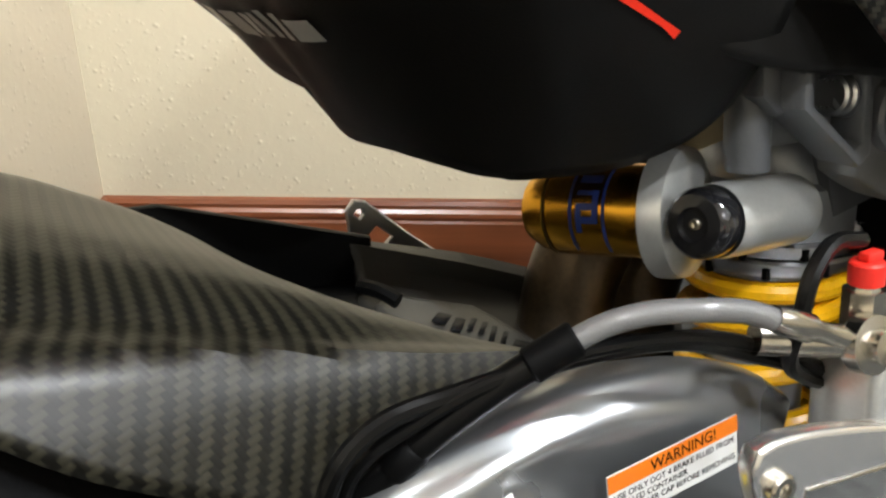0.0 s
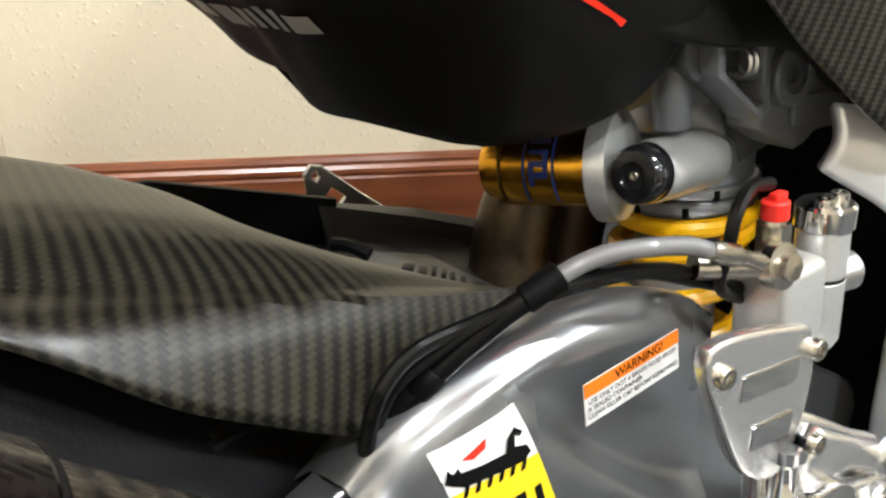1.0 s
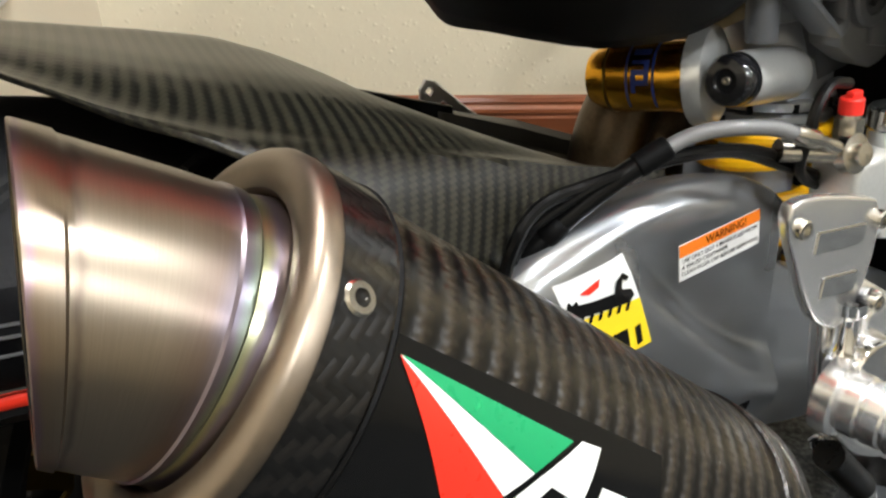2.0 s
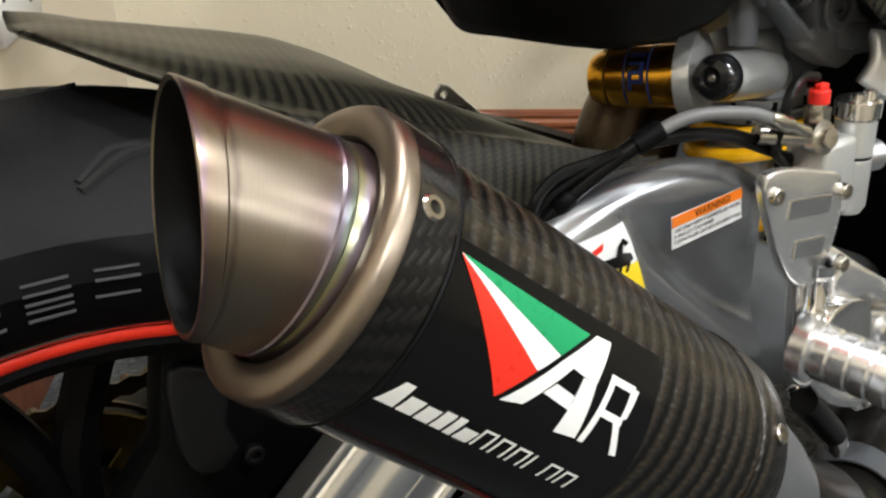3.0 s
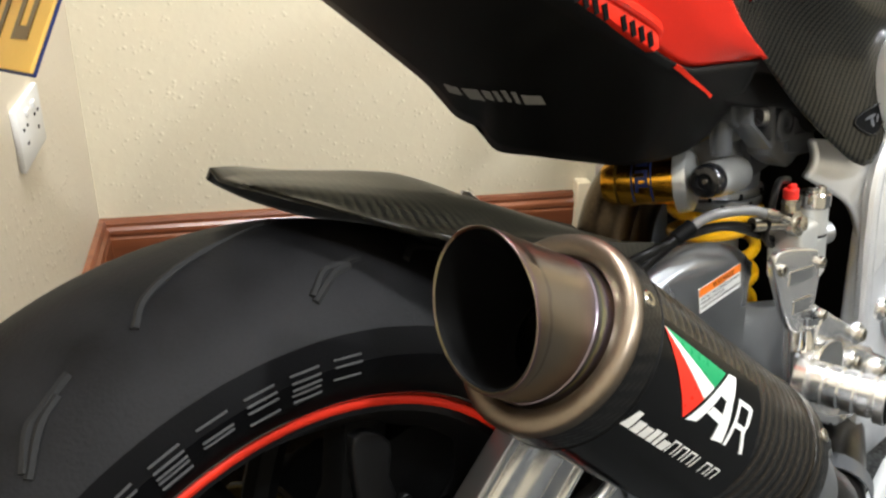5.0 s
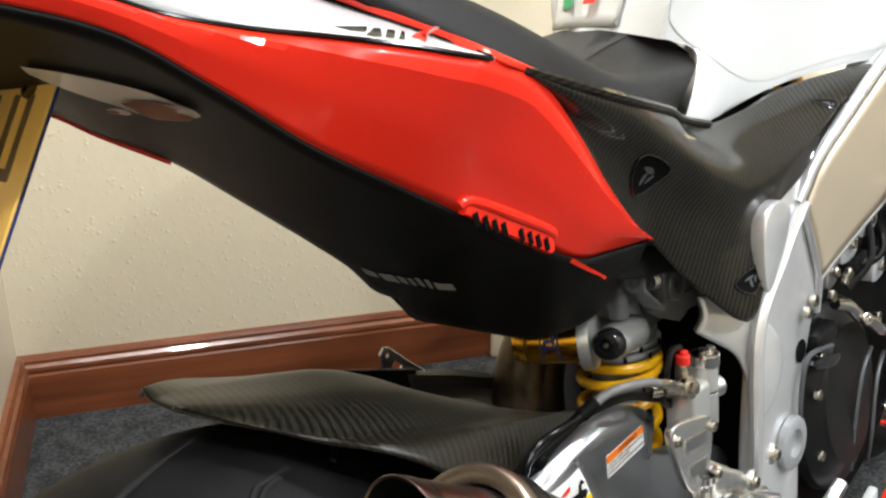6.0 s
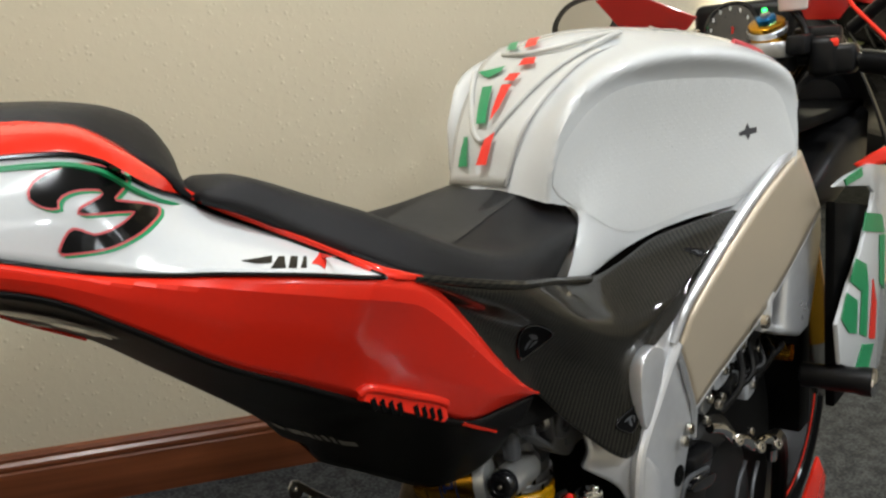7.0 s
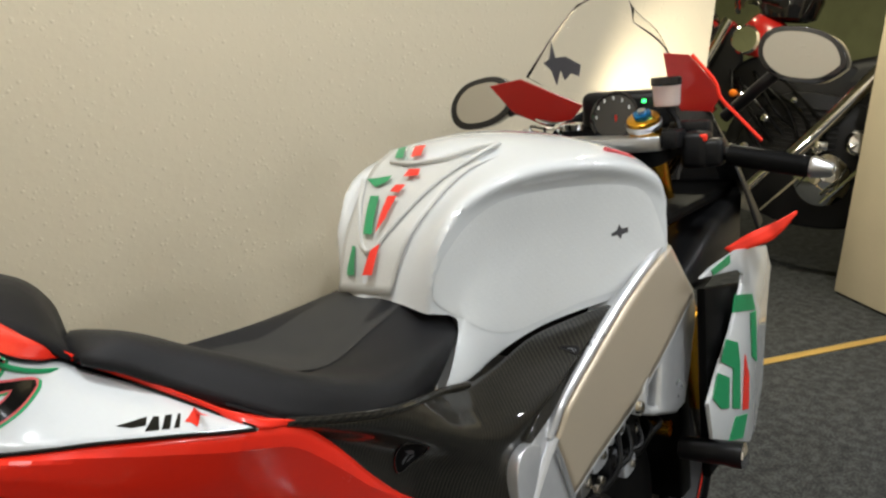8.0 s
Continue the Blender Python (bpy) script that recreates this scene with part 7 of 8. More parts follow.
part("wing_tip", skin([[(1.20, -0.225, 0.79), (1.23, -0.255, 0.81), (1.27, -0.285, 0.822), (1.30, -0.315, 0.838)], [(1.20, -0.235, 0.782), (1.24, -0.27, 0.79), (1.27, -0.29, 0.80), (1.30, -0.316, 0.834)]], 14, 3), RED_BRIGHT, bike, "red fairing wing tip", thick=0.005)
part("nose", skin([[(1.36, -0.24, 0.79), (1.45, -0.22, 0.80), (1.58, -0.12, 0.80), (1.62, 0, 0.80), (1.58, 0.12, 0.80), (1.45, 0.22, 0.80), (1.36, 0.24, 0.79)], [(1.34, -0.21, 0.90), (1.42, -0.18, 0.92), (1.55, -0.1, 0.92), (1.60, 0, 0.91), (1.55, 0.1, 0.92), (1.42, 0.18, 0.92), (1.34, 0.21, 0.90)], [(1.38, -0.16, 0.98), (1.42, -0.14, 1.0), (1.46, -0.08, 1.03), (1.49, 0, 1.03), (1.46, 0.08, 1.03), (1.42, 0.14, 1.0), (1.38, 0.16, 0.98)]], 30, 6), BLACK, bike, "black inner nose fairing", thick=0.003)
part("cockpit_panel", slab([(-0.23, 0.078), (-0.162, 0.088), (-0.043, 0.032), (-0.07, 0.005), (-0.131, -0.003), (-0.19, 0.025)], -0.0015, 0.0015, 0.001, 1, m=Matrix.Translation((1.27, 0, 1.0)) @ Matrix.Rotation(radians(-90), 4, "Z") @ Matrix.Rotation(radians(14), 4, "X")), RED_INNER, bike, "red inner fairing panel beside the dash")
bolt((1.268, 0.165, 1.074), (-1, 0, 0.2), 0.005, bike, BLACK, 0.003, "panel_screw")
part("cockpit_panel", slab([(0.096, 0.113), (0.141, 0.107), (0.179, 0.06), (0.19, 0.028), (0.174, 0.007), (0.121, 0.011), (0.101, 0.067)], -0.0015, 0.0015, 0.001, 1, m=Matrix.Translation((1.31, 0, 1.0)) @ Matrix.Rotation(radians(-90), 4, "Z") @ Matrix.Rotation(radians(6), 4, "X")), RED_INNER, bike, "red inner fairing panel beside the dash")
part("panel_edge", pipe([(1.305, -0.144, 1.106), (1.305, -0.182, 1.06), (1.305, -0.192, 1.031), (1.305, -0.22, 0.999), (1.305, -0.26, 0.956)], 0.0032, 30, 8), RED_BRIGHT, bike)
scr0 = [(1.28, 0.167, 1.088), (1.36, 0.15, 1.06), (1.46, 0.08, 1.04), (1.49, 0.01, 1.04), (1.45, -0.07, 1.04), (1.38, -0.10, 1.06), (1.33, -0.108, 1.075)]
scr1 = [(1.275, 0.14, 1.117), (1.34, 0.13, 1.11), (1.41, 0.07, 1.11), (1.43, 0.01, 1.11), (1.41, -0.05, 1.11), (1.36, -0.085, 1.11), (1.33, -0.09, 1.115)]
scr2 = [(1.28, 0.11, 1.155), (1.33, 0.105, 1.165), (1.37, 0.06, 1.17), (1.38, 0.01, 1.17), (1.37, -0.035, 1.165), (1.35, -0.065, 1.155), (1.325, -0.07, 1.14)]
scr3 = [(1.29, 0.066, 1.205), (1.315, 0.06, 1.215), (1.33, 0.04, 1.225), (1.335, 0.01, 1.23), (1.33, -0.015, 1.222), (1.325, -0.028, 1.20), (1.32, -0.034, 1.17)]
part("windscreen", skin([scr0, scr1, scr2, scr3], 40, 7), CLEAR, bike, "clear double-bubble windscreen", thick=0.001).visible_shadow = False
part("screen_rim", pipe(scr0[:1] + scr1[:1] + scr2[:1] + scr3 + scr2[-1:] + scr1[-1:] + scr0[-1:], 0.0004, 80, 6), TRANSLUCENT, bike)
part("screen_sticker", slab([(-0.111, 1.148), (-0.104, 1.119), (-0.084, 1.12), (-0.054, 1.103), (-0.058, 1.083), (-0.074, 1.089), (-0.087, 1.077), (-0.095, 1.096), (-0.104, 1.068), (-0.114, 1.097), (-0.129, 1.111), (-0.117, 1.118)], 1.282, 1.283, 0, m=Matrix.Rotation(radians(-90), 4, "Z")), SCREEN_INK, bike, "dark sticker on the screen")
dash = part("dash", block((0.05, 0.17, 0.07), (1.33, -0.015, 1.015), 0.015, 3, m=None), BLACK, bike, "black instrument cluster")
part("tachometer", spun([(0, 0.045), (-0.006, 0.047), (-0.008, 0.042), (-0.005, 0.04), (-0.005, 0.0005)], (1.29, -0.006, 1.006), (1, 0, -0.35), 32), BLACK_GLOSS, dash, "round black rev counter")
for k in range(9):
    a = radians(-30 + 30 * k)
    part("tick", block((0.002, 0.002, 0.006), (0, 0, 0), 0, m=Matrix.Translation((1.284, -0.006 - 0.034 * math.cos(a), 1.006 + 0.034 * math.sin(a)))), DECAL_WHITE, dash)
part("needle", block((0.002, 0.003, 0.035), (1.283, -0.01, 0.992), 0), DECAL_RED, dash)
part("neutral_lamp", block((0.004, 0.008, 0.006), (1.288, -0.062, 1.032), 0.001), glow("green_lamp", (0.05, 1.0, 0.2), 4.0), dash, "lit green neutral lamp")

# forks, clamp, bars
fd = V(-0.41, 0, 0.91).normalized()
for s in (-1, 1):
    top = V(1.165, s * 0.108, 1.0 if s < 0 else 0.972)
    fk = part("fork", spun([(-0.62, 0.03), (-0.40, 0.03), (-0.395, 0.026), (-0.04, 0.026), (0.0, 0.027)], top, fd, 28), GOLD, bike, "gold anodised fork leg")
    part("fork_cap", spun([(0.0, 0.027), (0.012, 0.027), (0.014, 0.024), (0.014, 0.0005)], top, fd, 32), GOLD, fk)
    part("cap_ring", spun([(-0.004, 0.029), (0.004, 0.03), (0.006, 0.0285)], top, fd, 32), ALU_SATIN, fk)
    part("preload_nut", spun([(0.013, 0.016), (0.021, 0.016), (0.022, 0.013), (0.022, 0.0005)], top, fd, 6), BLUE_ANOD, fk, "blue anodised adjuster")
    part("adjuster", spun([(0.02, 0.007), (0.027, 0.007), (0.0275, 0.0005)], top, fd, 16), ALU_SATIN, fk)
clamp = part("top_clamp", slab([(1.10, -0.03), (1.12, -0.10), (1.145, -0.14), (1.185, -0.145), (1.205, -0.11), (1.18, -0.06), (1.185, 0.0), (1.18, 0.06), (1.205, 0.11), (1.185, 0.145), (1.145, 0.14), (1.12, 0.10), (1.10, 0.03)], -0.012, 0.012, 0.004, 2, smooth=60, m=Matrix.Translation((0.0, 0, 0.970)) @ Matrix.Rotation(radians(-90), 4, "X")), ALU_SATIN, bike, "alloy top clamp")
part("ignition_key", joined(spun([(0, 0.018), (0.01, 0.02), (0.012, 0.016), (0.012, 0.0005)], (1.12, 0.0, 0.998), (0, 0, 1), 24), pipe([(1.11, 0.03, 1.012), (1.09, 0.05, 1.02), (1.08, 0.03, 1.015), (1.10, 0.01, 1.012)], 0.0018, 24, 6, closed=True)), CHROME, bike, "ignition barrel with a key ring")
for s in (-1, 1):
    bar = part("clip_on_bar", pipe([(1.19, s * 0.12, 0.955), (1.20, s * 0.22, 0.948), (1.203, s * 0.36, 0.925)], 0.011, 16, 14), BLACK, bike, "black clip-on handlebar")
    part("grip", pipe([(1.20, s * 0.235, 0.945), (1.203, s * 0.355, 0.924)], 0.0175, 14, 16), BLACK_MATT, bar, "black rubber grip")
    part("bar_end", spun([(0, 0.016), (0.004, 0.018), (0.03, 0.012), (0.034, 0.009), (0.0345, 0.0005)], (1.203, s * 0.357, 0.924), (0.02, s, -0.16), 24), ALU_SATIN, bar, "silver bar end")
    part("switch_gear", block((0.04, 0.05, 0.045), (1.195, s * 0.205, 0.95), 0.01, 3), BLACK, bar)
    part("lever", pipe([(1.22, s * 0.17, 0.95), (1.26, s * 0.24, 0.94), (1.255, s * 0.36, 0.915)], 0.006, 20, 8), BLACK, bar)
    part("bar_clamp", spun([(-0.03, 0.037), (-0.03, 0.04), (0.0, 0.04), (0.0, 0.037)], V(1.165, s * 0.108, 1.0) - fd * 0.03, fd, 24), BLACK, bar)
    if s < 0:
        part("kill_switch", block((0.012, 0.014, 0.012), (1.178, -0.2, 0.975), 0.003), RED_BRIGHT, bar, "red kill switch")
hub = part("throttle_housing", joined(block((0.05, 0.045, 0.06), (1.195, -0.185, 0.955), 0.012, 3), block((0.03, 0.07, 0.03), (1.225, -0.165, 0.985), 0.008, 2), block((0.05, 0.03, 0.03), (1.17, -0.155, 0.975), 0.006, 2)), BLACK, bike, "black throttle housing and brake master cylinder")
for k in range(4):
    part("cable", pipe([(1.20 + 0.012 * k, -0.17, 0.97 - 0.008 * k), (1.23 + 0.01 * k, -0.14 + 0.01 * k, 0.93), (1.24, -0.10, 0.88 - 0.01 * k)], 0.004 + 0.001 * (k % 2), 20, 8), HOSE_BLACK, hub)
for k in range(3):
    part("key", pipe([(1.09 + 0.012 * k, 0.055 - 0.02 * k, 0.985), (1.085 + 0.012 * k, 0.06 - 0.02 * k, 1.008 - 0.004 * k), (1.10, 0.035 - 0.012 * k, 1.003)], 0.0028, 14, 6), CHROME, bike, "bright key on a ring")
pot = part("fluid_pot", spun([(0, 0.019), (0.002, 0.021), (0.032, 0.023), (0.034, 0.024)], (1.20, -0.135, 1.026), (0, 0, 1), 24), TRANSLUCENT, bike, "translucent brake fluid pot with a black lid")
part("lid", spun([(0.034, 0.024), (0.036, 0.0255), (0.046, 0.0255), (0.048, 0.023), (0.0485, 0.0005)], (1.20, -0.135, 1.026), (0, 0, 1), 24), BLACK_GLOSS, pot)
part("pot_stay", pipe([(1.20, -0.135, 1.026), (1.205, -0.15, 1.0), (1.20, -0.16, 0.96)], 0.005, 10, 8), BLACK, pot)
part("inner_duct", slab([(1.06, 0.77), (1.25, 0.83), (1.42, 0.86), (1.40, 0.76), (1.2, 0.72), (1.06, 0.74)], -0.2, -0.1, 0.02, 3), BLACK, bike, "black inner fairing duct")
part("cockpit_floor", block((0.40, 0.36, 0.02), (1.25, 0, 0.86), 0.006), BLACK_MATT, bike)


def mirror(s, c):
    """A rear-view mirror on its stalk: c is the middle of its glass."""
    c = V(*c)
    m = frame_on(c, (0.10, -s * 1, 0.10), (-0.93, -0.1 * s, 0.10))
    out = [(-0.062, -0.006), (-0.045, 0.022), (-0.005, 0.038), (0.045, 0.038), (0.066, 0.02), (0.062, -0.008), (0.03, -0.032), (-0.025, -0.036), (-0.055, -0.02)]
    if s > 0:
        out = [(-a * 0.92, b) for a, b in out]
    mm = m @ Matrix.Rotation(radians(90), 4, "X")
    body = part("mirror", slab([(a * (1.15 if s < 0 else 1.24), b * (1.22 if s < 0 else 1.3)) for a, b in out], -0.028, 0.0, 0.008, 3, smooth=40, m=mm), BLACK_GLOSS, bike, "black rear-view mirror")
    part("mirror_glass", slab(out, -0.001, 0.0015, 0, smooth=40, m=mm), MIRROR, body)
    foot = V(1.40, s * 0.17, 0.99)
    part("stalk", pipe([c + V(0.02, -s * 0.045, -0.025), (c + foot) / 2 + V(0, 0, 0.005), foot], 0.011, 16, 12), BLACK, body)


mirror(1, (1.33, 0.293, 1.044))
mirror(-1, (1.36, -0.313, 1.09))
for s in (-1, 1):
    part("lower_fork", spun([(-0.76, 0.022), (-0.62, 0.024)], V(1.165, s * 0.108, 1.0), fd, 20), STEEL, bike)
    hl = part("headlight", spun([(0, 0.05), (0.02, 0.045), (0.025, 0.0005)], (1.56, s * 0.09, 0.86), (1, 0, -0.05), 24), glow("headlight_lens", (1.0, 0.93, 0.8), 6.0), bike, "lit headlight")
for s in (-1, 1):
    part("lamp_shell", spun([(-0.055, 0.0005), (-0.05, 0.04), (-0.02, 0.056), (0.01, 0.058)], (1.55, s * 0.09, 0.86), (1, 0, -0.05), 24), BLACK, bike)
part("side_stand", pipe([(0.62, 0.16, 0.28), (0.66, 0.24, 0.15), (0.70, 0.33, 0.062)], 0.011, 14, 10), BLACK, bike, "black side stand")
L = bpy.data.lights.new("headlight_beam", "SPOT")
L.energy, L.color, L.spot_size, L.spot_blend, L.shadow_soft_size = 26, (1.0, 0.9, 0.72), radians(120), 0.6, 0.05
lo = new("headlight_beam", L)
lo.matrix_world = LEANED @ look((1.66, 0.05, 0.87), (2.7, 0.12, 0.95))


# tank pad, stripes and trims
def tank_point(u, v):
    """A place on the tank's rear face: u 0..1 upwards, v from the middle to the near shoulder (0..1), far side negative."""
    side = TC if v < 0 else 0
    a, b, c = t_c, t_a, t_b
    k = u * 7
    i = min(int(k), 6)
    f = k - i
    row = []
    for ln in (a, b, c):
        row.append(Vector(ln[i]).lerp(Vector(ln[i + 1]), f))
    w = abs(v)
    p = row[0].lerp(row[1], w * 1.6) if w < 0.625 else row[1].lerp(row[2], (w - 0.625) / 0.375)
    if v < 0:
        p.y = 2 * TC - p.y
    nx = Vector((-1, 0, 1.2)).normalized() if u < 0.6 else Vector((-0.3, 0, 1)).normalized()
    return p + nx * 0.0


def on_tank(pairs, lift, n=16):
    return [tuple(tank_point(u, v) + Vector((-0.7, 0, 0.7)) * lift) for u, v in pairs]


pad = part("tank_pad", skin([on_tank([(0.02, -0.55), (0.3, -0.58), (0.6, -0.62), (0.8, -0.66)], 0.0025), on_tank([(0.02, -0.2), (0.3, -0.2), (0.6, -0.2), (0.85, -0.2)], 0.0035), on_tank([(0.02, 0.2), (0.3, 0.2), (0.6, 0.2), (0.85, 0.2)], 0.0035), on_tank([(0.02, 0.60), (0.3, 0.63), (0.6, 0.66), (0.8, 0.7)], 0.0025)], 24, 5), WHITE_GRIP, tank, "clear ribbed tank pad", thick=-0.002)
TD = (-0.84, -0.05, 0.54)
TF = frame_on((0.64, 0.0, 0.95), (0, -1, 0), TD)


def tank_mark(name, pts, material, lift):
    """A cut shape laid on the tank's rear face."""
    o = [TF.inverted() @ Vector(q) for q in pts]
    return part(name, laid(sheet([(q.x, q.y) for q in o], TF, 0, 2), tank, TD, lift, 0.12), material, tank)


for pts in ([(0.570, 0.046, 0.8725), (0.5565, 0.020, 0.8773), (0.579, 0.032, 0.9077), (0.587, 0.050, 0.905)], [(0.585, 0.024, 0.921), (0.583, 0.009, 0.922), (0.6286, 0.028, 0.961), (0.635, 0.047, 0.9595)], [(0.6656, 0.075, 0.9765), (0.66, 0.029, 0.982), (0.6506, 0.030, 0.976), (0.647, 0.046, 0.969)], [(0.705, 0.056, 0.9987), (0.745, 0.078, 1.007), (0.746, 0.065, 1.010), (0.698, 0.038, 0.9994)]):
    tank_mark("stripe", pts, DECAL_GREEN, 0.0088)
for pts in ([(0.555, 0.0063, 0.8785), (0.558, -0.006, 0.8786), (0.578, -0.006, 0.9124), (0.571, 0.0037, 0.9053)], [(0.584, 0.005, 0.923), (0.5994, -0.0004, 0.938), (0.627, 0.0, 0.9614), (0.626, 0.0134, 0.9614)], [(0.632, 0.014, 0.966), (0.642, 0.012, 0.973), (0.643, -0.003, 0.973), (0.631, 0.0, 0.965)], [(0.655, 0.008, 0.981), (0.6695, 0.009, 0.989), (0.671, -0.007, 0.989), (0.66, -0.011, 0.982)], [(0.695, 0.023, 1.0003), (0.735, 0.043, 1.011), (0.733, 0.024, 1.012), (0.699, 0.010, 1.0026)]):
    tank_mark("stripe", pts, DECAL_RED, 0.0088)
up = V(-0.6, -0.3, 0.74)
for line in ([(0.660, 0.080, 0.975), (0.620, 0.058, 0.95), (0.583, 0.031, 0.914), (0.572, 0.015, 0.903), (0.5705, 0.009, 0.9035), (0.575, 0.002, 0.909), (0.5974, -0.0115, 0.9335), (0.652, -0.036, 0.9732), (0.714, -0.061, 1.0), (0.755, -0.0686, 1.0095)], [(0.697, 0.061, 0.9945), (0.684, 0.03, 0.994), (0.682, 0.012, 0.9945), (0.699, -0.024, 0.9994), (0.731, -0.047, 1.0068), (0.755, -0.0676, 1.0098)]):
    part("pad_rib", pipe([Vector(q) + up * 0.0058 for q in line], 0.0030, 70, 8), WHITE_GRIP, tank)
    part("rib_edge", pipe([Vector(q) + up * 0.0052 + V(0.0015, -0.0034, 0.0) for q in line], 0.0010, 70, 6), DECAL_GREY, tank)
part("pad_line", pipe(on_tank([(0.02, 0.61), (0.3, 0.64), (0.6, 0.67), (0.8, 0.71)], 0.0035), 0.0011, 30, 6), DECAL_GREY, tank)
KW = (-0.345, -0.937, -0.05)
KM = frame_on((0.75, -0.14, 0.88), (0.937, -0.345, 0), KW)
knee = [KM.inverted() @ Vector(q) for q in ((0.552, -0.087, 0.862), (0.562, -0.094, 0.896), (0.583, -0.101, 0.918), (0.62, -0.11, 0.941), (0.669, -0.125, 0.955), (0.765, -0.152, 0.955), (0.861, -0.188, 0.945), (0.914, -0.206, 0.926), (0.942, -0.213, 0.875), (0.945, -0.214, 0.842), (0.88, -0.188, 0.806), (0.79, -0.151, 0.797), (0.70, -0.116, 0.786), (0.64, -0.108, 0.80), (0.585, -0.102, 0.832))]
part("knee_grip", laid(sheet([(q.x, q.y) for q in knee], KM, 60, 6), tank, KW, 0.0008), GRIP_PANEL, tank, "clear textured knee grip film")
part("knee_mark", laid(sheet([(0.112, 0.0), (0.122, 0.003), (0.126, 0.011), (0.130, 0.004), (0.142, 0.004), (0.142, -0.003), (0.131, -0.004), (0.128, -0.011), (0.123, -0.004), (0.112, -0.004)], KM, 0, 2), tank, KW, 0.0014), MARK_DARK, tank, "small grey maker's mark")
part("tank_trim", pipe([(0.87, -0.165, 0.992), (0.92, -0.18, 0.975), (0.965, -0.18, 0.95)], 0.0032, 14, 8), DECAL_PINK, tank, "red trim at the front of the tank")

# ---- the next bay: a red and black tourer with bright pipes ----
far_bike = tagged(new("cruiser_motorcycle"), "red and black cruiser motorcycle with chrome pipes", "motorcycle")
far_bike.matrix_world = pose(3.22, 2.02, 0.0, 4, 0, 129) @ Matrix.Scale(1.14, 4)
FR, FB, FC = RED_INNER, BLACK, CHROME


def torus(r, t, c, seg=48):
    return pipe([(c[0] + r * math.cos(2 * math.pi * k / seg), c[1], c[2] + r * math.sin(2 * math.pi * k / seg)) for k in range(seg)], t, seg, 14, closed=True)


for x in (-0.75, 0.75):
    w = part("wheel", torus(0.25, 0.062, (x, 0, 0.312)), RUBBER, far_bike, "black road wheel")
    part("rim", torus(0.2, 0.014, (x, 0, 0.312)), FC, w)
    for k in range(9):
        a = 2 * math.pi * k / 9
        part("spoke", pipe([(x, 0, 0.312), (x + 0.19 * math.cos(a), 0, 0.312 + 0.19 * math.sin(a))], 0.007, 4, 6, straight=True), FC, w)
part("tank", skin([[(0.2, -0.02, 0.82), (0.27, -0.13, 0.84), (0.38, -0.13, 0.86), (0.46, -0.03, 0.87)], [(0.2, 0, 0.90), (0.27, -0.10, 0.96), (0.38, -0.09, 1.0), (0.46, -0.02, 0.95)], [(0.2, 0, 0.91), (0.27, 0, 0.99), (0.38, 0, 1.04), (0.46, 0, 0.97)], [(0.2, 0, 0.90), (0.27, 0.10, 0.96), (0.38, 0.09, 1.0), (0.46, 0.02, 0.95)], [(0.2, 0.02, 0.82), (0.27, 0.13, 0.84), (0.38, 0.13, 0.86), (0.46, 0.03, 0.87)]], 24, 5), FR, far_bike, "red fuel tank")
part("seat", skin([[(-0.55, -0.13, 0.90), (-0.2, -0.16, 0.82), (0.1, -0.1, 0.78)], [(-0.55, -0.1, 0.98), (-0.2, -0.13, 0.92), (0.1, -0.08, 0.84)], [(-0.55, 0, 1.0), (-0.2, 0, 0.93), (0.1, 0, 0.85)], [(-0.55, 0.1, 0.98), (-0.2, 0.13, 0.92), (0.1, 0.08, 0.84)], [(-0.55, 0.13, 0.90), (-0.2, 0.16, 0.82), (0.1, 0.1, 0.78)]], 20, 4), VINYL, far_bike, "black saddle")
eng2 = part("engine", slab([(-0.2, 0.3), (-0.2, 0.6), (0.0, 0.72), (0.25, 0.72), (0.4, 0.5), (0.3, 0.25), (0.0, 0.2)], -0.14, 0.14, 0.03, 2, smooth=30), FB, far_bike, "black and chrome engine")
for k in range(8):
    part("fin", block((0.2, 0.32, 0.008), (0.12, 0, 0.52 + 0.022 * k), 0.002), BLACK, eng2)
part("cover", spun([(0, 0.11), (0.02, 0.105), (0.04, 0.07), (0.045, 0.001)], (0.05, -0.14, 0.4), (0, -1, 0), 32), FC, eng2, "chrome engine cover")
part("cover", spun([(0, 0.11), (0.02, 0.105), (0.04, 0.07), (0.045, 0.001)], (0.05, 0.14, 0.4), (0, 1, 0), 32), FC, eng2, "chrome engine cover")
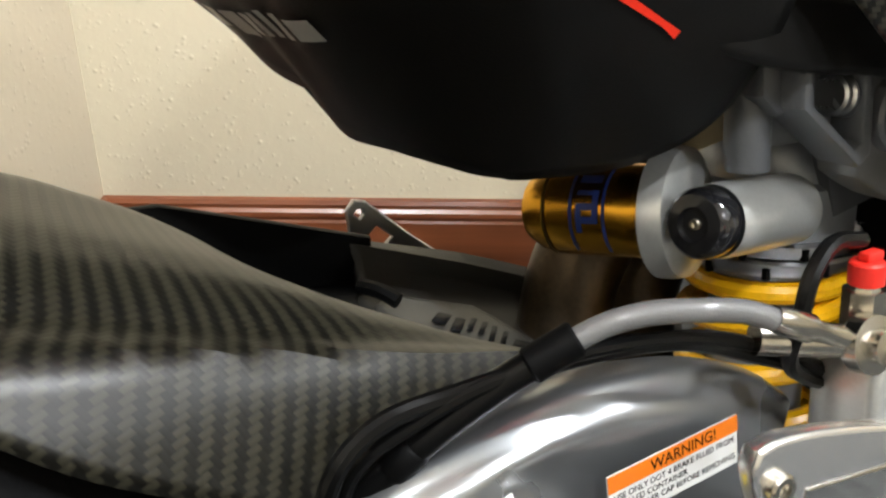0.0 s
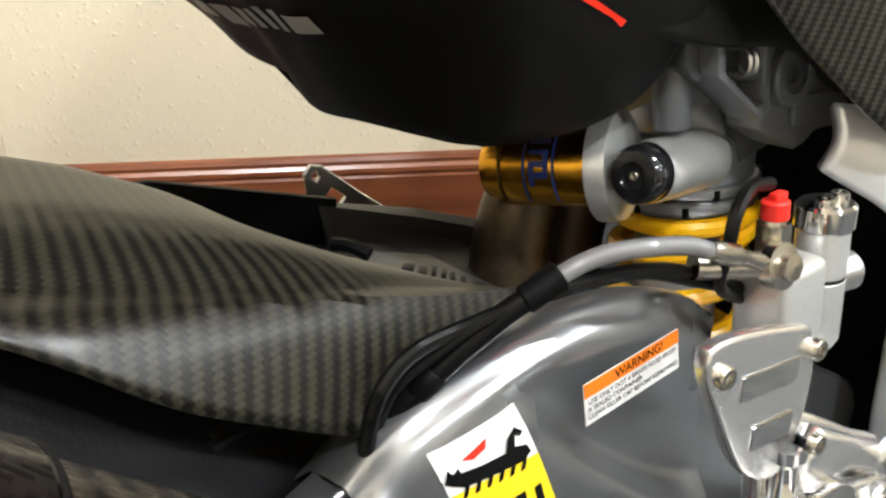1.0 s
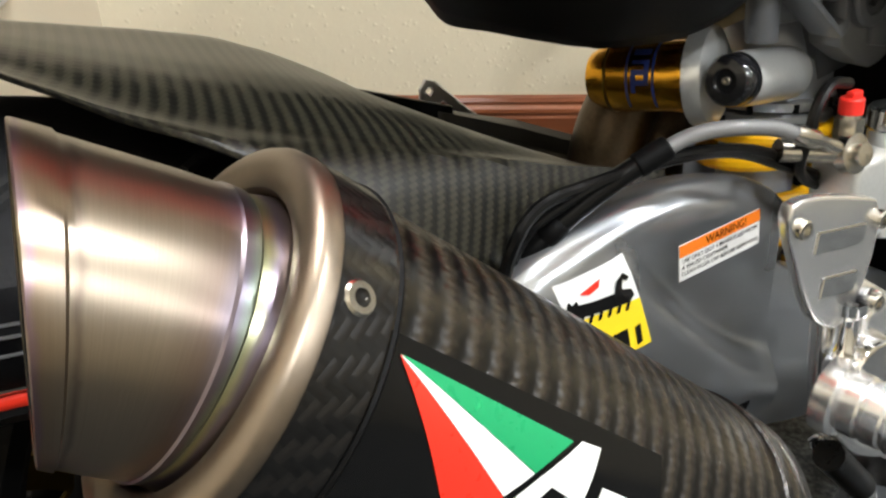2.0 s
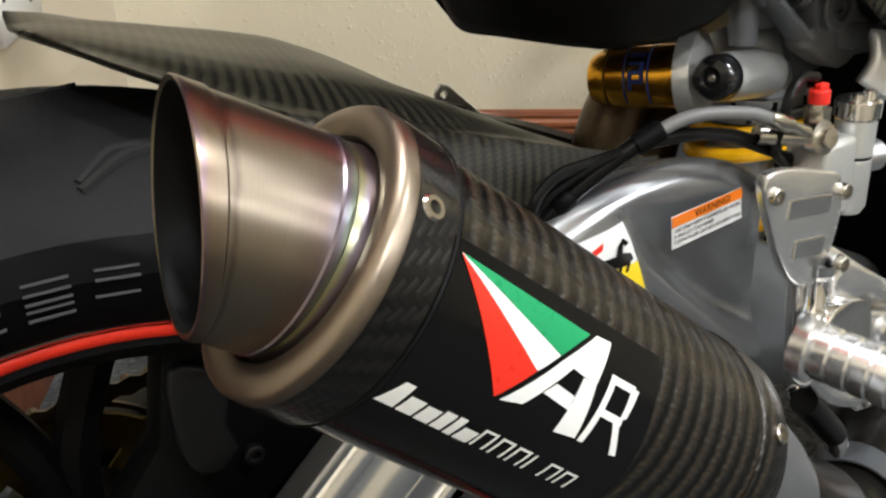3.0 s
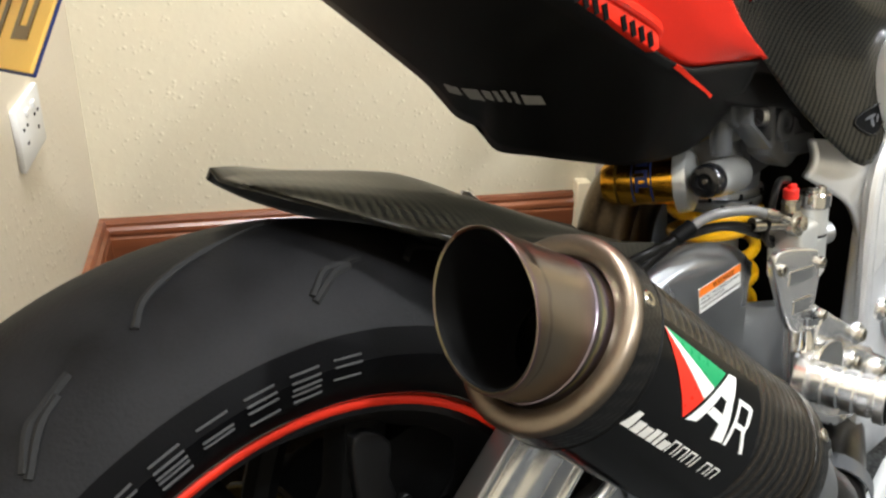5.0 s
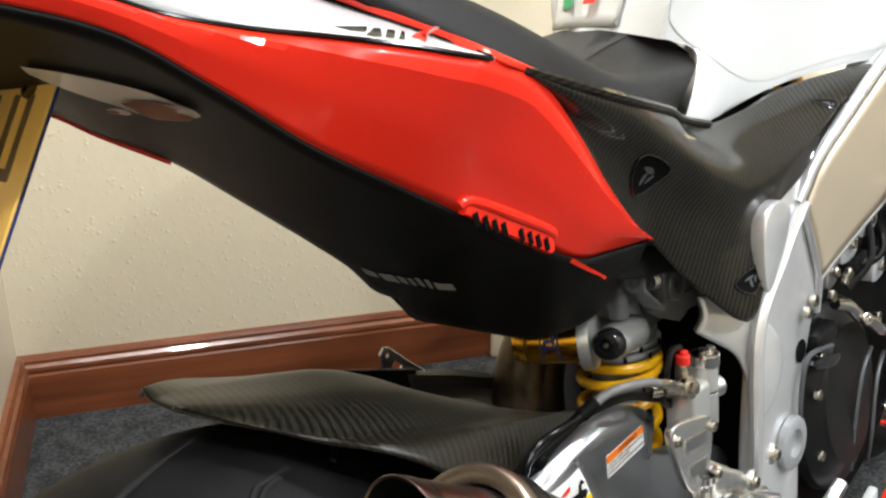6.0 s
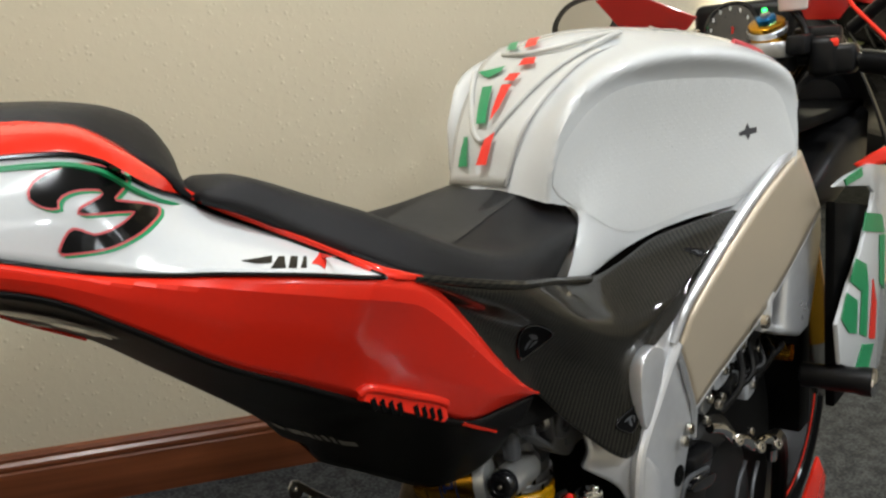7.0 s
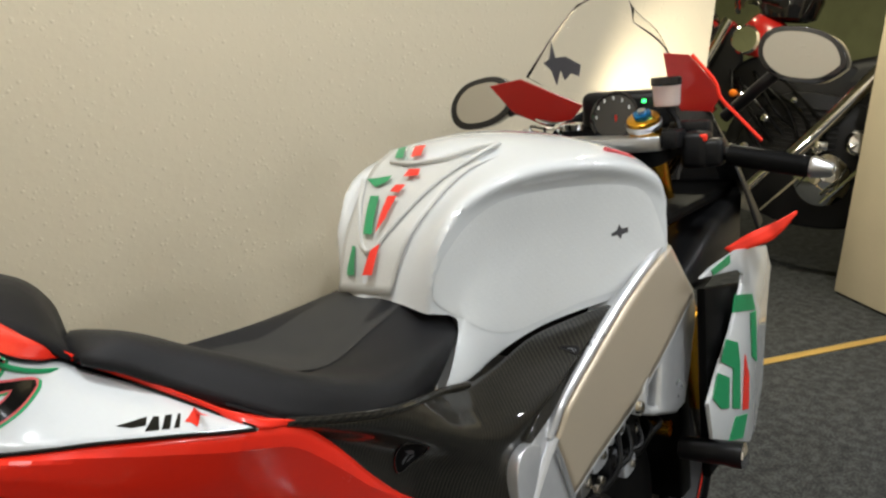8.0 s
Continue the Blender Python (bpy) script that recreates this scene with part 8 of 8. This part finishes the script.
for s in (-1, 1):
    part("silencer", pipe([(0.177, s * 0.24, 0.49), (0.082, s * 0.24, 0.611), (-0.101, s * 0.24, 0.857), (-0.28, s * 0.24, 1.09)], 0.031, 30, 18), FC, far_bike, "long upswept chrome silencer")
    part("down_pipe", pipe([(0.42, s * 0.12, 0.50), (0.46, s * 0.18, 0.2), (0.42, s * 0.2, 0.22), (0.25, s * 0.2, 0.43)], 0.022, 40, 14), FC, far_bike, "chrome exhaust pipe")
    part("fork", pipe([(0.78, s * 0.09, 0.31), (0.5, s * 0.09, 1.0)], 0.024, 8, 14), FC, far_bike, "chrome fork leg")
    part("handlebar", pipe([(0.48, 0, 1.04), (0.46, s * 0.2, 1.10), (0.3, s * 0.4, 1.06)], 0.013, 20, 10), FC, far_bike)
    part("grip", pipe([(0.36, s * 0.33, 1.075), (0.28, s * 0.43, 1.05)], 0.019, 8, 12), FB, far_bike)
    part("indicator", spun([(0, 0.03), (0.03, 0.034), (0.045, 0.02), (0.047, 0.001)], (0.62, s * 0.18, 0.92), (1, 0, 0), 20), DECAL_ORANGE, far_bike, "amber indicator")
part("air_box", slab([(-0.12, 0.66), (-0.14, 0.80), (0.1, 0.87), (0.38, 0.86), (0.46, 0.76), (0.3, 0.70)], -0.12, 0.12, 0.03, 3, smooth=30), FB, far_bike, "black air box under the tank")
part("lower_frame", slab([(-0.10, 0.30), (-0.16, 0.62), (0.02, 0.70), (0.36, 0.70), (0.46, 0.42), (0.30, 0.27)], -0.10, 0.10, 0.03, 3, smooth=30), FB, far_bike, "black frame and gearbox")
for k in range(6):
    part("cooling_fin", block((0.17, 0.30, 0.007), (0.25, 0, 0.50 + 0.026 * k), 0.002), BLACK, far_bike)
for k in range(7):
    part("cable", pipe([(0.46 - 0.03 * k, 0.13, 0.80 - 0.03 * (k % 3)), (0.42 - 0.05 * k, 0.18 + 0.01 * (k % 2), 0.66), (0.30 - 0.04 * k, 0.17, 0.50 + 0.03 * (k % 4))], 0.006 + 0.002 * (k % 2), 20, 8), HOSE_BLACK, far_bike)
for x, z, r in ((-0.06, 0.56, 0.052), (0.09, 0.53, 0.028), (0.30, 0.62, 0.02), (0.36, 0.50, 0.022), (0.20, 0.70, 0.016), (0.40, 0.70, 0.014)):
    part("bright_cap", spun([(0, r), (0.012, r * 0.96), (0.026, r * 0.7), (0.03, 0.001)], (x, 0.18, z), (0, 1, 0.1), 24), FC, far_bike, "chrome cap")
part("stay_bar", pipe([(0.04, 0.22, 0.314), (-0.034, 0.22, 0.407), (-0.108, 0.22, 0.501)], 0.011, 14, 10), FC, far_bike, "chrome stay bar")
part("stay_bar", pipe([(0.26, 0.22, 0.256), (0.20, 0.22, 0.33), (0.14, 0.22, 0.403)], 0.006, 14, 8), FC, far_bike, "chrome stay bar")
part("silencer_clamp", block((0.05, 0.03, 0.035), (0.075, 0.245, 0.54), 0.006, 2), FC, far_bike)
part("indicator", spun([(0, 0.014), (0.02, 0.016), (0.03, 0.008), (0.031, 0.001)], (0.428, 0.20, 0.708), (0.3, 1, 0), 16), DECAL_ORANGE, far_bike, "amber indicator")
part("head_shell", spun([(0, 0.02), (0.03, 0.05), (0.06, 0.058), (0.07, 0.05), (0.072, 0.001)], (0.40, 0.15, 0.92), (0.3, 1, 0), 28), FC, far_bike, "chrome lamp shell")
part("leg_shield", slab([(0.45, 0.62), (0.55, 0.74), (0.57, 0.95), (0.47, 0.97), (0.42, 0.80)], 0.04, 0.07, 0.01, 2, smooth=24), FB, far_bike, "black fairing lower")
part("headlight", spun([(0, 0.03), (0.04, 0.085), (0.1, 0.092), (0.11, 0.08), (0.112, 0.001)], (0.55, 0, 0.98), (1, 0, 0), 32), FC, far_bike, "chrome headlight")
part("mudguard", pipe([(0.55, 0, 0.58), (0.66, 0, 0.66), (0.8, 0, 0.66), (0.95, 0, 0.58), (1.03, 0, 0.46)], 0.07, 30, 14), FR, far_bike, "red front mudguard")
part("mudguard", pipe([(-0.45, 0, 0.6), (-0.6, 0, 0.68), (-0.8, 0, 0.68), (-1.0, 0, 0.56), (-1.07, 0, 0.42)], 0.09, 30, 14), FR, far_bike, "red rear mudguard")
part("rack", pipe([(-0.1, -0.14, 0.95), (-0.16, -0.14, 1.04), (-0.6, -0.13, 1.06), (-0.66, 0, 1.06), (-0.6, 0.13, 1.06), (-0.16, 0.14, 1.04), (-0.1, 0.14, 0.95)], 0.011, 30, 8), FR, far_bike, "red grab rail")
helmet = tagged(new("crash_helmet"), "black crash helmet with a blue, white and red front", "helmet")
helmet.matrix_world = far_bike.matrix_world @ Matrix.Translation((0.28, 0, 1.12))
part("shell", spun([(-0.11, 0.08), (-0.1, 0.11), (-0.03, 0.132), (0.04, 0.128), (0.1, 0.09), (0.13, 0.03), (0.132, 0.001)], seg=32), BLACK_GLOSS, helmet)
part("red_flash", spun([(0.02, 0.132), (0.06, 0.121)], seg=32), DECAL_RED, helmet)
part("white_flash", spun([(0.062, 0.121), (0.09, 0.101)], seg=32), DECAL_WHITE, helmet)
part("blue_flash", spun([(0.092, 0.1), (0.115, 0.065)], seg=32), BLUE_ANOD, helmet)
